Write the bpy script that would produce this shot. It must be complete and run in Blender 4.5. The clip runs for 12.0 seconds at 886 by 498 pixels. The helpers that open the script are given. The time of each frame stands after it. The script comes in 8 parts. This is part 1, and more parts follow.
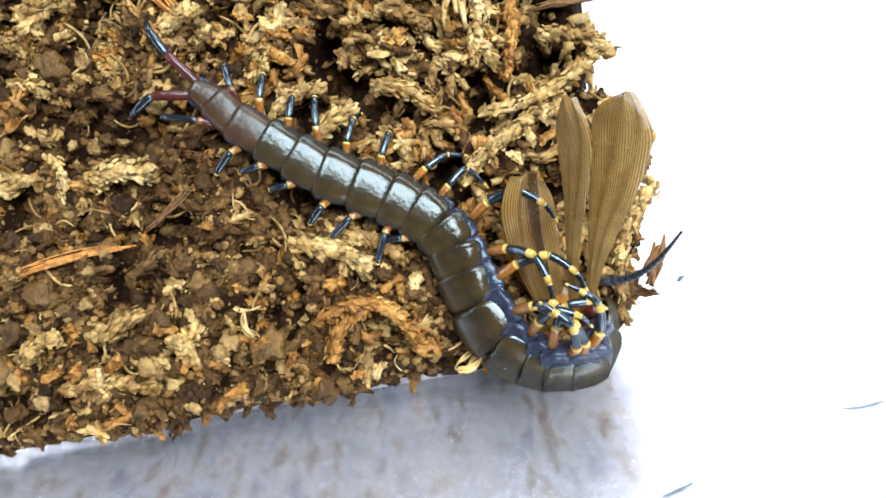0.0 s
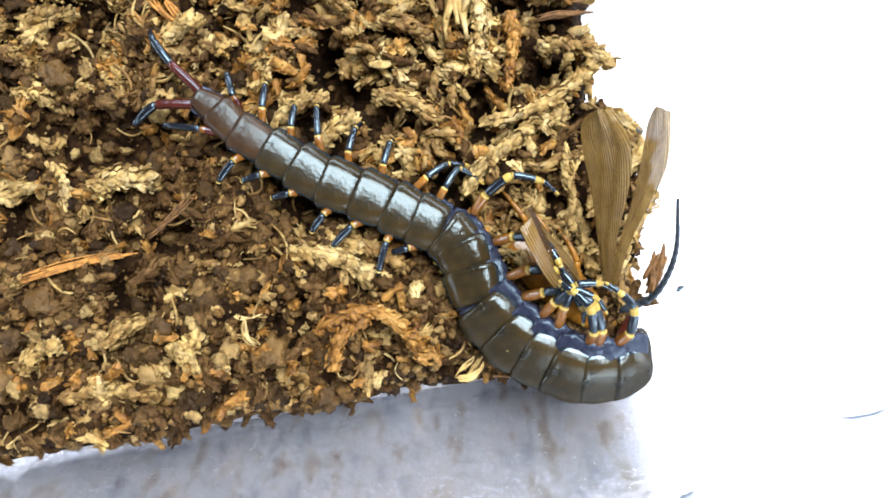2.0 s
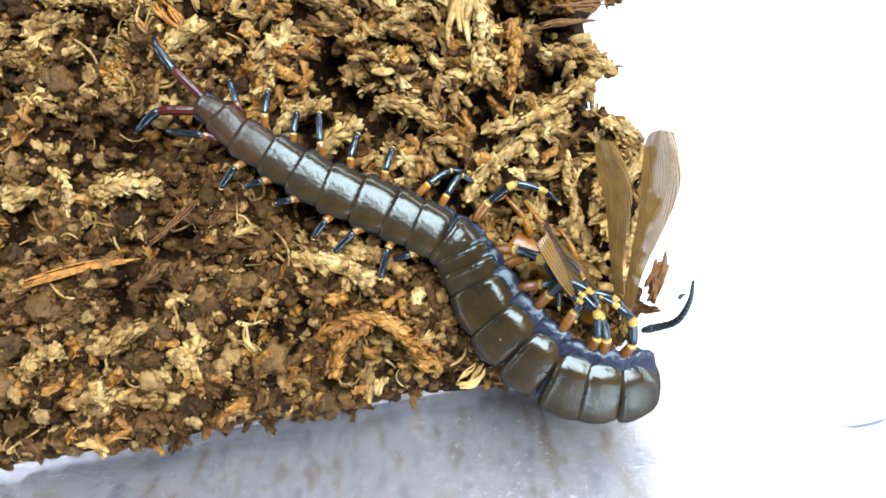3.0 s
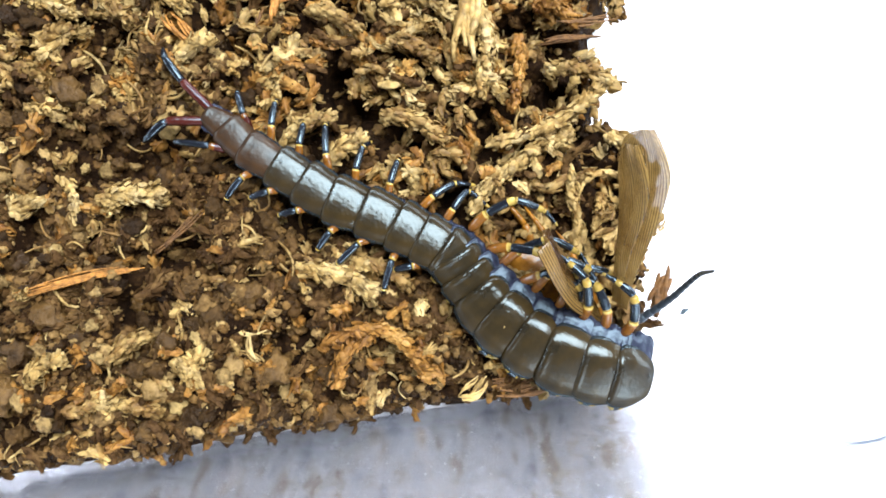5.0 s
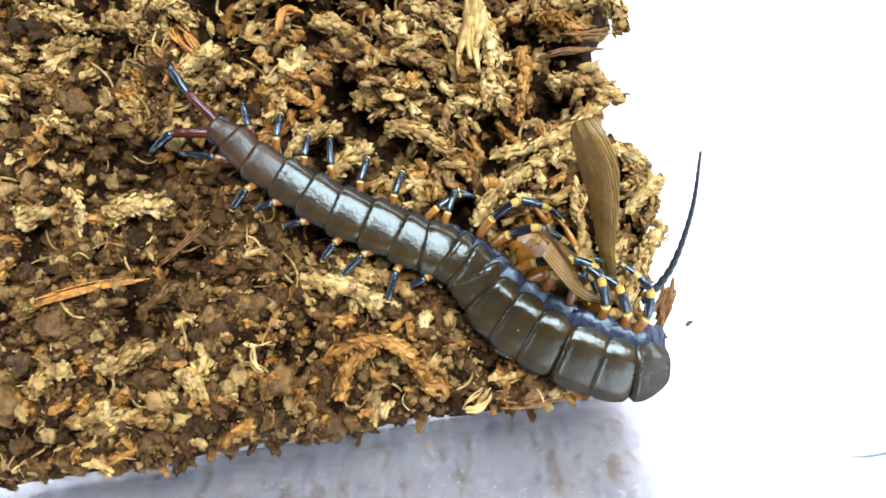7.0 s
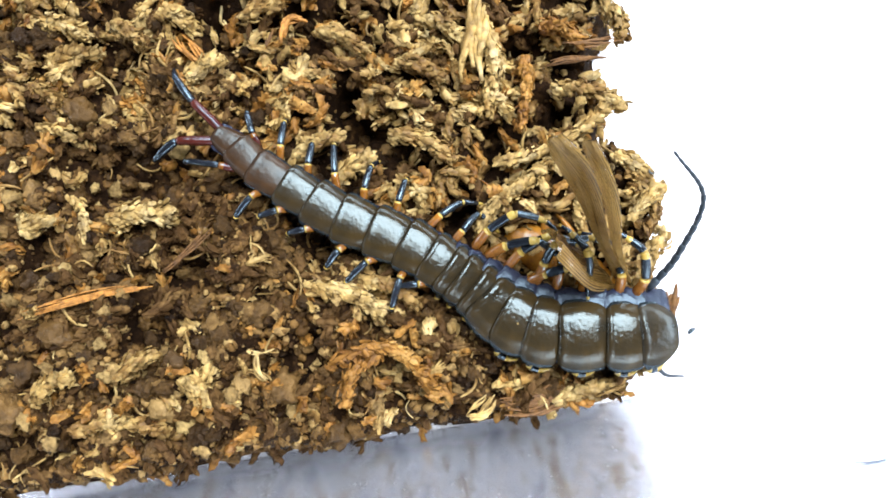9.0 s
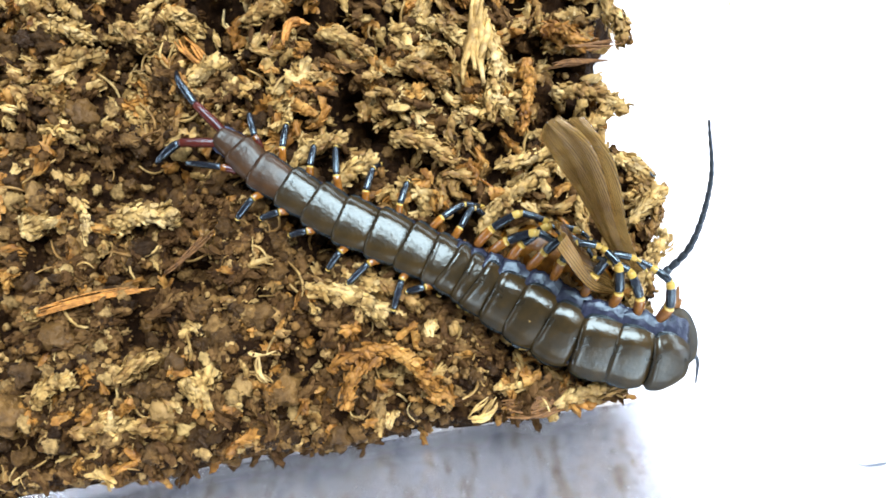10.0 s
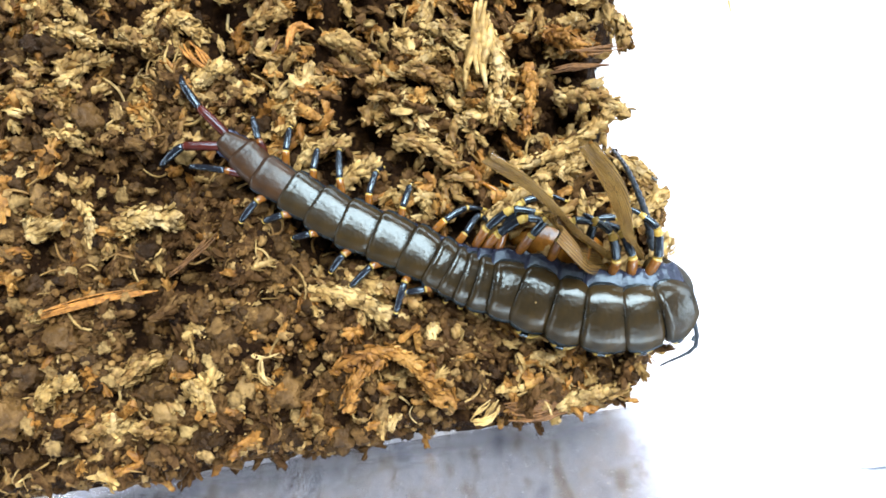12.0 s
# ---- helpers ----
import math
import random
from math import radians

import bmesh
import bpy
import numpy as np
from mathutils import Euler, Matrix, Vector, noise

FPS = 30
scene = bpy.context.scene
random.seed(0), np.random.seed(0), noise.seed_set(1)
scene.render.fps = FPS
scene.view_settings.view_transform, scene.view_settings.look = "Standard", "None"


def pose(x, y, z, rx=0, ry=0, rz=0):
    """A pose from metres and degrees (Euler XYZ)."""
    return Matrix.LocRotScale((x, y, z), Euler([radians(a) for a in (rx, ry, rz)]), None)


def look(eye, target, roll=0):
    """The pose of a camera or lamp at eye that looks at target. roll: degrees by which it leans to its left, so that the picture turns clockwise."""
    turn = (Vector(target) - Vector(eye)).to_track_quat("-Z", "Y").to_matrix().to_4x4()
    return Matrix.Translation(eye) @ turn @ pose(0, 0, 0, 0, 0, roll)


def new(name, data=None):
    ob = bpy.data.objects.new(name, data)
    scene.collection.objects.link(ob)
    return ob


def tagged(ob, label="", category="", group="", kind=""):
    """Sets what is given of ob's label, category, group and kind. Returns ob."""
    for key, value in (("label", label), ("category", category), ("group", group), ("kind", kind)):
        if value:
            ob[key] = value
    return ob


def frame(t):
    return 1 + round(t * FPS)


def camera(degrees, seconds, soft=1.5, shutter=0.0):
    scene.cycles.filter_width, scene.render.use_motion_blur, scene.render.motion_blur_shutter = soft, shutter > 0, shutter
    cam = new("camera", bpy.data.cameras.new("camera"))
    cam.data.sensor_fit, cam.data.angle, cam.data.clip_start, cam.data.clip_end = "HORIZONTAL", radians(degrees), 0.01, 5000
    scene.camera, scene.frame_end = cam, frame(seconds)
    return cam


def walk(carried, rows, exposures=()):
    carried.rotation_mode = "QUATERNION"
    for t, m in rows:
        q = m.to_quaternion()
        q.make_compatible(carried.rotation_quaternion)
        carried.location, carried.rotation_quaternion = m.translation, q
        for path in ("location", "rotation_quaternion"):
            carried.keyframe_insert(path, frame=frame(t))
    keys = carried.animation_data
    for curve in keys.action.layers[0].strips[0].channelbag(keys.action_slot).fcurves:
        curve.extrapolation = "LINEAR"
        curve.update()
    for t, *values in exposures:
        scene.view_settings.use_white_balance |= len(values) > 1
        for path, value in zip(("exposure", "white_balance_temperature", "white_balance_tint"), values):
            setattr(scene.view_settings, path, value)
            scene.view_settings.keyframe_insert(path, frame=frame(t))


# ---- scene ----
cam = camera(64.0, 12.0, soft=1.7)
PATH = [
    (0, (0.00063, -0.00770, 0.17710), (0.00055, 0.00069, 0.0), -0.31),
    (0.5, (-0.00018, -0.00819, 0.17718), (0.00054, 0.00102, 0.0), 4.67),
    (1, (0.00026, -0.00888, 0.17742), (0.00061, 0.00175, 0.0), 2.07),
    (1.5, (-0.00052, -0.00920, 0.17739), (0.00039, 0.00212, 0.0), 4.94),
    (2, (-0.00022, -0.00912, 0.17766), (0.00036, 0.00289, 0.0), 3.18),
    (2.5, (-0.00082, -0.00889, 0.17792), (0.00018, 0.00369, 0.0), 5.15),
    (3, (-0.00041, -0.00877, 0.17782), (-0.00008, 0.00461, 0.0), 2.07),
    (5, (-0.00092, -0.01008, 0.17838), (-0.00104, 0.00769, 0.0), 0.83),
    (5.5, (-0.00060, -0.01080, 0.17800), (-0.00132, 0.00856, 0.0), -1.01),
    (6, (-0.00073, -0.00957, 0.17864), (-0.00153, 0.00933, 0.0), -1.20),
    (6.5, (-0.00109, -0.00990, 0.17857), (-0.00187, 0.01007, 0.0), -1.07),
    (7, (-0.00078, -0.01002, 0.17851), (-0.00218, 0.01058, 0.0), -2.58),
    (9, (-0.00247, -0.01134, 0.17869), (-0.00307, 0.01242, 0.0), -0.23),
    (9.5, (-0.00260, -0.01292, 0.17842), (-0.00328, 0.01251, 0.0), -0.35),
    (10, (-0.00293, -0.01251, 0.17856), (-0.00351, 0.01298, 0.0), -0.03),
    (10.5, (-0.00298, -0.01385, 0.17869), (-0.00372, 0.01321, 0.0), -0.33),
    (11, (-0.00374, -0.01309, 0.17879), (-0.00404, 0.01348, 0.0), 0.69),
    (11.5, (-0.00365, -0.01022, 0.17924), (-0.00408, 0.01390, 0.0), 0.38),
    (12, (-0.00318, -0.01373, 0.17905), (-0.00416, 0.01379, 0.0), -0.68),
]
walk(cam, [(t, look(eye, target, roll)) for t, eye, target, roll in PATH])

# ---- light: a bright window behind and above, a pale room all round ----
world = bpy.data.worlds.new("room_light")
scene.world = world
world.use_nodes = True
wb = world.node_tree.nodes["Background"]
wb.inputs["Color"].default_value = (0.97, 0.98, 1.0, 1)
wb.inputs["Strength"].default_value = 0.014


def area_lamp(name, eye, target, size_x, size_y, watts, colour):
    lamp = bpy.data.lights.new(name, "AREA")
    lamp.shape, lamp.size, lamp.size_y, lamp.energy, lamp.color = "RECTANGLE", size_x, size_y, watts, colour
    ob = new(name, lamp)
    ob.matrix_basis = look(eye, target)
    return ob


area_lamp("window_light", (0.19, 0.315, 0.93), (0, 0, 0), 0.84, 0.57, 28.0, (0.945, 0.985, 1.035))
scene.view_settings.exposure = 0.1

YAW = radians(10.0)
CORNER = Vector((0.0535, -0.0208, 0.0))
FLOOR_Z = -0.030


def tub(u, v, z=0.0):
    """A place from the corner of the soil: u along the front wall to the right, v along the side."""
    return Vector((CORNER.x + u * math.cos(YAW) - v * math.sin(YAW), CORNER.y + u * math.sin(YAW) + v * math.cos(YAW), z))


# ---- materials ----
def material(name, rough=0.6, **values):
    m = bpy.data.materials.new(name)
    m.use_nodes = True
    b = m.node_tree.nodes["Principled BSDF"]
    b.inputs["Roughness"].default_value = rough
    for key, v in values.items():
        b.inputs[key.replace("_", " ")].default_value = v
    return m


def node(m, kind, **values):
    n = m.node_tree.nodes.new(kind)
    for key, v in values.items():
        n.inputs[key.replace("_", " ")].default_value = v
    return n


def link(m, a, b):
    m.node_tree.links.new(a, b)


def ramp(m, source, stops):
    r = m.node_tree.nodes.new("ShaderNodeValToRGB")
    e = r.color_ramp.elements
    while len(e) < len(stops):
        e.new(0.5)
    for i, (p, c) in enumerate(stops):
        e[i].position, e[i].color = p, (*c, 1)
    link(m, source, r.inputs["Fac"])
    return r


def noise_of(m, scale, detail=4.0, rough=0.6, coords="Object"):
    tc = m.node_tree.nodes.new("ShaderNodeTexCoord")
    n = node(m, "ShaderNodeTexNoise", Scale=scale, Detail=detail, Roughness=rough)
    link(m, tc.outputs[coords], n.inputs["Vector"])
    return n


def mixed(m, fac, a, b, mode="MIX"):
    x = m.node_tree.nodes.new("ShaderNodeMix")
    x.data_type, x.blend_type = "RGBA", mode
    for sock, v in ((x.inputs[0], fac), (x.inputs[6], a), (x.inputs[7], b)):
        if hasattr(v, "links"):
            link(m, v, sock)
        else:
            sock.default_value = v if isinstance(v, float) else (*v, 1)
    return x.outputs[2]


def bump(m, height, strength, distance):
    b = node(m, "ShaderNodeBump", Strength=strength, Distance=distance)
    link(m, height, b.inputs["Height"])
    link(m, b.outputs["Normal"], m.node_tree.nodes["Principled BSDF"].inputs["Normal"])


def base(m):
    return m.node_tree.nodes["Principled BSDF"].inputs["Base Color"]


def earthy(name, stops, rough, speck, bump_scale, bump_size, spec=0.3, single=False, patchy=0.0):
    """Loose organic pieces: a colour for each piece, mottled inside it, with a fine relief."""
    m = material(name, rough, Specular_IOR_Level=spec)
    g = m.node_tree.nodes.new("ShaderNodeObjectInfo" if single else "ShaderNodeNewGeometry")
    tone = g.outputs["Random" if single else "Random Per Island"]
    if patchy:
        wide = node(m, "ShaderNodeMapRange", From_Min=0.32, From_Max=0.68)
        link(m, noise_of(m, patchy, 3.0, 0.6).outputs["Fac"], wide.inputs["Value"])
        blend = node(m, "ShaderNodeMix")
        blend.inputs[0].default_value = 0.32
        link(m, wide.outputs[0], blend.inputs[2])
        link(m, tone, blend.inputs[3])
        tone = blend.outputs[0]
    c = ramp(m, tone, stops)
    n = noise_of(m, speck, 5.0, 0.65)
    d = ramp(m, n.outputs["Fac"], [(0.30, (0.30, 0.26, 0.23)), (0.48, (0.75, 0.71, 0.68)), (0.62, (1.10, 1.06, 1.0)), (0.8, (1.3, 1.26, 1.16))])
    link(m, mixed(m, 1.0, c.outputs["Color"], d.outputs["Color"], "MULTIPLY"), base(m))
    bump(m, noise_of(m, bump_scale, 4.0, 0.7).outputs["Fac"], 0.8, bump_size)
    return m


SOIL = material("dark_soil", 0.85, Specular_IOR_Level=0.06)
link(SOIL, ramp(SOIL, noise_of(SOIL, 260.0, 6.0, 0.7).outputs["Fac"],
                [(0.3, (0.004, 0.002, 0.001)), (0.52, (0.022, 0.011, 0.005)), (0.72, (0.080, 0.042, 0.014))]).outputs["Color"], base(SOIL))
bump(SOIL, noise_of(SOIL, 900.0, 5.0, 0.7).outputs["Fac"], 1.0, 0.0008)
CRUMB = earthy("crumb_brown", [(0.0, (0.020, 0.010, 0.004)), (0.45, (0.075, 0.042, 0.014)), (0.72, (0.17, 0.098, 0.034)), (0.9, (0.28, 0.18, 0.068)), (1.0, (0.46, 0.34, 0.14))],
               0.5, 420.0, 850.0, 0.0014, 0.16)
NODULE = earthy("nodule_amber", [(0.0, (0.022, 0.011, 0.004)), (0.4, (0.108, 0.058, 0.018)), (0.75, (0.25, 0.145, 0.048)), (1.0, (0.46, 0.325, 0.135))],
                0.5, 500.0, 1100.0, 0.0006, 0.12)
CLOD = earthy("clod_brown", [(0.0, (0.028, 0.014, 0.006)), (0.35, (0.095, 0.054, 0.018)), (0.7, (0.20, 0.118, 0.040)), (1.0, (0.40, 0.28, 0.115))],
               0.45, 420.0, 800.0, 0.0018, 0.22, True)
LEAFY = earthy("moss_straw", [(0.0, (0.075, 0.036, 0.012)), (0.3, (0.235, 0.137, 0.044)), (0.6, (0.395, 0.275, 0.102)), (0.85, (0.55, 0.42, 0.185)), (1.0, (0.62, 0.53, 0.29))],
               0.45, 330.0, 1500.0, 0.0002, 0.2, patchy=95.0)
AMBER_MOSS = earthy("moss_amber", [(0.0, (0.116, 0.046, 0.012)), (0.5, (0.349, 0.175, 0.041)), (1.0, (0.543, 0.340, 0.106))], 0.42, 330.0, 1500.0, 0.0002, 0.2, patchy=120.0)
PALE = earthy("moss_pale", [(0.0, (0.27, 0.155, 0.044)), (0.5, (0.51, 0.365, 0.138)), (1.0, (0.70, 0.57, 0.30))], 0.45, 330.0, 1500.0, 0.0002, 0.2, patchy=140.0)
FIBRE = earthy("fibre_orange", [(0.0, (0.28, 0.09, 0.014)), (0.5, (0.48, 0.21, 0.04)), (1.0, (0.60, 0.36, 0.11))], 0.5, 700.0, 2500.0, 0.0003, 0.4)
BROWN_MOSS = earthy("moss_brown", [(0.0, (0.030, 0.015, 0.007)), (0.5, (0.10, 0.055, 0.021)), (1.0, (0.22, 0.135, 0.052))], 0.55, 330.0, 1500.0, 0.0003, 0.08, patchy=110.0)
BARK = earthy("bark_red", [(0.0, (0.07, 0.028, 0.010)), (0.6, (0.20, 0.100, 0.032)), (1.0, (0.38, 0.215, 0.075))], 0.55, 500.0, 2200.0, 0.0003, 0.4)

TABLE = material("white_table", 0.35, Specular_IOR_Level=0.4)
link(TABLE, ramp(TABLE, noise_of(TABLE, 9.0, 3.0).outputs["Fac"], [(0.3, (0.80, 0.81, 0.83)), (0.7, (0.84, 0.845, 0.86))]).outputs["Color"], base(TABLE))
bump(TABLE, noise_of(TABLE, 700.0, 3.0).outputs["Fac"], 0.05, 0.0002)


def clear_plastic():
    """Clear moulded plastic: see-through, with a gloss that grows at grazing angles and fine scratches."""
    m = bpy.data.materials.new("clear_plastic")
    m.use_nodes = True
    t = m.node_tree
    t.nodes.remove(t.nodes["Principled BSDF"])
    out = t.nodes["Material Output"]
    see = node(m, "ShaderNodeBsdfTransparent")
    see.inputs["Color"].default_value = (0.76, 0.78, 0.84, 1)
    gloss = node(m, "ShaderNodeBsdfAnisotropic", Roughness=0.26)
    gloss.inputs["Color"].default_value = (0.95, 0.96, 1.0, 1)
    haze = node(m, "ShaderNodeBsdfDiffuse")
    haze.inputs["Color"].default_value = (0.75, 0.76, 0.82, 1)
    fres = node(m, "ShaderNodeFresnel", IOR=1.5)
    tc = t.nodes.new("ShaderNodeTexCoord")
    mp = node(m, "ShaderNodeMapping")
    mp.inputs["Scale"].default_value = (22, 90, 60)
    link(m, tc.outputs["Object"], mp.inputs["Vector"])
    scratch = node(m, "ShaderNodeTexNoise", Scale=6.0, Detail=6.0, Roughness=0.75)
    link(m, mp.outputs["Vector"], scratch.inputs["Vector"])
    b = node(m, "ShaderNodeBump", Strength=0.6, Distance=0.0006)
    link(m, scratch.outputs["Fac"], b.inputs["Height"])
    link(m, b.outputs["Normal"], gloss.inputs["Normal"])
    dust = ramp(m, scratch.outputs["Fac"], [(0.42, (0.05, 0.05, 0.05)), (0.60, (0.10, 0.10, 0.10)), (0.70, (0.5, 0.5, 0.5))])
    half = node(m, "ShaderNodeMath")
    half.operation = "MULTIPLY_ADD"
    half.inputs[1].default_value = 0.62
    half.inputs[2].default_value = 0.085
    link(m, fres.outputs[0], half.inputs[0])
    # Cool and brown blotches: blurred soil reflections painted into the see-through colour.
    reflect_map = node(m, "ShaderNodeMapping")
    reflect_map.inputs["Scale"].default_value = (210, 90, 60)
    link(m, tc.outputs["Object"], reflect_map.inputs["Vector"])
    reflect_noise = node(m, "ShaderNodeTexNoise", Scale=1.0, Detail=5.0, Roughness=0.65)
    link(m, reflect_map.outputs["Vector"], reflect_noise.inputs["Vector"])
    link(m, ramp(m, reflect_noise.outputs["Fac"], [(0.36, (0.68, 0.72, 0.81)), (0.46, (0.88, 0.90, 0.95)), (0.54, (0.89, 0.91, 0.95)), (0.63, (0.71, 0.66, 0.61))]).outputs["Color"], see.inputs["Color"])
    fleck = node(m, "ShaderNodeTexNoise", Scale=1100.0, Detail=1.0, Roughness=0.4)
    link(m, tc.outputs["Object"], fleck.inputs["Vector"])
    flecks = ramp(m, fleck.outputs["Fac"], [(0.675, (0, 0, 0)), (0.705, (1.0, 1.0, 1.0))])
    one = node(m, "ShaderNodeMixShader")
    link(m, mixed(m, 1.0, dust.outputs["Color"], flecks.outputs["Color"], "LIGHTEN"), one.inputs[0])
    link(m, see.outputs[0], one.inputs[1])
    link(m, haze.outputs[0], one.inputs[2])
    two = node(m, "ShaderNodeMixShader")
    link(m, half.outputs[0], two.inputs[0])
    link(m, one.outputs[0], two.inputs[1])
    link(m, gloss.outputs[0], two.inputs[2])
    link(m, two.outputs[0], out.inputs["Surface"])
    return m


PLASTIC = clear_plastic()


def shell(name, dark, light, rough, scale=220.0, spec=0.5, even=0.0):
    """Glossy horny plate: two browns in a slow mottle, with pits and a hard clear gloss."""
    m = material(name, rough, Specular_IOR_Level=0.0 if even else spec, Specular_Tint=(0.62, 0.86, 1.0, 1.0))
    n = noise_of(m, scale, 4.0, 0.6)
    link(m, ramp(m, n.outputs["Fac"], [(0.32, dark), (0.68, light)]).outputs["Color"], base(m))
    f = noise_of(m, 1100.0, 3.0, 0.6)
    wide = noise_of(m, 260.0, 2.0, 0.5)
    both = node(m, "ShaderNodeMath")
    both.operation = "MULTIPLY_ADD"
    both.inputs[1].default_value = 3.0
    link(m, wide.outputs["Fac"], both.inputs[0])
    link(m, f.outputs["Fac"], both.inputs[2])
    bump(m, both.outputs[0], 0.22, 0.0003)
    if even:
        # waxy bluish gloss over the horn
        wax = node(m, "ShaderNodeBsdfAnisotropic", Roughness=rough)
        wax.inputs["Color"].default_value = (0.68, 0.86, 0.92, 1)
        b = m.node_tree.nodes["Principled BSDF"]
        link(m, b.inputs["Normal"].links[0].from_socket, wax.inputs["Normal"])
        mix = node(m, "ShaderNodeMixShader")
        mix.inputs[0].default_value = even
        link(m, b.outputs[0], mix.inputs[1])
        link(m, wax.outputs[0], mix.inputs[2])
        link(m, mix.outputs[0], m.node_tree.nodes["Material Output"].inputs["Surface"])
    return m


PLATE = shell("plate_olive", (0.013, 0.0115, 0.0078), (0.050, 0.032, 0.0110), 0.17, 110.0, even=0.052)
PLATE_RED = shell("plate_redbrown", (0.026, 0.014, 0.008), (0.058, 0.030, 0.0135), 0.30, even=0.036)
PLATE_MID = shell("plate_brown", (0.016, 0.013, 0.0085), (0.045, 0.030, 0.0125), 0.20, 110.0, even=0.054)
PLATE_RIM = shell("plate_rim", (0.010, 0.015, 0.020), (0.022, 0.032, 0.040), 0.18, even=0.085)
SKIN = shell("skin_slate", (0.009, 0.011, 0.024), (0.032, 0.035, 0.063), 0.26, 600.0)
bump(SKIN, noise_of(SKIN, 420.0, 3.0, 0.5).outputs["Fac"], 0.7, 0.0006)
LEG_BLACK = shell("leg_black", (0.005, 0.006, 0.009), (0.016, 0.019, 0.027), 0.16, spec=1.0)
LEG_YELLOW = shell("leg_yellow", (0.34, 0.21, 0.035), (0.56, 0.42, 0.11), 0.2)
LEG_AMBER = shell("leg_amber", (0.095, 0.030, 0.004), (0.36, 0.145, 0.020), 0.14, spec=0.9)
LEG_RED = shell("leg_red", (0.045, 0.009, 0.006), (0.09, 0.018, 0.012), 0.2)
FANG = shell("fang_red", (0.035, 0.006, 0.004), (0.10, 0.018, 0.010), 0.22)
ANTENNA = shell("antenna_slate", (0.016, 0.02, 0.026), (0.05, 0.06, 0.075), 0.38)
SPIRACLE = shell("spiracle_orange", (0.10, 0.028, 0.010), (0.22, 0.065, 0.022), 0.35)
HAIR = shell("hair_grey", (0.07, 0.085, 0.11), (0.14, 0.16, 0.20), 0.5)
ROACH = shell("roach_amber", (0.11, 0.036, 0.005), (0.44, 0.19, 0.022), 0.24, spec=0.5)


def wing_skin(name, veins_across, cross_share, fold, dark, light):
    """Papery brown wing: long fanning veins with fine cross veins, thin enough to let light through."""
    m = material(name, 0.15, Specular_IOR_Level=1.0, Transmission_Weight=0.0)
    tc = m.node_tree.nodes.new("ShaderNodeTexCoord")
    uv = m.node_tree.nodes.new("ShaderNodeSeparateXYZ")
    link(m, tc.outputs["UV"], uv.inputs[0])

    def lines(source, count, low, high):
        a = m.node_tree.nodes.new("ShaderNodeMath")
        a.operation = "MULTIPLY"
        a.inputs[1].default_value = count
        link(m, source, a.inputs[0])
        b = m.node_tree.nodes.new("ShaderNodeMath")
        b.operation = "PINGPONG"
        b.inputs[1].default_value = 0.5
        link(m, a.outputs[0], b.inputs[0])
        return ramp(m, b.outputs[0], [(low, (0, 0, 0)), (high, (1, 1, 1))])

    slant = m.node_tree.nodes.new("ShaderNodeMath")
    slant.operation = "MULTIPLY_ADD"
    slant.inputs[1].default_value = 0.0 if fold else -0.32
    link(m, uv.outputs["X"], slant.inputs[0])
    link(m, uv.outputs["Y"], slant.inputs[2])
    long_veins = lines(slant.outputs[0], veins_across, 0.03, 0.22)
    wob = noise_of(m, 16.0, 3.0, 0.6, "UV")
    add = m.node_tree.nodes.new("ShaderNodeMath")
    add.operation = "MULTIPLY_ADD"
    add.inputs[1].default_value = 0.10
    link(m, wob.outputs["Fac"], add.inputs[0])
    link(m, uv.outputs["X"], add.inputs[2])
    cross = lines(add.outputs[0], 40.0, 0.02, 0.14)
    veins = mixed(m, cross_share, long_veins.outputs["Color"], mixed(m, 1.0, long_veins.outputs["Color"], cross.outputs["Color"], "MULTIPLY"))
    tone = ramp(m, noise_of(m, 90.0, 4.0).outputs["Fac"], [(0.3, dark), (0.7, light)])
    col = mixed(m, veins, (0.085, 0.048, 0.016), tone.outputs["Color"])
    if fold:
        band = ramp(m, uv.outputs["Y"], [(0.40, (1, 1, 1)), (0.47, (0.30, 0.22, 0.18)), (0.56, (0.34, 0.25, 0.20)), (0.64, (1, 1, 1))])
        col = mixed(m, 1.0, col, band.outputs["Color"], "MULTIPLY")
    link(m, col, base(m))
    thin = node(m, "ShaderNodeBsdfTranslucent")
    link(m, col, thin.inputs["Color"])
    clear = node(m, "ShaderNodeBsdfTransparent")
    mix1 = node(m, "ShaderNodeMixShader")
    mix1.inputs[0].default_value = 0.5
    mix2 = node(m, "ShaderNodeMixShader")
    mix2.inputs[0].default_value = 0.28
    bsdf = m.node_tree.nodes["Principled BSDF"]
    link(m, bsdf.outputs[0], mix1.inputs[1])
    link(m, thin.outputs[0], mix1.inputs[2])
    link(m, mix1.outputs[0], mix2.inputs[1])
    link(m, clear.outputs[0], mix2.inputs[2])
    link(m, mix2.outputs[0], m.node_tree.nodes["Material Output"].inputs["Surface"])
    crumple = node(m, "ShaderNodeMath")
    crumple.operation = "MULTIPLY_ADD"
    crumple.inputs[1].default_value = 3.0
    link(m, noise_of(m, 210.0, 3.0, 0.5).outputs["Fac"], crumple.inputs[0])
    link(m, veins, crumple.inputs[2])
    bump(m, crumple.outputs[0], 0.3, 0.0002)
    return m


WING = wing_skin("wing_paper", 26.0, 0.4, False, (0.38, 0.235, 0.068), (0.58, 0.395, 0.135))
HIND_WING = wing_skin("wing_folded", 34.0, 0.2, True, (0.32, 0.19, 0.052), (0.54, 0.35, 0.11))


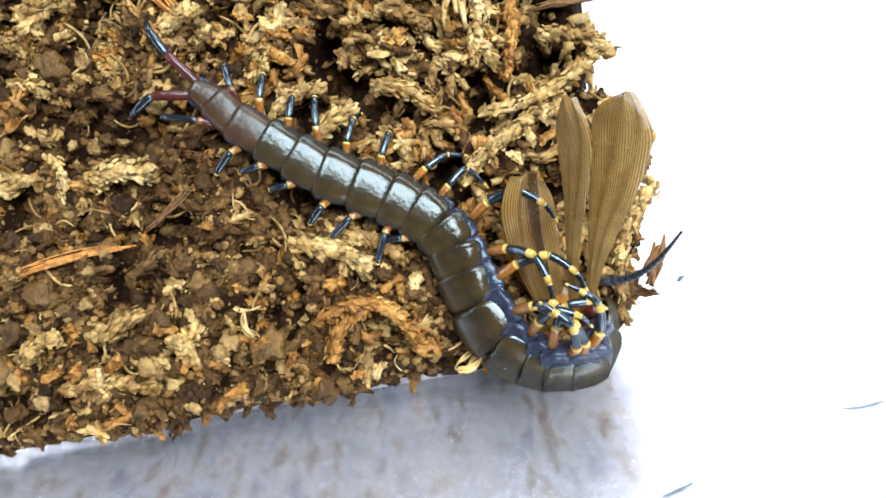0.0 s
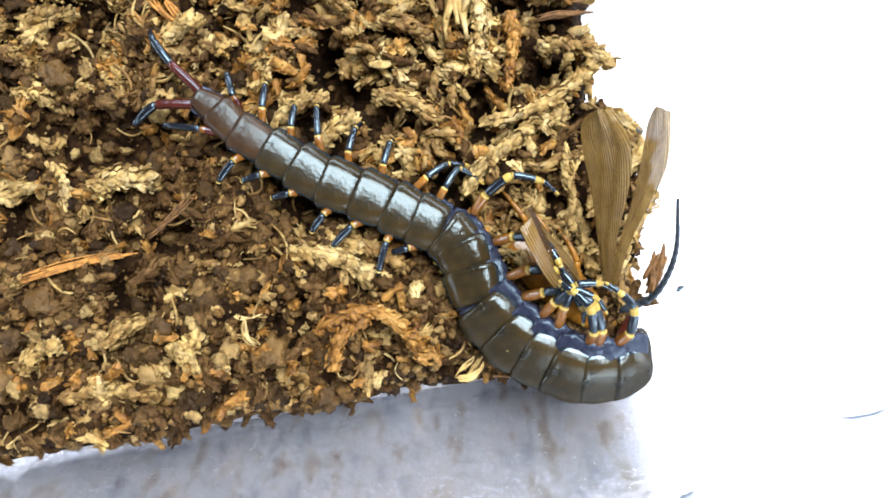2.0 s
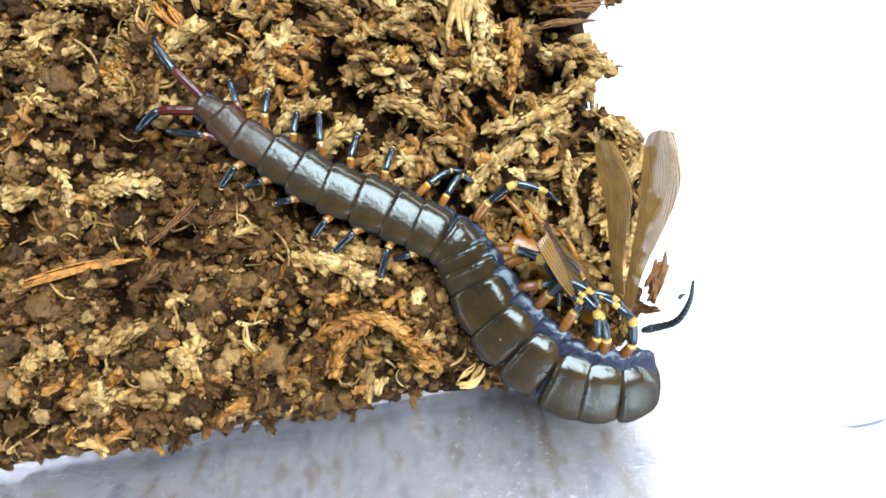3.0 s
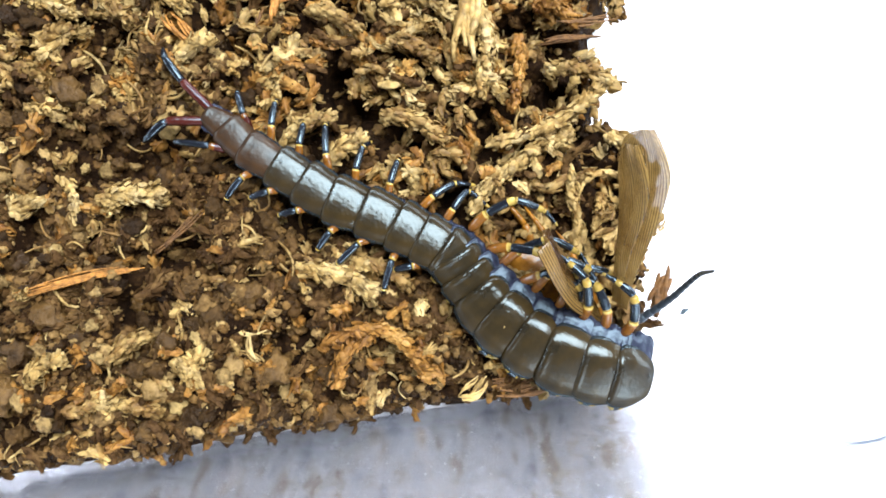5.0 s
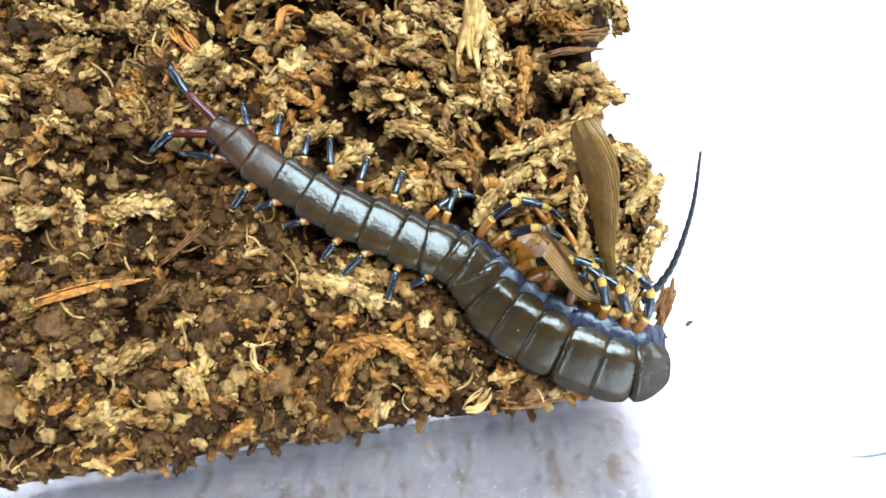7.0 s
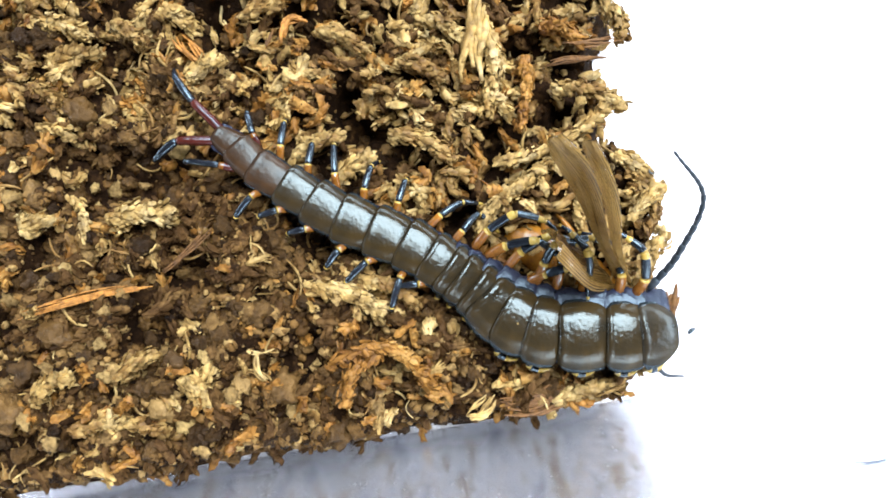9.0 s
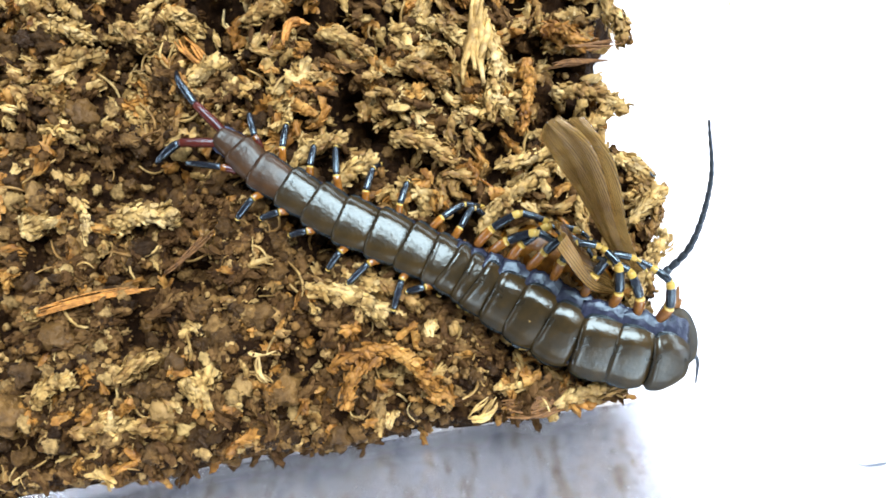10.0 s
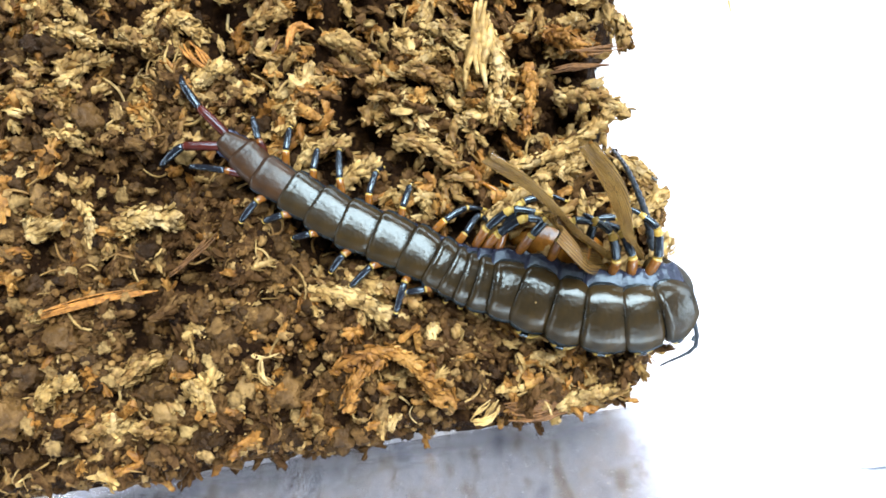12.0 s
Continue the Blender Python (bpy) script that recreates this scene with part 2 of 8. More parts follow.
# ---- mesh helpers ----
def mesh_from(name, verts, faces, mats=(), smooth=True, face_mats=None):
    me = bpy.data.meshes.new(name)
    me.from_pydata([tuple(v) for v in verts], [], [tuple(f) for f in faces])
    for m in mats:
        me.materials.append(m)
    if face_mats is not None:
        me.polygons.foreach_set("material_index", face_mats)
    if smooth:
        me.polygons.foreach_set("use_smooth", [True] * len(me.polygons))
    me.update()
    return me


def part(name, me, parent=None, label=""):
    ob = new(name, me)
    if parent is not None:
        ob.parent = parent
    return tagged(ob, label=label)


def tube(points, radii, sides=8, caps=True, squash=1.0):
    """Rings round a line of points, closed at both ends."""
    pts = [Vector(p) for p in points]
    verts, faces = [], []
    ref = Vector((0, 0, 1))
    for i, p in enumerate(pts):
        d = (pts[min(i + 1, len(pts) - 1)] - pts[max(i - 1, 0)]).normalized()
        a = d.cross(ref)
        if a.length < 0.05:
            a = d.cross(Vector((0, 1, 0)))
        a.normalize()
        b = a.cross(d).normalized()
        for k in range(sides):
            w = 2 * math.pi * k / sides
            verts.append(p + radii[i] * (a * math.cos(w) + b * math.sin(w) * squash))
    n = len(pts)
    for i in range(n - 1):
        for k in range(sides):
            k2 = (k + 1) % sides
            faces.append((i * sides + k, i * sides + k2, (i + 1) * sides + k2, (i + 1) * sides + k))
    if caps:
        faces.append(tuple(reversed(range(sides))))
        faces.append(tuple(range((n - 1) * sides, n * sides)))
    return verts, faces


def join(pieces):
    """Joins (verts, faces, material index) pieces into one list each."""
    verts, faces, slots = [], [], []
    for v, f, s in pieces:
        o = len(verts)
        verts += list(v)
        faces += [tuple(i + o for i in q) for q in f]
        slots += [s] * len(f)
    return verts, faces, slots


def smoothstep(a, b, x):
    t = np.clip((x - a) / (b - a), 0, 1)
    return t * t * (3 - 2 * t)


LATTICE = np.random.default_rng(7).random((256, 256))


def value_noise(x, y):
    xi, yi = np.floor(x).astype(int), np.floor(y).astype(int)
    fx, fy = x - xi, y - yi
    fx, fy = fx * fx * (3 - 2 * fx), fy * fy * (3 - 2 * fy)
    a, b = LATTICE[xi % 256, yi % 256], LATTICE[(xi + 1) % 256, yi % 256]
    c, d = LATTICE[xi % 256, (yi + 1) % 256], LATTICE[(xi + 1) % 256, (yi + 1) % 256]
    return (a * (1 - fx) + b * fx) * (1 - fy) + (c * (1 - fx) + d * fx) * fy


def fbm(x, y, size, octaves=4):
    total, weight, amp = 0.0, 0.0, 1.0
    for i in range(octaves):
        total = total + amp * value_noise(x / size * 2 ** i + 17.3 * i, y / size * 2 ** i + 5.1 * i)
        weight += amp
        amp *= 0.5
    return total / weight


# ---- table and tub ----
def table():
    n = 0.6
    me = mesh_from("table", [(-n, -n, FLOOR_Z - 0.0025), (n, -n, FLOOR_Z - 0.0025), (n, n, FLOOR_Z - 0.0025), (-n, n, FLOOR_Z - 0.0025),
                             (-n, -n, FLOOR_Z - 0.04), (n, -n, FLOOR_Z - 0.04), (n, n, FLOOR_Z - 0.04), (-n, n, FLOOR_Z - 0.04)],
                   [(0, 1, 2, 3), (7, 6, 5, 4), (0, 4, 5, 1), (1, 5, 6, 2), (2, 6, 7, 3), (3, 7, 4, 0)], [TABLE], smooth=False)
    tagged(part("table", me), "plain white matt table top under the tub", "table", kind="structure")


def tub_wall():
    """Rounded rectangular tub wall, flaring outwards to a rolled rim."""
    u0, u1, v0, v1, r = -0.24, 0.125, -0.0060, 0.20, 0.022
    ring = []
    for cu, cv, a0 in ((u1 - r, v0 + r, -90), (u1 - r, v1 - r, 0), (u0 + r, v1 - r, 90), (u0 + r, v0 + r, 180)):
        for k in range(9):
            a = radians(a0 + 90 * k / 8)
            ring.append((cu + r * math.cos(a), cv + r * math.sin(a), math.cos(a), math.sin(a)))
    levels = [(FLOOR_Z, -0.0012), (FLOOR_Z + 0.0015, 0.0), (0.0, 0.0110), (0.125, 0.0620), (0.127, 0.0655), (0.1255, 0.0680), (0.123, 0.0680),
              (0.123, 0.0660), (0.1245, 0.0645), (0.1235, 0.0637), (0.0, 0.0124), (FLOOR_Z, 0.0014), (FLOOR_Z - 0.0015, 0.0)]
    verts = [tub(u + nu * o, v + nv * o, z) for z, o in levels for u, v, nu, nv in ring]
    n, faces = len(ring), []
    for i in range(len(levels) - 1):
        for k in range(n):
            faces.append((i * n + k, i * n + (k + 1) % n, (i + 1) * n + (k + 1) % n, (i + 1) * n + k))
    ob = part("plastic_tub", mesh_from("plastic_tub", verts, faces, [PLASTIC]))
    tagged(ob, "clear scratched plastic tub half filled with moss and soil", "tub")
    ob.visible_shadow = False
    floor = part("tub_floor", mesh_from("tub_floor", [tub(u, v, FLOOR_Z - 0.0005) for u, v, _, _ in ring], [tuple(range(n))], [PLASTIC]), ob)
    floor.visible_shadow = False


# ---- soil bed ----
PX = 0.000142
PATCHES = [(-0.0805, 0.0175, 0.006), (-0.063, -0.026, 0.007), (-0.108, 0.014, 0.006), (-0.101, 0.060, 0.007), (-0.100, -0.027, 0.004),
           (-0.084, -0.036, 0.007), (-0.079, -0.021, 0.005), (-0.027, 0.001, 0.010), (-0.032, 0.028, 0.005), (-0.065, 0.056, 0.006),
           (-0.044, 0.033, 0.005), (-0.016, -0.021, 0.010), (-0.007, -0.012, 0.006), (0.006, 0.054, 0.008), (0.002, 0.062, 0.008)]


HOLES = [(-0.0280, 0.0708, 0.0060), (0.0154, 0.0651, 0.0045), (0.0199, 0.0518, 0.0055), (0.0280, 0.0497, 0.0045), (-0.0076, 0.0371, 0.0040), (-0.0214, 0.0390, 0.0035),
         (-0.0207, -0.0268, 0.0050), (-0.0263, -0.0283, 0.0040), (-0.0138, -0.0256, 0.0040), (-0.0676, 0.0693, 0.0035), (-0.0190, 0.0780, 0.0070), (-0.0250, 0.0745, 0.0055), (0.0370, 0.0680, 0.0035), (0.0165, 0.0470, 0.0040), (0.0140, 0.0800, 0.0040), (-0.0140, 0.0350, 0.0035), (-0.0773, 0.0029, 0.0030), (-0.0586, -0.0003, 0.0030)]
BODY_LINE = ((-0.0625, 0.0415), (-0.0335, 0.0215), (-0.0055, 0.0085), (0.012, -0.012), (0.045, -0.022))


EDGE_V = (-0.0030, -0.0012, 0.0003, 0.0057, 0.0129, 0.0247, 0.0301, 0.0355, 0.0415, 0.0520, 0.0600, 0.0675, 0.0727, 0.0814, 0.0890, 0.0947, 0.0989, 0.1030)
EDGE_U = (-0.0150, -0.0122, -0.0092, -0.0050, -0.0010, 0.0022, 0.0004, 0.0036, 0.0070, 0.0056, 0.0036, -0.0024, 0.0002, 0.0026, 0.0006, 0.0024, 0.0070, 0.0085)


def soil_edge(u, v):
    """How far the ragged side of the soil reaches: a rounded corner in front, a bulge half way, a notch behind it."""
    return np.interp(v, EDGE_V, EDGE_U) + 0.0050 * (fbm(u * 0 + 0.3, v + 0.7, 0.006, 3) - 0.5)


def rim(u, v):
    """How far a place lies inside the ragged rim of the soil, at its side and its front."""
    front = v + 0.0020 - 0.004 * (fbm(u + 0.2, u * 0 + 0.4, 0.010, 3) - 0.5)
    return np.minimum(soil_edge(u, v) - u, front)


def hollow(u, v):
    """The soil is pressed down along the animal's body."""
    c, s = math.cos(YAW), math.sin(YAW)
    x, y = CORNER.x + u * c - v * s, CORNER.y + u * s + v * c
    near = np.full_like(x, 1.0)
    for (ax, ay), (bx, by) in zip(BODY_LINE, BODY_LINE[1:]):
        dx, dy = bx - ax, by - ay
        t = np.clip(((x - ax) * dx + (y - ay) * dy) / (dx * dx + dy * dy), 0, 1)
        near = np.minimum(near, np.hypot(x - ax - t * dx, y - ay - t * dy))
    return np.exp(-(near / 0.009) ** 2)


def bed_height(u, v):
    """Height of the soil at a place of the tub."""
    ridge = fbm(u, v, 0.016, 3) - 0.5
    lumps = fbm(u + 0.9, v + 0.2, 0.0055, 3) - 0.5
    mossy = moss_share(u, v)
    pits = pit(u, v) * (0.45 + 0.55 * mossy)
    worn = hollow(u, v)
    h = (0.010 * ridge + 0.013 * lumps) * (1 - 0.65 * worn) - 0.012 * pits - 0.0028 * worn
    side = smoothstep(-0.0025, 0.0040, rim(u, v))
    return (h + 0.0005) * side + FLOOR_Z * 0.9 * (1 - side)


def pit(u, v):
    """Dark holes between the clods and tufts."""
    c, s = math.cos(YAW), math.sin(YAW)
    x, y = CORNER.x + u * c - v * s, CORNER.y + u * s + v * c
    deep = smoothstep(0.56, 0.70, fbm(u + 0.41, v + 0.37, 0.013, 2))
    for hx, hy, r in HOLES:
        deep = np.maximum(deep, 1.15 * np.exp(-((x - hx) ** 2 + (y - hy) ** 2) / (r * r)))
    return np.clip(deep, 0, 1)


def moss_share(u, v):
    """How mossy the bed is: thick in the back corner, in tufts elsewhere."""
    n = fbm(u + 0.5, v + 0.1, 0.02, 3) - 0.5
    back = smoothstep(-0.085, -0.035, u * 0.8 + v * 0.55 - 0.033 + 0.06 * n)
    far = 0.9 * smoothstep(0.086, 0.104, v + 0.02 * n) * (fbm(u + 1.5, v + 0.6, 0.014, 2) > 0.45)
    front = 0.35 + 0.65 * smoothstep(0.006, 0.026, v + 0.03 * n)
    return np.clip(np.maximum(back * front, far), 0, 1)


def to_tub(x, y):
    dx, dy = x - CORNER.x, y - CORNER.y
    return dx * math.cos(YAW) + dy * math.sin(YAW), -dx * math.sin(YAW) + dy * math.cos(YAW)


def soil_bed():
    us, vs = np.linspace(-0.205, 0.019, 312), np.linspace(-0.004, 0.165, 240)
    uu, vv = np.meshgrid(us, vs)
    zz = bed_height(uu, vv)
    c, s = math.cos(YAW), math.sin(YAW)
    xyz = np.stack([CORNER.x + uu * c - vv * s, CORNER.y + uu * s + vv * c, zz], -1).reshape(-1, 3)
    w = len(us)
    i = (np.arange(len(vs) - 1)[:, None] * w + np.arange(w - 1)[None]).reshape(-1)
    faces = np.stack([i, i + 1, i + w + 1, i + w], -1)
    faces = faces[rim(uu, vv).reshape(-1)[i] > -0.0022]
    ob = part("ground", mesh_from("ground", xyz.tolist(), faces.tolist(), [SOIL]))
    return tagged(ob, "dark moist potting soil pressed into the tub", "soil", kind="structure")


def scatter(name, variants, places, sizes, turns, stretch, mat, label, category):
    """Many loose pieces in one mesh; places on the bed, a size, a turn and a stretch each."""
    all_v, all_f, off = [], [], 0
    for k, (v, f) in enumerate(variants):
        pick = np.arange(len(places)) % len(variants) == k
        if not pick.any():
            continue
        p, s, r, st = places[pick], sizes[pick], turns[pick], stretch[pick]
        vv = v[None] * st[:, None, :] * s[:, None, None]
        vv = np.einsum("nij,nkj->nki", r, vv) + p[:, None, :]
        ff = f[None] + (np.arange(len(p)) * len(v))[:, None, None] + off
        all_v.append(vv.reshape(-1, 3))
        all_f.append(ff.reshape(-1, f.shape[1]))
        off += len(p) * len(v)
    verts, faces = np.concatenate(all_v), np.concatenate(all_f)
    me = bpy.data.meshes.new(name)
    n = faces.shape[1]
    me.vertices.add(len(verts))
    me.vertices.foreach_set("co", verts.astype(np.float32).ravel())
    me.loops.add(faces.size)
    me.loops.foreach_set("vertex_index", faces.astype(np.int32).ravel())
    me.polygons.add(len(faces))
    me.polygons.foreach_set("loop_start", np.arange(len(faces), dtype=np.int32) * n)
    me.polygons.foreach_set("use_smooth", [True] * len(faces))
    me.materials.append(mat)
    me.update(calc_edges=True)
    me.validate()
    return tagged(part(name, me), label, category, kind="stuff")


def random_turns(rng, n, flat=0.0):
    """Random rotation matrices; flat keeps the pieces' z axis near upright."""
    q = rng.normal(size=(n, 4))
    if flat:
        a = rng.uniform(0, 2 * np.pi, n)
        q = np.stack([np.cos(a / 2), rng.normal(0, flat, n), rng.normal(0, flat, n), np.sin(a / 2)], -1)
    q /= np.linalg.norm(q, axis=1)[:, None]
    w, x, y, z = q.T
    return np.stack([1 - 2 * (y * y + z * z), 2 * (x * y - z * w), 2 * (x * z + y * w),
                     2 * (x * y + z * w), 1 - 2 * (x * x + z * z), 2 * (y * z - x * w),
                     2 * (x * z - y * w), 2 * (y * z + x * w), 1 - 2 * (x * x + y * y)], -1).reshape(-1, 3, 3)


def lump_shapes(count, rough, seed, fine):
    """Knobbly clods: icospheres pushed in and out."""
    rng, shapes = np.random.default_rng(seed), []
    for _ in range(count):
        bm = bmesh.new()
        bmesh.ops.create_icosphere(bm, subdivisions=fine, radius=1.0)
        off = Vector(rng.uniform(-50, 50, 3))
        for v in bm.verts:
            v.co *= max(0.3, 1 + (noise.noise(v.co * 1.5 + off) + 0.7 * noise.noise(v.co * 3.2 + off) * (fine > 1) + 0.35 * noise.noise(v.co * 7.0 + off) * (fine > 2)) * rough)
        bm.verts.ensure_lookup_table()
        shapes.append((np.array([v.co[:] for v in bm.verts]), np.array([[v.index for v in f.verts] for f in bm.faces])))
        bm.free()
    return shapes


def leaf_shapes(count, seed):
    """Small boat-shaped moss leaves, cupped and bent, with a body."""
    rng, shapes = np.random.default_rng(seed), []
    for _ in range(count):
        bend, cup, twist = rng.uniform(-1.3, 0.3), rng.uniform(-1.0, -0.25), rng.uniform(-0.5, 0.5)
        rows, cols = 4, 4
        slim = rng.uniform(0.75, 1.4)
        v, f = [], []
        for side in (0, 1):
            for i in range(rows):
                t = i / (rows - 1)
                w = 0.27 * (math.sin(math.pi * (0.16 + 0.74 * t ** 0.9)) ** 0.5) + 0.03
                for j in range(cols):
                    a = (j / (cols - 1) - 0.5) * 2
                    ca, sa = math.cos(twist * t), math.sin(twist * t)
                    w2 = w * slim
                    y, z = a * w2, cup * w2 * a * a - side * slim * (0.24 * (1 - a * a) + 0.02)
                    ruck = 0.05 * math.sin(9 * t + 5 * a + 20 * twist) * slim
                    v.append((t - 0.3 + 0.06 * math.sin(7 * a + 9 * bend), y * ca - z * sa + ruck, y * sa + z * ca + bend * (t - 0.3) ** 2 + 0.7 * ruck))
            o = side * rows * cols
            for i in range(rows - 1):
                for j in range(cols - 1):
                    q = (o + i * cols + j, o + (i + 1) * cols + j, o + (i + 1) * cols + j + 1, o + i * cols + j + 1)
                    f.append(q if side == 0 else q[::-1])
        shapes.append((np.array(v), np.array(f)))
    return shapes


def strand_shapes(count, seed):
    """Bent stringy stems."""
    rng, shapes = np.random.default_rng(seed), []
    for _ in range(count):
        a, b, c = rng.uniform(-0.35, 0.35), rng.uniform(-0.25, 0.25), rng.uniform(2, 5)
        pts = [(t - 0.5, a * math.sin(c * t), b * math.cos(c * t * 0.8)) for t in np.linspace(0, 1, 8)]
        v, f = tube(pts, [0.03 * (0.4 + math.sin(math.pi * (0.15 + 0.7 * i / 7))) for i in range(8)], 5, caps=False)
        shapes.append((np.array([p[:] for p in v]), np.array(f)))
    return shapes


def bed_points(rng, n, keep, margin=0.004):
    """Random places on the bed, thinned by keep(u, v), with their heights."""
    u, v = rng.uniform(-0.185, margin + 0.011, n), rng.uniform(-0.003, 0.155, n)
    ok = (rim(u, v) > -margin * 0.35) & (rng.random(n) < keep(u, v))
    u, v = u[ok], v[ok]
    c, s = math.cos(YAW), math.sin(YAW)
    return np.stack([CORNER.x + u * c - v * s, CORNER.y + u * s + v * c, bed_height(u, v)], -1), u, v


def patch_share(u, v):
    c, s = math.cos(YAW), math.sin(YAW)
    x, y = CORNER.x + u * c - v * s, CORNER.y + u * s + v * c
    total = np.zeros_like(u)
    for px_, py_, r in PATCHES:
        total = np.maximum(total, np.exp(-((x - px_) ** 2 + (y - py_) ** 2) / (r * r) * 1.2))
    return total


def crumbs():
    rng = np.random.default_rng(3)
    for name, count, low, mid, high, fine, label in (("soil_lumps", 2400, 0.0011, 0.0014, 0.0024, 3, "brown crumbly clods of soil in many sizes"),
                                                     ("soil_nodules", 11000, 0.0005, 0.0009, 0.0014, 2, "small brown soil nodules packed between the clods"),
                                                     ("soil_crumbs", 13000, 0.0002, 0.0004, 0.0007, 1, "fine brown soil crumbs strewn over the bed")):
        p, u, v = bed_points(rng, count, lambda u, v: (0.95 - 0.75 * moss_share(u, v)) * (1 - 0.6 * pit(u, v)), 0.002)
        n = len(p)
        s = rng.lognormal(math.log(mid), 0.3, n).clip(low, high)
        p[:, 2] += rng.uniform(-0.1, 0.5, n) * s + (rng.uniform(0, 0.0012, n) if fine == 1 else 0)
        scatter(name, lump_shapes(12, 0.62, 5 + fine, fine), p, s, random_turns(rng, n), rng.uniform(0.65, 1.35, (n, 3)), NODULE if fine == 2 else CRUMB, label, "soil")


BIG_CLODS = [(-0.0990, -0.0110, 0.0044), (-0.0920, -0.0110, 0.0025), (-0.1080, -0.0310, 0.0039), (-0.0710, -0.0280, 0.0036), (-0.1050, -0.0210, 0.0028), (-0.0520, -0.0220, 0.0030),
             (-0.0410, -0.0230, 0.0036), (-0.0280, -0.0340, 0.0033), (-0.0710, -0.0380, 0.0025), (-0.0800, -0.0080, 0.0022), (-0.0570, -0.0110, 0.0028),
             (-0.0480, -0.0050, 0.0030), (-0.0960, 0.0450, 0.0036), (-0.1040, 0.0450, 0.0030), (-0.0640, 0.0650, 0.0019), (-0.0520, 0.0730, 0.0025), (-0.1140, 0.0270, 0.0025),
             (-0.1070, 0.0240, 0.0028), (-0.0850, 0.0280, 0.0019), (-0.1030, 0.0110, 0.0030), (-0.1070, 0.0020, 0.0025), (-0.0870, 0.0060, 0.0022), (-0.0610, -0.0350, 0.0030),
             (-0.0670, -0.0170, 0.0025), (-0.0260, -0.0230, 0.0025)]


def clods(ground):
    """The larger clods in the middle of the bed, each a piece of its own."""
    rng = np.random.default_rng(31)
    shapes = []
    for v, f in lump_shapes(20, 0.6, 77, 3):
        size = float(np.clip(rng.lognormal(math.log(0.0015), 0.3), 0.0010, 0.0027))
        shapes.append((size, mesh_from("clod", (v * size).tolist(), f.tolist(), [CLOD])))
    p, u, v = bed_points(rng, 900, lambda u, v: (0.95 - 0.8 * moss_share(u, v)) * (u > -0.165) * (v < 0.125), 0.0)
    for k, (x, y, r) in enumerate(BIG_CLODS):
        s, me = shapes[k % 20]
        u, v = to_tub(np.array([x]), np.array([y]))
        ob = part("clod", me, ground)
        turn = Euler(rng.uniform(0, 6.28, 3)).to_quaternion()
        ob.matrix_basis = Matrix.LocRotScale((x, y, float(bed_height(u, v)[0]) + 0.55 * r), turn, Vector(rng.uniform(0.85, 1.1, 3)) * (r / s))
    for k in range(min(270, len(p))):
        s, me = shapes[k % 20]
        ob = part("clod", me, ground)
        turn = Euler(rng.uniform(0, 6.28, 3)).to_quaternion()
        ob.matrix_basis = Matrix.LocRotScale(Vector(p[k]) + Vector((0, 0, 0.35 * s)), turn, Vector(rng.uniform(0.8, 1.2, 3)))


def pale_side(u, v):
    """Where pale moss takes the place of brown and amber, along the side of the tub."""
    return smoothstep(-0.040, -0.012, u) * smoothstep(0.012, 0.026, v) * (1 - 0.6 * smoothstep(0.056, 0.066, v))


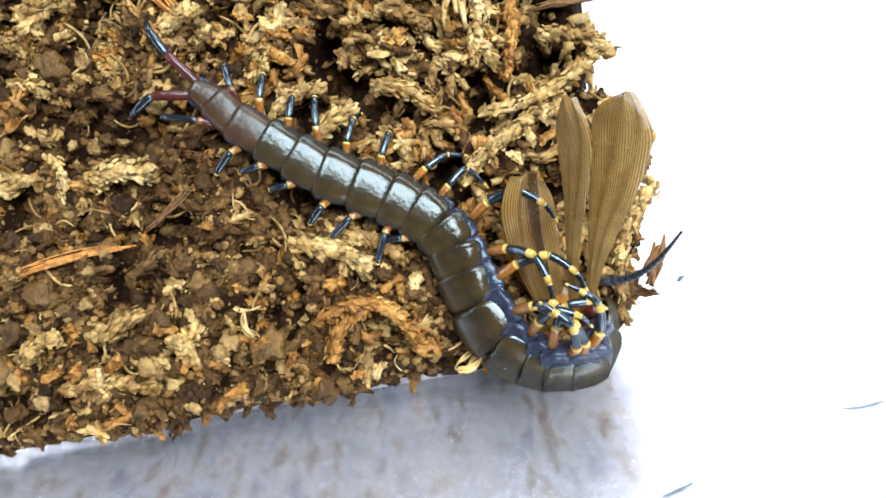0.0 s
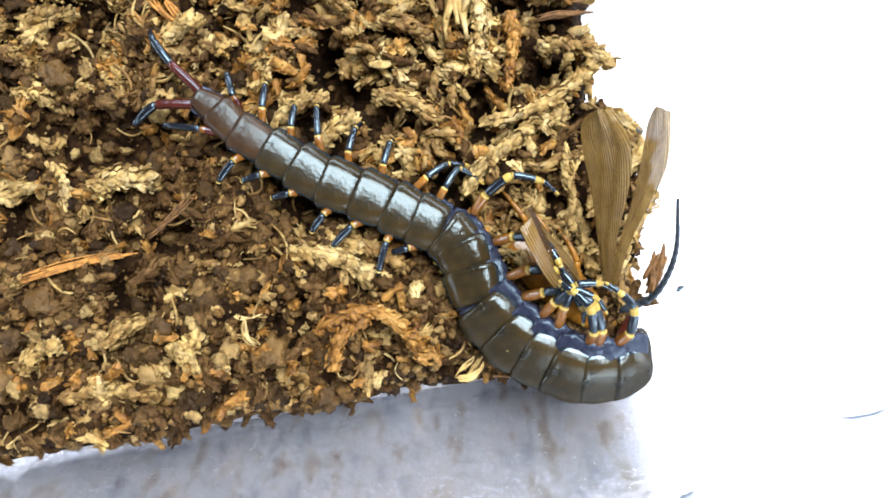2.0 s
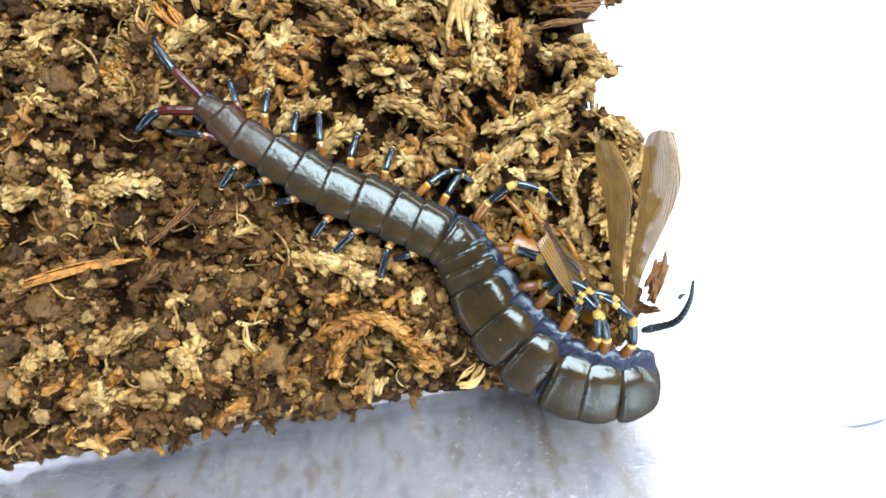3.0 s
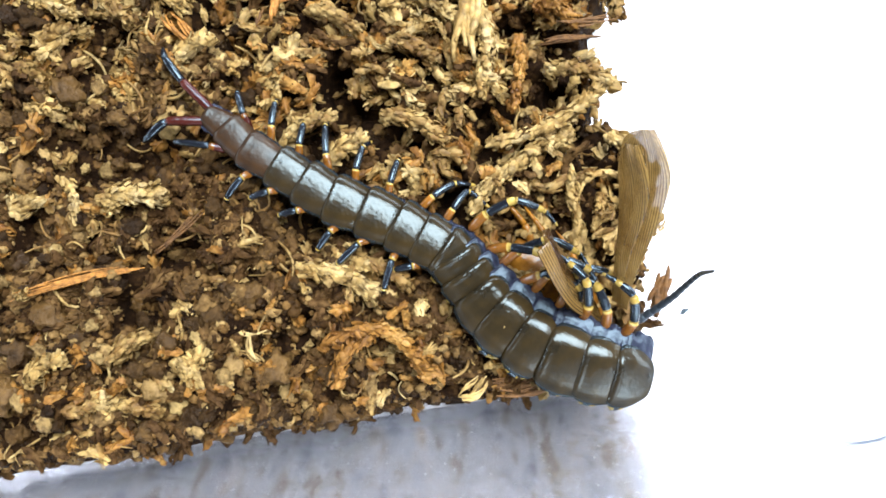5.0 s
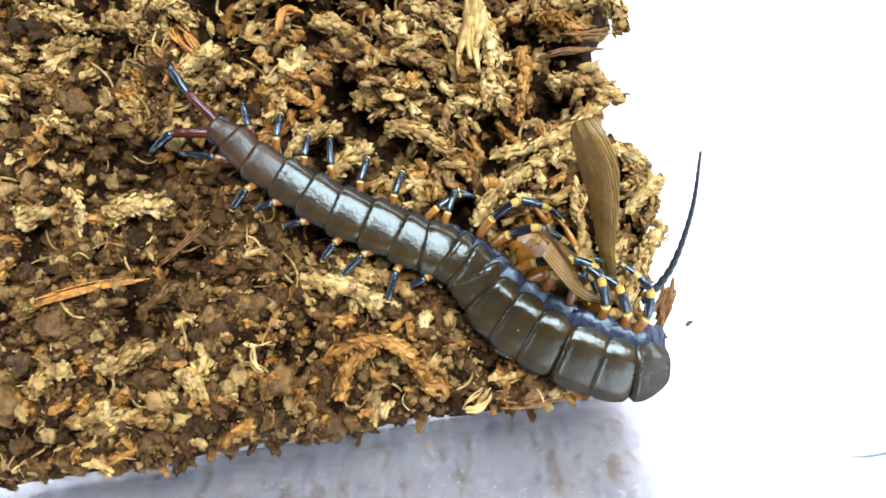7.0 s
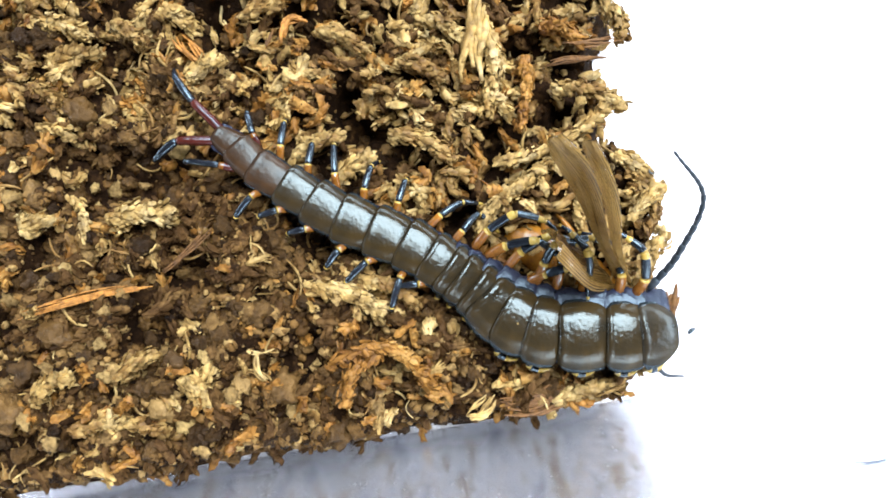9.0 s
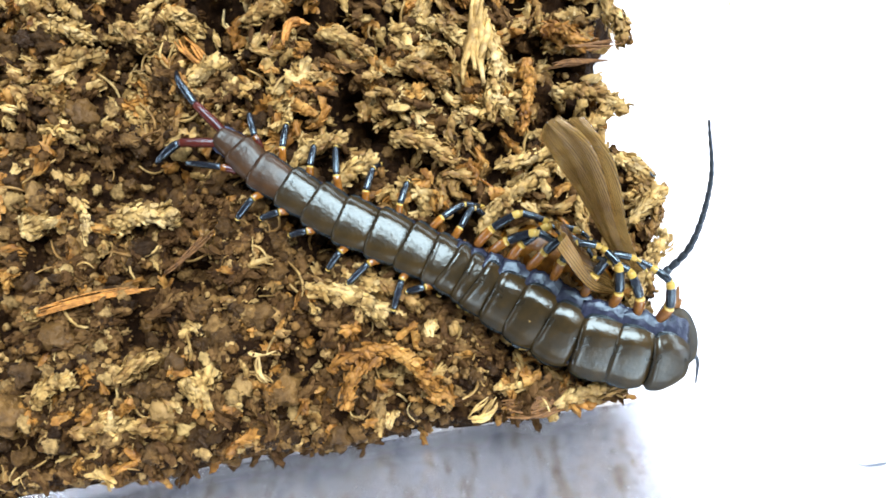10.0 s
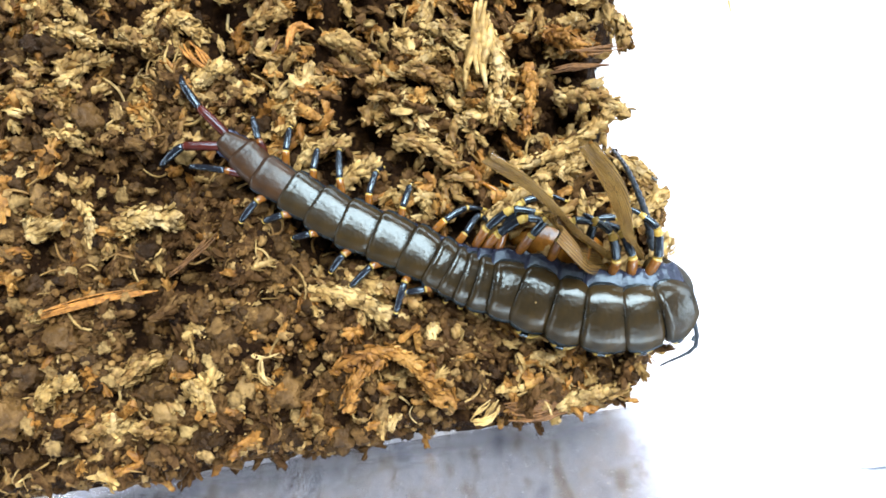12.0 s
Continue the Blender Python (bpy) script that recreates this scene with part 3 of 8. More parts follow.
def moss():
    rng = np.random.default_rng(11)
    leaves = leaf_shapes(10, 21)
    for name, mat, count, share, label in (
            ("moss_straw", LEAFY, 1700, lambda u, v: 0.11 + 0.89 * np.maximum(np.maximum(moss_share(u, v), 0.6 * patch_share(u, v)), smoothstep(-0.008, -0.002, u)), "straw-coloured dried moss with small overlapping leaves"),
            ("moss_brown", BROWN_MOSS, 1800, lambda u, v: (0.75 - 0.25 * moss_share(u, v)) * (1 - 0.75 * pale_side(u, v)), "dark brown rotted moss flakes between the clods"),
            ("moss_amber", AMBER_MOSS, 1350, lambda u, v: (0.42 + 0.25 * moss_share(u, v)) * (1 - 0.6 * pale_side(u, v)), "amber-brown dried moss tufts between the clods"),
            ("moss_pale", PALE, 1150, lambda u, v: 0.04 + 0.6 * moss_share(u, v) * (fbm(u + 2, v, 0.012, 2) > 0.5) + 0.4 * patch_share(u, v) + 0.4 * smoothstep(0.066, 0.092, v) * smoothstep(-0.07, -0.10, u) + 0.95 * pale_side(u, v), "pale yellow dried moss tufts")):
        # plump ropes: leaves overlap all round a bowed stem, pressed forwards along it
        tp, tu, tv = bed_points(rng, count, lambda u, v: share(u, v) * (1 - 0.93 * pit(u, v)), 0.006)
        nt = len(tp)
        k = 24
        ang, lift = rng.uniform(0, 2 * np.pi, nt), rng.normal(0.12, 0.22, nt)
        length = rng.lognormal(math.log(0.0050), 0.45, nt).clip(0.0025, 0.014)
        girth = rng.uniform(0.0005, 0.0011, nt)
        bend, heap = rng.normal(0, 1.0, nt), rng.uniform(0, 0.0030, nt) * moss_share(tu, tv)
        curl = rng.uniform(-0.3, 0.5, nt)
        pos, size, turn = [], [], []
        for j in range(k):
            t = (j + rng.random(nt)) / k
            a, rise = ang + bend * (t - 0.5), lift - curl * (t - 0.5)
            d = np.stack([np.cos(a), np.sin(a), rise], -1)
            d /= np.linalg.norm(d, axis=1)[:, None]
            side = np.stack([-np.sin(a), np.cos(a), 0 * a], -1)
            top = np.cross(d, side)
            w = j * 2.4 + rng.normal(0, 0.4, nt)
            out = side * np.cos(w)[:, None] + top * np.sin(w)[:, None]
            x = d + out * rng.uniform(0.05, 0.46, nt)[:, None] + rng.normal(0, 0.20, (nt, 3))
            x /= np.linalg.norm(x, axis=1)[:, None]
            z = out - x * np.sum(out * x, 1)[:, None]
            z /= np.linalg.norm(z, axis=1)[:, None]
            taper = 0.55 + 0.6 * np.sin(np.pi * (0.18 + 0.72 * t))
            q = tp + d * ((t - 0.5) * length)[:, None] + out * (girth * taper)[:, None]
            q[:, 2] += 0.0010 + heap
            pos.append(q)
            size.append(rng.uniform(0.0016, 0.0031, nt) * taper)
            turn.append(np.stack([x, np.cross(z, x), z], -1))
        pos, size, turn = np.concatenate(pos), np.concatenate(size), np.concatenate(turn)
        scatter(name, leaves, pos, size, turn, rng.uniform(0.75, 1.25, (len(pos), 3)), mat, label, "moss")
    p, u, v = bed_points(rng, 900, lambda u, v: 0.5 * (rim(u, v) > 0.003), 0.0)
    n = len(p)
    p[:, 2] += 0.0013
    scatter("root_strands", strand_shapes(10, 4), p, rng.uniform(0.004, 0.011, n), random_turns(rng, n, 0.16), np.ones((n, 3)), LEAFY,
            "thin pale root and stem strands", "root strands")


# ---- the centipede ----
WIDTHS = [58, 68, 76, 84, 92, 97, 100, 101, 100, 98, 98, 103, 111, 120, 124, 126, 122, 116]
LENGTHS = [44, 50, 56, 54, 58, 57, 58, 50, 50, 47, 50, 56, 71, 60, 58, 74, 60, 62]
RESTING = [
    ((-0.05705, 0.03723, 0.00750), (0.0, -0.8, -31.0)),
    ((-0.05224, 0.03324, 0.00760), (0.0, -0.8, -45.0)),
    ((-0.04620, 0.02883, 0.00770), (0.0, -0.8, -29.7)),
    ((-0.03934, 0.02491, 0.00780), (0.0, -0.8, -29.7)),
    ((-0.03207, 0.02075, 0.00790), (0.0, -0.8, -29.7)),
    ((-0.02483, 0.01744, 0.00800), (0.0, -0.8, -20.6)),
    ((-0.01676, 0.01441, 0.00810), (0.0, -0.8, -20.6)),
    ((-0.00951, 0.01125, 0.00820), (0.0, -0.8, -26.6)),
]
movers = {}


def plate_mesh(width, length, mats, tail=False, front=False, plump=False):
    """A domed back plate: hind edge lifted over the next plate, rolled bright margin, two faint furrows."""
    nu, nv = 15, 23
    verts, faces, slots = [], [], []
    for layer in (0, 1):
        for i in range(nu):
            t = i / (nu - 1)
            x = length * (0.56 - 1.14 * t)
            flare = 0.86 + 0.17 * math.sin(math.pi * min(1, t * 0.80 + 0.10)) if plump else 0.87 + 0.15 * min(1, t / 0.72) ** 0.7
            w = 0.48 * width * (flare - 0.09 * (max(0, t - 0.84) / 0.16) ** 1.6 * (0.4 if tail else 1)) * (1 - 0.38 * t ** 1.5 if tail else 1) * (1 - 0.26 * (1 - t) ** 3 if front else 1)
            for j in range(nv):
                a = (j / (nv - 1) - 0.5) * 2
                y = w * math.sin(a * 1.25) / math.sin(1.25)
                dome = 1 - abs(y / w) ** 3.5
                z = width * 0.195 * dome
                furrow = math.exp(-((abs(a) - 0.30) / 0.035) ** 2) * 0.006 * width
                edge = max(0.0, (abs(a) - 0.88) / 0.12)
                z += -furrow + width * 0.014 * math.sin(math.pi * min(1, edge * 1.0)) * (1 if edge > 0 else 0)
                z += width * (0.0 if tail else 0.026) * (math.sin(math.pi * (0.08 + 0.84 * t)) - 0.6) * (1 - abs(a) ** 4)
                z += width * (0.055 * t - 0.02) - width * 0.02 * max(0, 0.15 - t) / 0.15
                z += width * 0.022 * math.exp(-((t - 0.93) / 0.05) ** 2) - width * 0.05 * max(0, (t - 0.95) / 0.05)
                xx = x - length * 0.16 * (1 - a * a) * t ** 3 * (-0.2) + length * 0.10 * abs(a) ** 5 * t ** 3 + length * 0.05 * (abs(a) ** 4) * (t - 1)
                verts.append((xx, y * (1 if layer == 0 else 0.985), z - layer * 0.00035))
    for layer in (0, 1):
        o = layer * nu * nv
        for i in range(nu - 1):
            for j in range(nv - 1):
                q = (o + i * nv + j, o + i * nv + j + 1, o + (i + 1) * nv + j + 1, o + (i + 1) * nv + j)
                faces.append(q if layer else q[::-1])
                slots.append(1 if (j < 2 or j > nv - 4 or i > nu - 2) else 0)
    n = nu * nv
    border = [j for j in range(nv)] + [i * nv + nv - 1 for i in range(1, nu)] + [(nu - 1) * nv + j for j in range(nv - 2, -1, -1)] + [i * nv for i in range(nu - 2, 0, -1)]
    for a, b in zip(border, border[1:] + border[:1]):
        faces.append((a, b, b + n, a + n))
        slots.append(1)
    return mesh_from("tergite", verts, faces, mats, True, slots)


def flank_mesh(width, length, wide):
    """The soft body under a plate: a wrinkled, slate-blue barrel with folds along the sides."""
    rows, sides = 13, 28
    verts, faces = [], []
    for i in range(rows):
        t = i / (rows - 1)
        x = length * (0.62 - 1.24 * t)
        for k in range(sides):
            a = 2 * math.pi * k / sides
            fold = 1 + 0.035 * math.sin(6 * math.pi * t + 2 * math.sin(a)) + 0.03 * math.sin(5 * a + 7 * t) * abs(math.cos(a))
            taper = 0.86 + 0.14 * math.sin(math.pi * t) ** 0.6
            y = (wide if math.cos(a) > 0 else 0.455) * width * math.cos(a) * fold * taper
            z = width * (0.135 if math.sin(a) > 0 else 0.32) * math.sin(a) * taper - 0.048 * width
            verts.append((x, y, z))
    for i in range(rows - 1):
        for k in range(sides):
            faces.append((i * sides + k, (i + 1) * sides + k, (i + 1) * sides + (k + 1) % sides, i * sides + (k + 1) % sides))
    faces.append(tuple(range(sides)))
    faces.append(tuple(reversed(range((rows - 1) * sides, rows * sides))))
    return mesh_from("body_segment", verts, faces, [SKIN])


def limb(points, radii, bands):
    """A jointed leg: links between joints with a swelling at each joint; bands gives the slot of each link."""
    pieces = []
    pts = [Vector(p) for p in points]
    for i in range(len(pts) - 1):
        a, b, ra, rb = pts[i], pts[i + 1], radii[i], radii[i + 1]
        ts = (0.0, 0.10, 0.18, 0.34, 0.54, 0.74, 0.90, 1.0)
        rs = (0.78, 0.90, 0.96, 1.02, 1.03, 0.98, 1.0, 0.80)
        slot, tip = bands[i]
        before, after = pts[i - 1] if i else a * 2 - b, pts[i + 2] if i + 2 < len(pts) else b * 2 - a
        m0, m1 = (b - before) * 0.35, (after - a) * 0.35
        line = [a * (2 * t ** 3 - 3 * t * t + 1) + m0 * (t ** 3 - 2 * t * t + t) + b * (3 * t * t - 2 * t ** 3) + m1 * (t ** 3 - t * t) for t in ts]
        rad = [(ra + (rb - ra) * t) * r for t, r in zip(ts, rs)]
        v, f = tube(line, rad, 9)
        slots = []
        for k in range(7):
            slots += [tip if k >= (6 if slot == 0 else 5) or (k < 1 and slot == 1) else slot] * 9
        slots += [slot, tip]
        o = sum(len(p[0]) for p in pieces)
        pieces.append((v, f, slots))
    verts, faces, mats = [], [], []
    for v, f, s in pieces:
        o = len(verts)
        verts += v
        faces += [tuple(q + o for q in face) for face in f]
        mats += s
    return verts, faces, mats


LEG_MATS = [LEG_AMBER, LEG_BLACK, LEG_YELLOW, LEG_RED]


def leg(parent, hip, steps, r0=0.00085, bands=((0, 0), (1, 2), (1, 2), (2, 2)), label=""):
    """A leg under a segment: steps are the joint-to-joint moves in the segment's space."""
    pts = [Vector((0, 0, 0))]
    for s in steps:
        pts.append(pts[-1] + Vector(s))
    radii = [r0 * k for k in (1.0, 0.92, 0.78, 0.6, 0.22)]
    if len(pts) < 5:
        radii = radii[:len(pts) - 1] + [r0 * 0.35]
    v, f, s = limb(pts, radii, bands[:len(pts) - 1])
    ob = part("leg", mesh_from("leg", v, f, LEG_MATS, True, s), parent, label)
    ob.matrix_basis = Matrix.Translation(hip)
    return ob


# hind legs in the plane: segment, then the reach to the knee and on to the foot, in tenths of a millimetre
LEGS_FAR = [(1, -18, 42, -11, 32, -6, 12), (2, 3, 50, 2, 34, 2, 14), (3, 3, 35, 4, 35, 3, 12), (4, -8, 56, -3, 42, 3, 10), (5, 3, 42, 11, 35, 14, 18),
            (6, 7, 38, 11, 35, 6, 10), (7, 42, 42, 28, 14, 42, 3), (8, 6, 49, 8, 32, 55, -6)]
LEGS_NEAR = [(1, -49, 7, -56, 7, -6, 1), (2, -28, -24, -21, -32, -4, -8), (3, -28, -10, -28, -8, -8, -3), (4, -28, -10, -25, -4, -8, -2), (5, -21, -24, -17, -25, -3, -6),
             (6, -35, -18, -28, -34, -4, -6), (7, -15, -28, -10, -49, -2, -10), (8, -24, -21, -18, -14, -5, -5)]


def hind_leg(seg_ob, i, width, row, side):
    _, kx, ky, fx, fy, tx, ty = row
    m = seg_ob.matrix_basis.to_3x3().inverted()
    k, f, t = (m @ Vector((a * 1e-4, b * 1e-4, 0)) for a, b in ((kx, ky), (fx, fy), (tx, ty)))
    k.z, f.z, t.z = 0.0022, -0.0018, -0.0026
    bands = ((0, 2), (1, 1), (1, 2)) if i > 1 else ((3, 0), (1, 1), (1, 1))
    leg(seg_ob, (0, side * 0.40 * width, -0.0012), (k * 0.78, k * 0.42 + f * 1.15, t * 1.25), 0.00104, bands)


def centipede():
    body = new("centipede", None)
    tagged(body, "large glossy olive-brown centipede with banded black and yellow legs, feeding", "centipede")
    segs = []
    for i, (w, l) in enumerate(zip(WIDTHS, LENGTHS)):
        width, length = w * PX, l * PX
        seg = part("body_segment", flank_mesh(width, length * (0.78 if i == 17 else 1), 0.46 if i < 8 else min(0.60, 0.47 + 0.030 * (i - 7))), body)
        plates = [PLATE_RED, PLATE_RED] if i < 2 else ([PLATE_RED, PLATE_RIM] if i < 3 else ([PLATE_MID, PLATE_RIM] if i < 5 or i > 16 else [PLATE, PLATE_RIM]))
        part("tergite", plate_mesh(width, length * (1.12 if i < 3 else 1.0), plates, i == 0, i == 17, i > 11), seg, "glossy olive-brown back plate" if i > 2 else "reddish-brown back plate").location = (0, -0.045 * width * min(1, max(0, i - 8) / 4), 0)
        segs.append(seg)
        if i < len(RESTING):
            place, turn = RESTING[i]
            seg.matrix_basis = pose(*place, *turn)
        else:
            movers["segment_%d" % i] = seg
    for row in LEGS_FAR:
        hind_leg(segs[row[0]], row[0], WIDTHS[row[0]] * PX, row, 1)
    for row in LEGS_NEAR:
        hind_leg(segs[row[0]], row[0], WIDTHS[row[0]] * PX, row, -1)
    # trailing pair of long hind legs
    for steps in (((-0.0101, 0.0022, 0.001), (-0.0066, 0.0025, 0.0003), (-0.0030, 0.0021, -0.0014)), ((-0.0076, -0.0053, 0.001), (-0.0021, -0.0053, -0.001), (-0.0008, -0.0020, -0.001))):
        side = 1 if steps[0][1] > 0 else -1
        leg(segs[0], (-0.0028, side * 0.0015, 0.0), steps, 0.0013, ((3, 3), (1, 1), (1, 1)), "dark red trailing hind leg")
    # front legs on the prey side, then the tucked ones
    for i in range(9, 18):
        width = WIDTHS[i] * PX
        if i < 12:
            steps = ((0.0005, 0.0046, 0.0038), (0.0030, 0.0056, 0.0044), (0.0068, 0.0016, 0.0012), (0.0052, -0.0008, -0.0008))
        elif i < 15:
            steps = ((0.0002, 0.0050, 0.0040), (0.0012, 0.0050, 0.0032), (0.0052, 0.0014, -0.0004), (0.0038, -0.0014, -0.0014))
        else:
            steps = ((-0.0004, 0.0034, 0.0036), (-0.0032, 0.0054, 0.0026), (-0.0046, 0.0020, -0.0006), (-0.0034, 0.0008, -0.0010))
        movers["leg_%d" % i] = leg(segs[i], (0.0, 0.45 * width, -0.24 * width), steps, 0.00130, ((0, 2), (1, 2), (1, 2), (1, 2)))
        if i < 13:
            leg(segs[i], (0.0, -0.36 * width, -0.0022), ((0.0004, -0.0022, -0.0022), (0.0010, 0.0004, -0.0030), (0.0016, 0.0008, -0.0012)), 0.00095, ((1, 2), (1, 2), (2, 2)))
        else:
            leg(segs[i], (-0.0012, -0.42 * width, -0.0018), ((0.0006, -0.0026, -0.0014), (0.0028, -0.0002, -0.0010), (0.0022, 0.0010, -0.0008)), 0.00095, ((1, 2), (1, 2), (2, 2)))
    bead_v, bead_f = lump_shapes(1, 0.15, 6, 2)[0]
    for i in (15, 17):
        spot = part("spiracle", mesh_from("spiracle", (bead_v * np.array([0.0008, 0.0004, 0.0003])).tolist(), bead_f.tolist(), [SPIRACLE]), segs[i], "orange breathing pore")
        spot.location = (0.0012, 0.50 * WIDTHS[i] * PX, 0.0)
    v, f = lump_shapes(1, 0.4, 2, 2)[0]
    part("grain", mesh_from("grain", (v * 0.00032).tolist(), f.tolist(), [PALE]), segs[13], "tiny pale grain stuck to the plate").location = (0.0002, -0.0012, 0.0034)
    head(body)
    for name, count, length, radius in (("antenna_a", 16, 0.052, 0.00098), ("antenna_b", 9, 0.030, 0.00075)):
        for k in range(count):
            r = radius * (1 - 0.72 * k / count)
            h = length / count * 0.56
            v, f = tube([(x * h, 0, 0) for x in (-1.0, -0.75, -0.2, 0.4, 0.8, 1.0)], [r * q for q in (0.35, 0.74, 0.92, 1.1, 0.98, 0.42)], 10)
            movers["%s_%02d" % (name, k)] = part("antenna_joint", mesh_from("antenna_joint", v, f, [ANTENNA]), body, "slate-black antenna joint")


def head(body):
    """Rounded head shield with two curved fangs and short palps below it."""
    nu, nv, w, l = 13, 17, 0.0136, 0.0130
    verts, faces = [], []
    for i in range(nu):
        t = i / (nu - 1)
        for j in range(nv):
            a = (j / (nv - 1) - 0.5) * 2
            ww = 0.5 * w * math.sin(math.pi * (0.10 + 0.86 * t)) ** 0.55
            verts.append((l * (-0.5 + t) , ww * math.sin(a * 1.5) / math.sin(1.5), 0.0030 * math.cos(a * 1.45) * math.sin(math.pi * (0.12 + 0.83 * t)) ** 0.6))
    n = nu * nv
    verts += [(x * 0.98, y * 0.98, z - 0.0002 - 0.0026 * math.cos(math.asin(min(1.0, abs(2 * x / l)))) * (1 - min(1.0, abs(2 * y / w)) ** 3)) for x, y, z in verts]
    for i in range(nu - 1):
        for j in range(nv - 1):
            q = (i * nv + j, (i + 1) * nv + j, (i + 1) * nv + j + 1, i * nv + j + 1)
            faces.append(q)
            faces.append(tuple(k + n for k in reversed(q)))
    border = [j for j in range(nv)] + [i * nv + nv - 1 for i in range(1, nu)] + [(nu - 1) * nv + j for j in range(nv - 2, -1, -1)] + [i * nv for i in range(nu - 2, 0, -1)]
    for a, b in zip(border, border[1:] + border[:1]):
        faces.append((a, b, b + n, a + n))
    shield = part("head", mesh_from("head", verts, faces, [PLATE]), body, "dark rounded head shield")
    movers["head"] = shield
    neck = flank_mesh(0.0082, 0.0050, 0.48)
    part("neck", neck, shield, "wrinkled slate-blue neck skin").location = (-0.0044, 0.0, -0.0024)
    for side in (1, -1):
        pts, rad = [], []
        for k in range(12):
            t = k / 11
            pts.append((-0.001 + 0.0105 * math.sin(t * 1.7), side * (0.0038 * math.cos(t * 1.5) + 0.0003), -0.0030 - 0.0010 * t))
            rad.append(0.0019 * (1 - t ** 1.6) + 0.0002)
        v, f = tube(pts, rad, 12)
        slots = [0 if k < 8 else 1 for k in range(11) for _ in range(12)] + [0, 1]
        part("fang", mesh_from("fang", v, f, [FANG, LEG_BLACK], True, slots), shield, "dark red fang with a black tip")
        v, f, s = limb([(0.003, side * 0.003, -0.002), (0.006, side * 0.0042, -0.0022), (0.0075, side * 0.0022, -0.0028)], [0.0008, 0.0007, 0.0003], ((2, 2), (2, 2)))
        part("palp", mesh_from("palp", v, f, LEG_MATS, True, s), shield, "yellow palp")
    v, f = tube([(-0.004, 0, -0.003), (0, 0, -0.0035), (0.004, 0, -0.0035), (0.006, 0, -0.003)], [0.0015, 0.0030, 0.0026, 0.001], 14)
    part("jaw_plate", mesh_from("jaw_plate", v, f, [FANG]), shield, "dark red jaw plate")


# ---- the prey ----
def wing_mesh(name, length, width, bent, mat, fan=False):
    """A long leaf-shaped wing with thickness, pleated along its veins and bowed across."""
    nu, nv = 34, 25
    verts, faces, uvs = [], [], []
    for layer in (0, 1):
        for i in range(nu):
            t = i / (nu - 1)
            w = width * (0.16 + 0.84 * math.sin(min(1.0, t * 1.35) * math.pi / 2) ** 1.7) * (1 - max(0, (t - 0.80) / 0.2) ** 2.4 * 0.96)
            if fan:
                w = width * (0.36 + 0.70 * t ** 0.8) * (1 - 0.55 * max(0, (t - 0.72) / 0.28) ** 2.2)
            for j in range(nv):
                a = j / (nv - 1) - 0.5
                pleat = (0.00006 * math.cos(a * 15 * 2 * math.pi) + 0.00028 * math.sin(a * 3 * 2 * math.pi + 3 * t)) * min(1, 3 * t) + (0.0007 * math.sin(a * 17 + 2 * t) * min(1, 3 * t) if fan else 0)
                z = -bent * (4 * a * a) * width * t + 0.06 * length * t * t * bent + pleat + 0.0007 * math.sin(7 * t + 3 * a)
                y = a * w + 0.10 * width * math.sin(t * 2.2)
                verts.append((t * length * (1 - 0.03 * abs(a) - (0.22 * max(0, -a) if fan else 0)), y, z - layer * 0.00012))
                uvs.append((t, j / (nv - 1)))
    n = nu * nv
    for i in range(nu - 1):
        for j in range(nv - 1):
            q = (i * nv + j, (i + 1) * nv + j, (i + 1) * nv + j + 1, i * nv + j + 1)
            faces.append(q)
            faces.append(tuple(k + n for k in reversed(q)))
    border = [j for j in range(nv)] + [i * nv + nv - 1 for i in range(1, nu)] + [(nu - 1) * nv + j for j in range(nv - 2, -1, -1)] + [i * nv for i in range(nu - 2, 0, -1)]
    for a, b in zip(border, border[1:] + border[:1]):
        faces.append((a, b, b + n, a + n))
    me = mesh_from(name, verts, faces, [mat])
    layer = me.uv_layers.new(name="wing")
    idx = np.zeros(len(me.loops), dtype=np.int32)
    me.loops.foreach_get("vertex_index", idx)
    layer.data.foreach_set("uv", np.array(uvs + uvs[:0], dtype=np.float32)[idx].ravel())
    return me


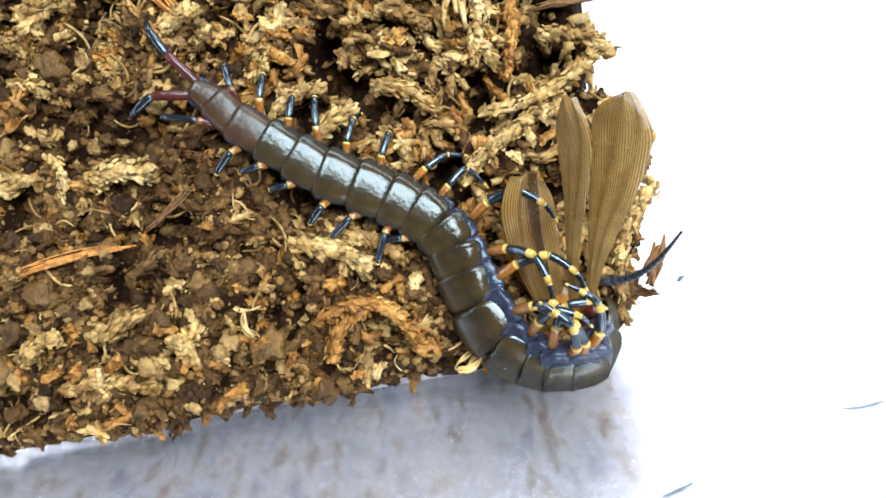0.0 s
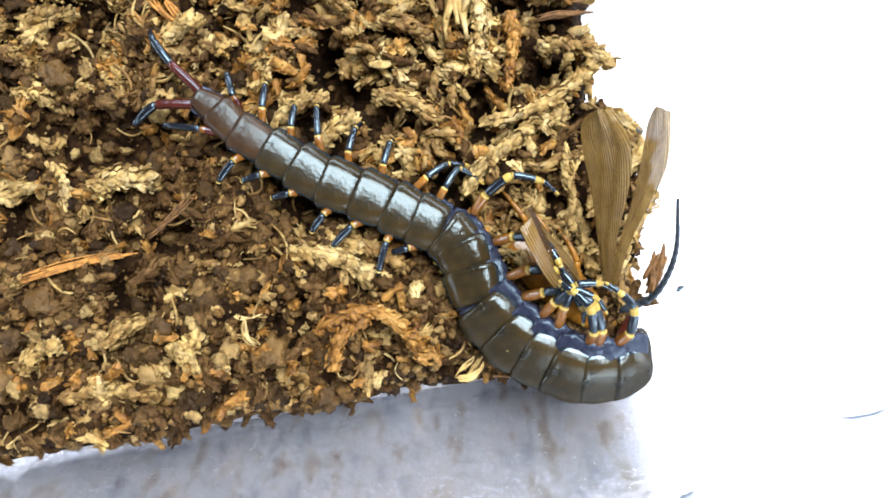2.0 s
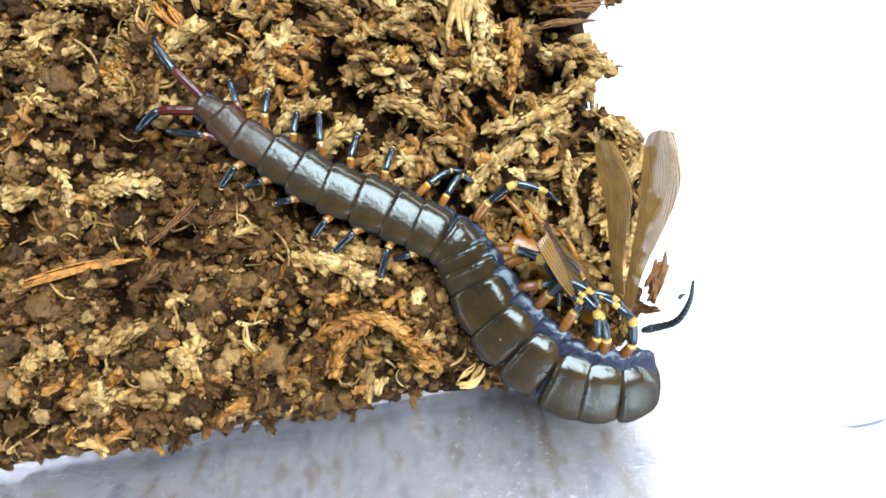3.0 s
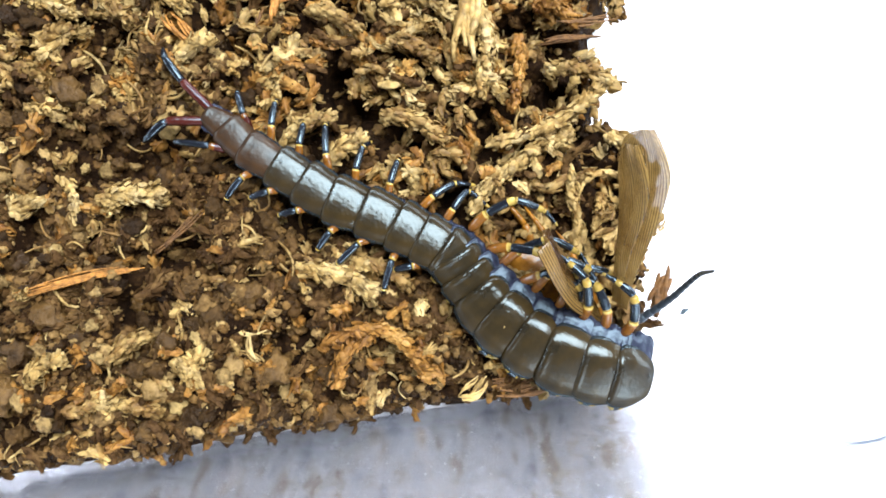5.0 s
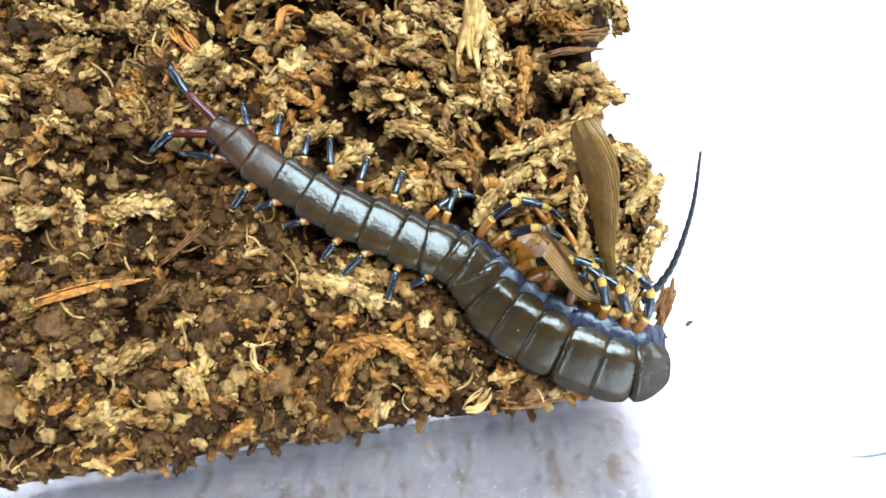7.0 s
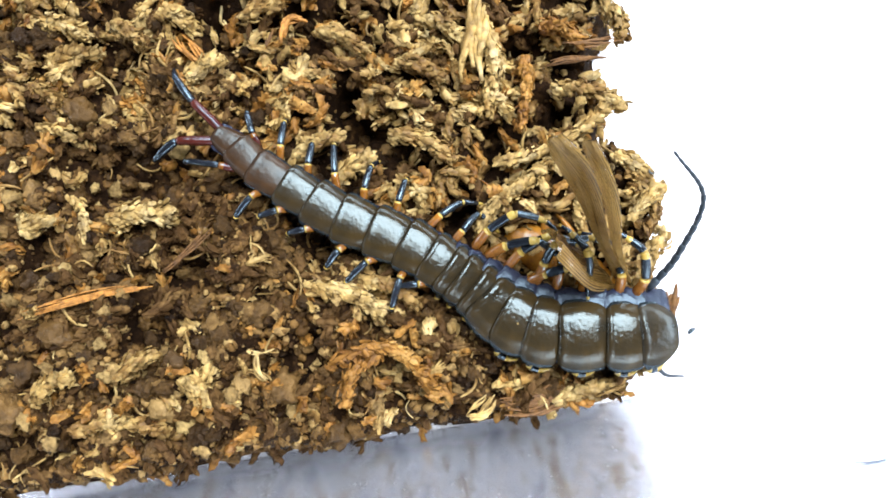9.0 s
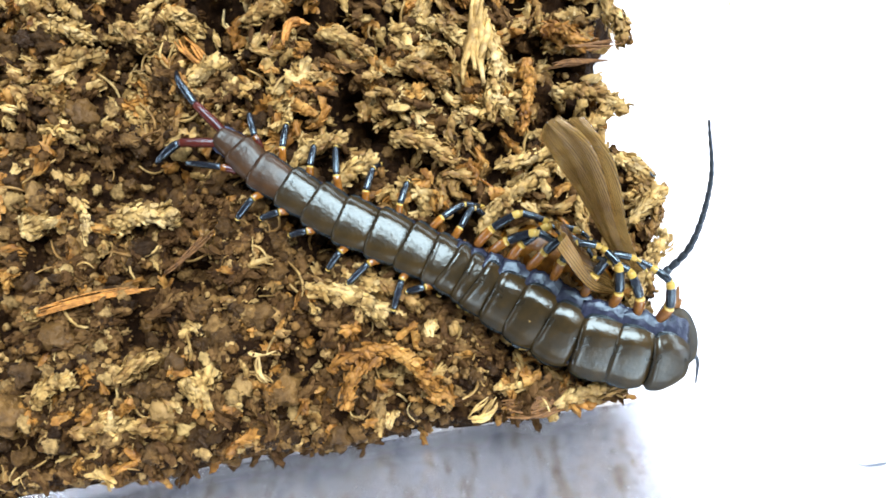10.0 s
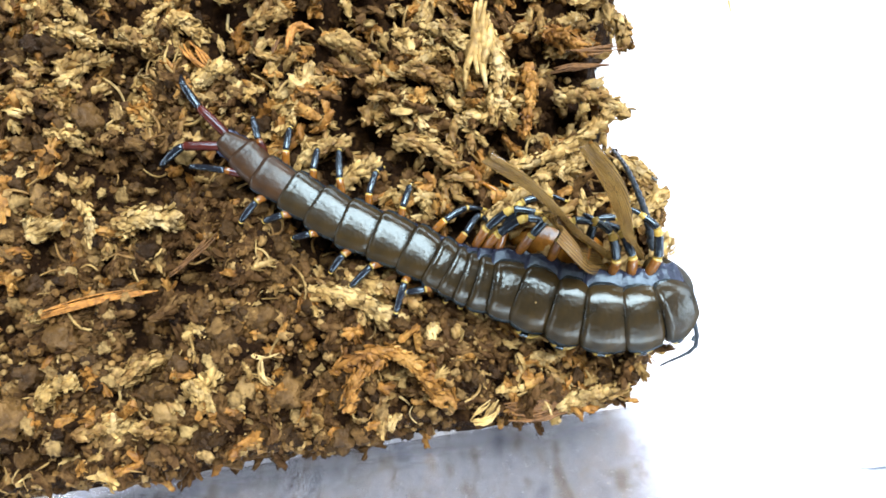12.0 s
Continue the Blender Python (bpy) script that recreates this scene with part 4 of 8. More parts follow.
def cockroach():
    prey = new("cockroach", None)
    tagged(prey, "dead winged cockroach, amber-brown, held by the centipede's legs", "cockroach")
    for name, key, length, width, bent in (("hind_wing", "wing_a", 0.040, 0.0185, 0.12), ("wing", "wing_b", 0.051, 0.0125, 0.12), ("wing", "wing_c", 0.051, 0.0145, 0.10)):
        movers[key] = part(name, wing_mesh(name, length, width, bent, HIND_WING if key == "wing_a" else WING, key == "wing_a"), prey, "papery golden-brown veined wing")
    rows, sides, verts, faces = 40, 20, [], []
    for i in range(rows):
        t = i / (rows - 1)
        ring = 1 - 0.07 * ((t * 9) % 1.0) ** 3
        w = 0.0062 * math.sin(math.pi * (0.06 + 0.90 * t)) ** 0.5 * ring
        for k in range(sides):
            a = 2 * math.pi * k / sides
            verts.append((0.030 * (t - 0.5), w * math.cos(a), 0.0028 * math.sin(a) * ring * math.sin(math.pi * (0.06 + 0.9 * t)) ** 0.5))
    for i in range(rows - 1):
        for k in range(sides):
            faces.append((i * sides + k, i * sides + (k + 1) % sides, (i + 1) * sides + (k + 1) % sides, (i + 1) * sides + k))
    faces += [tuple(reversed(range(sides))), tuple(range((rows - 1) * sides, rows * sides))]
    trunk = part("abdomen", mesh_from("abdomen", verts, faces, [ROACH]), prey, "ringed amber abdomen")
    movers["roach"] = trunk
    for x, steps in ((-0.012, ((-0.004, 0.002, 0.001), (-0.006, 0.001, 0.0005), (-0.005, 0.001, -0.001))), (-0.006, ((-0.003, 0.003, 0.001), (-0.006, 0.0015, 0.0005), (-0.004, 0.001, -0.001))),
                     (0.002, ((-0.002, 0.003, 0.001), (-0.005, 0.002, 0.0005), (-0.004, 0.001, -0.001)))):
        pts = [Vector((x, 0.004, 0.001))]
        for s in steps:
            pts.append(pts[-1] + Vector(s))
        v, f, _ = limb(pts, [0.0012, 0.0009, 0.0006, 0.0002], ((0, 0), (0, 0), (0, 0)))
        part("leg", mesh_from("leg", v, f, [ROACH]), trunk, "amber spiny leg")


# ---- single loose things ----
def splinter(name, start, end, radius, mat, label, category, strands=7, fray=1.0, seed=1, bow=0.04):
    """A frayed stick or fibre bundle lying between two places."""
    rng = random.Random(seed)
    a, b = Vector(start), Vector(end)
    side = (b - a).cross(Vector((0, 0, 1))).normalized()
    bundle = tagged(new(name, None), label, category)
    bundle.location = a
    for k in range(strands):
        t0, t1 = rng.uniform(0, 0.35), rng.uniform(0.6, 1.0)
        off = rng.uniform(-1, 1) * radius * fray
        pts, rad = [], []
        for i in range(9):
            t = t0 + (t1 - t0) * i / 8
            wob = side * (off * (1 + 0.5 * t) + radius * 0.4 * math.sin(6 * t + k)) + Vector((0, 0, radius * 0.5 * math.sin(4 * t + 2 * k) + radius * (k % 3) * 0.3))
            pts.append(a.lerp(b, t) + wob - a + side * (bow * (b - a).length * math.sin(math.pi * t)))
            rad.append(radius * rng.uniform(0.25, 0.5) * math.sin(math.pi * (0.1 + 0.82 * i / 8)) ** 0.6)
        v, f = tube(pts, rad, 6)
        part("strand", mesh_from("strand", v, f, [mat]), bundle)
    return bundle


def sprig(name, start, end, mat, label, category, leaves=70, size=0.0026, thick=0.0016, sag=0.15, seed=1):
    """A moss stem, bowed between two places, clothed all round in small overlapping leaves."""
    rng = np.random.default_rng(seed)
    a, b = np.array(start), np.array(end)
    d = b - a
    length = np.linalg.norm(d)
    d /= length
    side = np.array([-d[1], d[0], 0.0])
    up = np.cross(d, side)
    stem_pts = [tuple(a + d * length * t + side * sag * length * math.sin(math.pi * t) + np.array([0, 0, 0.10 * length * math.sin(math.pi * t)])) for t in np.linspace(0, 1, 12)]
    v, f = tube(stem_pts, [thick * 0.4 * (0.5 + 0.5 * math.sin(math.pi * (0.1 + 0.85 * i / 11))) for i in range(12)], 7)
    pieces = [(v, f, 0)]
    shapes = leaf_shapes(8, seed + 40)
    for k in range(int(leaves * 2.6)):
        t = rng.uniform(0, 1) if k > 3 else 0.97
        c = np.array(stem_pts[min(11, int(t * 12))]) + d * length / 12 * (t * 12 % 1)
        w = rng.uniform(0, 2 * math.pi)
        out = side * math.cos(w) + up * math.sin(w)
        x = d * rng.uniform(0.6, 1.1) + out * rng.uniform(0.05, 0.45) + rng.normal(0, 0.2, 3)
        x /= np.linalg.norm(x)
        z = out - x * np.dot(out, x)
        z /= np.linalg.norm(z)
        m = np.stack([x, np.cross(z, x), z], -1)
        lv, lf = shapes[k % 8]
        s = size * rng.uniform(0.35, 0.92)
        pieces.append((list((lv * s) @ m.T + c + out * thick * rng.uniform(0.3, 0.8) + rng.normal(0, 0.0004, 3)), lf.tolist(), 0))
    v, f, _ = join(pieces)
    return tagged(part(name, mesh_from(name, v, f, [mat])), label, category, "moss sprigs on the soil" if category == "moss" else "")


table()
tub_wall()
bed = soil_bed()
crumbs()
moss()
centipede()
cockroach()
splinter("bark_fibre", (-0.1070, -0.0074, 0.0052), (-0.0735, 0.0014, 0.0048), 0.0007, FIBRE, "frayed orange-brown bark fibre lying on the soil", "fibre", 12, 1.1, 1, -0.03)
splinter("bark_fibre", (-0.0745, 0.0030, 0.0046), (-0.0600, 0.0170, 0.0046), 0.0006, BARK, "thin reddish bark fibre lying on the soil", "fibre", 6, 1.2, 2, 0.05)
splinter("hook", (-0.0450, 0.0630, 0.0055), (-0.0365, 0.0690, 0.0062), 0.0019, FIBRE, "curved amber stem poking from the moss", "stem", 5, 0.3, 41, -0.45)
splinter("stem", (0.0062, 0.0800, 0.0070), (0.0030, 0.0530, 0.0075), 0.0026, PALE, "broad pale ribbed moss stem hanging over a gap", "stem", 14, 0.55, 42, 0.03)
splinter("twig", (0.0260, 0.0648, 0.0066), (0.0415, 0.0672, 0.0060), 0.0008, BARK, "thin reddish-brown twig poking from the moss", "twig", 7, 0.8, 43)
splinter("thread", (0.0480, 0.0338, 0.0060), (0.0503, 0.0322, 0.0064), 0.0005, LEG_BLACK, "tiny dark curled thread at the soil's edge", "thread", 2, 0.6, 44, 0.5)
splinter("thread", (0.0432, 0.0770, 0.0050), (0.0428, 0.0712, 0.0050), 0.0004, LEG_BLACK, "tiny dark curled thread at the soil's edge", "thread", 1, 0.3, 45, 0.3)
splinter("flake", (-0.1180, 0.0462, 0.0062), (-0.1090, 0.0450, 0.0062), 0.0012, PALE, "pale green-yellow flake lying on the soil", "flake", 5, 0.4, 46, 0.05)
splinter("lichen_flake", (0.0020, -0.0284, 0.0040), (0.0100, -0.0236, 0.0046), 0.0010, PALE, "pale grey-green flake at the soil's edge", "flake", 7, 0.9, 47, 0.2)
splinter("wood_chip", (0.0505, -0.0091, 0.0010), (0.0532, 0.0047, 0.0080), 0.0017, BARK, "broken reddish-brown chip of wood at the soil's edge", "wood chip", 16, 0.75, 3, 0.0)
splinter("debris", (0.0675, -0.0065, -0.0290), (0.0715, -0.0054, -0.0290), 0.0011, LEG_BLACK, "tiny dark shred of debris on the tub floor", "debris", 2, 0.25, 5)
splinter("straw", (0.0836, 0.1051, -0.0290), (0.0833, 0.0911, -0.0290), 0.0010, LEG_YELLOW, "small bright yellow straw on the tub floor", "straw", 2, 0.4, 30)
splinter("twig", (0.0383, 0.0620, 0.0050), (0.0215, 0.0606, 0.0040), 0.0009, BARK, "thin reddish-brown twig poking from the moss", "twig", 6, 0.6, 8)
splinter("fibre_bundle", (0.0119, -0.0259, 0.0020), (0.0287, -0.0215, 0.0010), 0.0010, BARK, "loose bundle of reddish-brown fibres at the soil's edge", "fibre", 24, 2.2, 12, 0.1)
splinter("twig", (-0.0731, 0.0665, 0.0040), (-0.0633, 0.0566, 0.0040), 0.0012, FIBRE, "pale forked twig lying on the soil", "twig", 6, 1.3, 14)
splinter("twig", (-0.0485, 0.0688, 0.0040), (-0.0501, 0.0602, 0.0040), 0.0007, BARK, "short dark brown twig on the soil", "twig", 4, 0.5, 15)
splinter("root", (-0.0473, -0.0133, 0.0040), (-0.0430, -0.0223, 0.0030), 0.0011, PALE, "short pale root curving out of the soil", "root", 5, 0.4, 16, 0.28)
splinter("root", (-0.0530, -0.0106, 0.0040), (-0.0426, -0.0128, 0.0040), 0.0007, PALE, "thin pale root lying on the soil", "root", 3, 0.4, 17, 0.28)
splinter("husk", (-0.0071, -0.0056, 0.0040), (-0.0057, -0.0115, 0.0040), 0.0012, PALE, "pale straw husk on the moss", "husk", 8, 0.4, 18)
splinter("husk", (-0.0068, -0.0193, 0.0040), (-0.0016, -0.0159, 0.0040), 0.0011, PALE, "pale straw husk on the moss", "husk", 7, 0.5, 19)
splinter("lichen_flake", (0.0037, -0.0291, 0.0020), (0.0098, -0.0230, 0.0030), 0.0009, PALE, "pale grey-green flake at the soil's edge", "flake", 6, 1.0, 20)
splinter("hair", (0.0905, -0.0360, 0.0128), (0.1067, -0.0332, 0.0127), 0.0007, HAIR, "thin grey hair stuck to the tub wall", "hair", 1, 0.2, 21)
splinter("hair", (0.0383, -0.0524, 0.0302), (0.0603, -0.0468, 0.0260), 0.0010, HAIR, "thin grey hair stuck to the tub wall", "hair", 1, 0.2, 22)
sprig("moss_sprig", (0.0096, 0.0335, 0.0040), (0.0368, 0.0492, 0.0050), PALE, "pale straw-yellow moss sprig with overlapping leaves", "moss", 110, 0.0030, 0.0026, -0.12, 1)
sprig("moss_sprig", (0.0056, 0.0733, 0.0040), (0.0070, 0.0487, 0.0050), PALE, "pale straw-yellow moss sprig with overlapping leaves", "moss", 90, 0.0030, 0.0030, 0.10, 2)
sprig("moss_sprig", (0.0170, 0.0619, 0.0040), (0.0159, 0.0441, 0.0050), AMBER_MOSS, "amber-brown moss sprig hanging over a dark gap", "moss", 90, 0.0022, 0.0022, 0.05, 3)
sprig("moss_sprig", (0.0026, 0.0518, 0.0040), (0.0121, 0.0466, 0.0050), PALE, "pale straw-yellow moss sprig with overlapping leaves", "moss", 50, 0.0032, 0.0018, 0.20, 4)
sprig("moss_sprig", (-0.0366, 0.0016, 0.0040), (-0.0192, -0.0036, 0.0050), PALE, "pale straw-yellow moss sprig with overlapping leaves", "moss", 110, 0.0036, 0.0026, 0.10, 5)
sprig("moss_sprig", (-0.0249, 0.0040, 0.0040), (-0.0110, -0.0011, 0.0050), LEAFY, "golden dried moss sprig with overlapping leaves", "moss", 80, 0.0034, 0.0024, 0.10, 6)
sprig("moss_sprig", (-0.0302, -0.0171, 0.0040), (-0.0054, -0.0229, 0.0050), AMBER_MOSS, "amber-brown moss sprig with overlapping leaves", "moss", 130, 0.0030, 0.0026, 0.30, 7)
sprig("moss_sprig", (-0.0259, -0.0269, 0.0040), (-0.0191, -0.0159, 0.0050), AMBER_MOSS, "amber-brown moss sprig hanging over a dark gap", "moss", 70, 0.0026, 0.0022, 0.20, 8)
sprig("moss_sprig", (-0.0864, 0.0167, 0.0040), (-0.0721, 0.0186, 0.0050), PALE, "pale straw-yellow moss sprig with overlapping leaves", "moss", 120, 0.0026, 0.0036, 0.10, 9)
sprig("moss_sprig", (-0.0658, -0.0216, 0.0040), (-0.0592, -0.0256, 0.0050), PALE, "pale straw-yellow moss sprig with overlapping leaves", "moss", 70, 0.0028, 0.0030, 0.20, 10)
sprig("moss_sprig", (-0.0616, -0.0271, 0.0040), (-0.0587, -0.0195, 0.0050), PALE, "pale straw-yellow moss sprig with overlapping leaves", "moss", 50, 0.0030, 0.0026, 0.20, 11)
sprig("moss_sprig", (-0.0809, -0.0217, 0.0040), (-0.0731, -0.0161, 0.0050), LEAFY, "golden dried moss sprig with overlapping leaves", "moss", 80, 0.0026, 0.0030, 0.10, 12)
sprig("moss_sprig", (-0.1007, -0.0272, 0.0040), (-0.0934, -0.0223, 0.0050), PALE, "pale straw-yellow moss sprig with overlapping leaves", "moss", 60, 0.0030, 0.0026, 0.20, 13)
sprig("moss_sprig", (-0.0915, -0.0346, 0.0040), (-0.0706, -0.0337, 0.0050), LEAFY, "golden dried moss sprig with overlapping leaves", "moss", 90, 0.0030, 0.0020, 0.10, 14)
sprig("moss_sprig", (-0.1075, 0.0134, 0.0040), (-0.1022, 0.0168, 0.0050), PALE, "pale straw-yellow moss sprig with overlapping leaves", "moss", 50, 0.0030, 0.0028, 0.10, 15)
sprig("moss_sprig", (-0.0696, 0.0537, 0.0040), (-0.0623, 0.0590, 0.0050), PALE, "pale straw-yellow moss sprig with overlapping leaves", "moss", 60, 0.0034, 0.0026, 0.10, 16)
sprig("moss_sprig", (-0.1055, 0.0571, 0.0040), (-0.0938, 0.0603, 0.0050), LEAFY, "golden dried moss sprig with overlapping leaves", "moss", 60, 0.0034, 0.0026, 0.10, 17)
sprig("moss_sprig", (-0.0967, 0.0232, 0.0040), (-0.0924, 0.0140, 0.0050), PALE, "pale straw-yellow moss sprig with overlapping leaves", "moss", 30, 0.0026, 0.0014, 0.20, 18)
sprig("moss_sprig", (-0.0419, 0.0326, 0.0040), (-0.0307, 0.0394, 0.0050), LEAFY, "golden dried moss sprig with overlapping leaves", "moss", 70, 0.0030, 0.0024, 0.10, 19)
sprig("moss_sprig", (-0.0314, 0.0270, 0.0040), (-0.0223, 0.0338, 0.0050), PALE, "pale straw-yellow moss sprig with overlapping leaves", "moss", 60, 0.0032, 0.0024, 0.10, 20)
sprig("moss_sprig", (0.0055, 0.0159, 0.0040), (0.0165, 0.0284, 0.0050), PALE, "pale straw-yellow moss sprig with overlapping leaves", "moss", 100, 0.0028, 0.0026, 0.10, 21)
sprig("moss_sprig", (0.0166, 0.0286, 0.0040), (0.0290, 0.0354, 0.0050), LEAFY, "golden dried moss sprig with overlapping leaves", "moss", 90, 0.0026, 0.0026, 0.10, 22)
sprig("moss_sprig", (0.0270, 0.0321, 0.0040), (0.0303, 0.0201, 0.0050), PALE, "pale straw-yellow moss sprig with overlapping leaves", "moss", 80, 0.0026, 0.0020, 0.10, 23)
sprig("moss_sprig", (0.0437, 0.0203, 0.0040), (0.0511, 0.0278, 0.0050), PALE, "pale straw-yellow moss sprig with overlapping leaves", "moss", 80, 0.0024, 0.0024, 0.10, 24)
sprig("moss_sprig", (0.0398, 0.0372, 0.0040), (0.0478, 0.0310, 0.0030), PALE, "pale straw-yellow moss sprig with overlapping leaves", "moss", 80, 0.0028, 0.0028, 0.10, 61)
sprig("moss_sprig", (0.0445, 0.0300, 0.0030), (0.0500, 0.0225, 0.0020), LEAFY, "golden dried moss sprig with overlapping leaves", "moss", 80, 0.0028, 0.0028, 0.10, 62)
sprig("moss_sprig", (0.0395, 0.0770, 0.0030), (0.0420, 0.0690, 0.0030), LEAFY, "golden dried moss sprig with overlapping leaves", "moss", 80, 0.0028, 0.0028, 0.10, 64)
sprig("moss_sprig", (0.0250, -0.0250, 0.0010), (0.0405, -0.0205, 0.0010), LEAFY, "golden dried moss sprig with overlapping leaves", "moss", 80, 0.0028, 0.0026, 0.05, 65)
sprig("moss_sprig", (0.0428, -0.0033, 0.0040), (0.0509, 0.0146, 0.0050), PALE, "pale straw-yellow moss sprig with overlapping leaves", "moss", 110, 0.0024, 0.0028, 0.10, 25)
sprig("moss_sprig", (-0.0199, 0.0596, 0.0040), (-0.0058, 0.0564, 0.0050), LEAFY, "golden dried moss sprig with overlapping leaves", "moss", 80, 0.0030, 0.0026, 0.10, 26)
sprig("moss_sprig", (-0.0176, 0.0411, 0.0040), (-0.0029, 0.0353, 0.0050), LEAFY, "golden dried moss sprig with overlapping leaves", "moss", 90, 0.0030, 0.0028, 0.10, 27)
sprig("moss_sprig", (0.0236, 0.0540, 0.0040), (0.0402, 0.0495, 0.0050), LEAFY, "golden dried moss sprig with overlapping leaves", "moss", 90, 0.0028, 0.0026, 0.10, 28)
sprig("moss_sprig", (-0.1086, 0.0686, 0.0040), (-0.0974, 0.0653, 0.0050), PALE, "pale straw-yellow moss sprig with overlapping leaves", "moss", 70, 0.0034, 0.0028, 0.10, 41)
sprig("moss_sprig", (-0.1095, 0.0514, 0.0040), (-0.1010, 0.0462, 0.0050), LEAFY, "golden dried moss sprig with overlapping leaves", "moss", 70, 0.0030, 0.0024, 0.10, 42)
sprig("moss_sprig", (-0.1070, 0.0408, 0.0040), (-0.0987, 0.0384, 0.0050), PALE, "pale straw-yellow moss sprig with overlapping leaves", "moss", 40, 0.0028, 0.0016, 0.10, 43)
sprig("moss_sprig", (-0.0778, 0.0730, 0.0040), (-0.0688, 0.0675, 0.0050), PALE, "pale straw-yellow moss sprig with overlapping leaves", "moss", 70, 0.0032, 0.0028, 0.10, 44)
sprig("moss_sprig", (-0.0904, 0.0693, 0.0040), (-0.0827, 0.0639, 0.0050), LEAFY, "golden dried moss sprig with overlapping leaves", "moss", 60, 0.0030, 0.0024, 0.10, 45)
sprig("moss_sprig", (-0.0566, 0.0709, 0.0040), (-0.0479, 0.0741, 0.0050), LEAFY, "golden dried moss sprig with overlapping leaves", "moss", 70, 0.0032, 0.0026, 0.10, 46)
sprig("moss_sprig", (-0.0369, 0.0681, 0.0040), (-0.0254, 0.0634, 0.0050), LEAFY, "golden dried moss sprig with overlapping leaves", "moss", 80, 0.0030, 0.0026, 0.10, 47)
sprig("moss_sprig", (-0.0116, 0.0725, 0.0040), (-0.0003, 0.0664, 0.0050), LEAFY, "golden dried moss sprig with overlapping leaves", "moss", 80, 0.0030, 0.0026, 0.10, 48)
sprig("moss_sprig", (0.0208, 0.0712, 0.0040), (0.0305, 0.0665, 0.0050), AMBER_MOSS, "amber-brown moss sprig hanging over a dark gap", "moss", 80, 0.0028, 0.0026, 0.10, 49)
clods(bed)


def motions():
    walk(movers["segment_8"], [
        (0, pose(-0.00375, 0.00783, 0.00830, 3.3, -1.5, -33.7)),
        (0.5, pose(-0.00365, 0.00799, 0.00830, 3.3, 4.9, -31.0)),
        (1, pose(-0.00365, 0.00799, 0.00830, 3.2, 4.9, -31.0)),
        (1.5, pose(-0.00365, 0.00799, 0.00830, 2.9, 4.9, -31.0)),
        (2, pose(-0.00341, 0.00846, 0.00830, 2.1, -1.5, -23.2)),
        (2.5, pose(-0.00321, 0.00905, 0.00830, 1.4, -1.5, -14.0)),
        (3, pose(-0.00341, 0.00846, 0.00830, 1.4, -1.5, -23.2)),
        (5, pose(-0.00351, 0.00825, 0.00830, 0.7, 0.5, -26.6)),
        (5.5, pose(-0.00317, 0.00923, 0.00830, 0.8, 8.6, -11.3)),
        (6, pose(-0.00317, 0.00923, 0.00830, 1.0, 8.6, -11.3)),
        (6.5, pose(-0.00317, 0.00923, 0.00830, 0.9, 8.6, -11.3)),
        (7, pose(-0.00315, 0.00936, 0.00830, 1.2, 3.7, -9.5)),
        (9, pose(-0.00365, 0.00799, 0.00830, 0.3, 4.9, -31.0)),
        (9.5, pose(-0.00337, 0.00855, 0.00830, 0.5, 7.2, -21.8)),
        (10, pose(-0.00337, 0.00855, 0.00830, 1.3, 7.2, -21.8)),
        (10.5, pose(-0.00317, 0.00923, 0.00830, 1.5, 8.6, -11.3)),
        (11, pose(-0.00317, 0.00923, 0.00830, 1.4, 8.6, -11.3)),
        (11.5, pose(-0.00317, 0.00923, 0.00830, 1.4, 8.6, -11.3)),
        (12, pose(-0.00351, 0.00825, 0.00830, 0.7, 11.8, -26.6)),
    ])
    walk(movers["segment_9"], [
        (0, pose(0.00129, 0.00313, 0.00850, 6.6, -0.0, -51.3)),
        (0.5, pose(0.00029, 0.00413, 0.00850, 6.6, -0.0, -51.3)),
        (1, pose(0.00060, 0.00440, 0.00850, 6.4, 4.0, -45.0)),
        (1.5, pose(0.00020, 0.00406, 0.00850, 5.8, 7.5, -53.1)),
        (2, pose(0.00294, 0.00480, 0.00850, 4.2, 7.5, -36.9)),
        (2.5, pose(0.00394, 0.00580, 0.00850, 2.7, 7.5, -36.9)),
        (3, pose(0.00294, 0.00480, 0.00850, 2.7, 7.5, -36.9)),
        (5, pose(0.00139, 0.00541, 0.00850, 1.4, 15.1, -33.7)),
        (5.5, pose(0.00094, 0.00680, 0.00850, 1.6, 7.5, -36.9)),
        (6, pose(0.00128, 0.00736, 0.00850, 2.0, 10.4, -26.6)),
        (6.5, pose(0.00039, 0.00741, 0.00850, 1.8, 15.1, -33.7)),
        (7, pose(0.00194, 0.00680, 0.00850, 2.4, 7.5, -36.9)),
        (9, pose(0.00039, 0.00541, 0.00850, 0.6, 15.1, -33.7)),
        (9.5, pose(0.00039, 0.00641, 0.00850, 1.0, 15.1, -33.7)),
        (10, pose(0.00039, 0.00641, 0.00850, 2.6, 15.1, -33.7)),
        (10.5, pose(0.00039, 0.00741, 0.00850, 3.0, 15.1, -33.7)),
        (11, pose(0.00039, 0.00741, 0.00850, 2.8, 15.1, -33.7)),
        (11.5, pose(0.00039, 0.00741, 0.00850, 2.8, 15.1, -33.7)),
        (12, pose(0.00028, 0.00636, 0.00850, 1.4, 10.4, -26.6)),
    ])
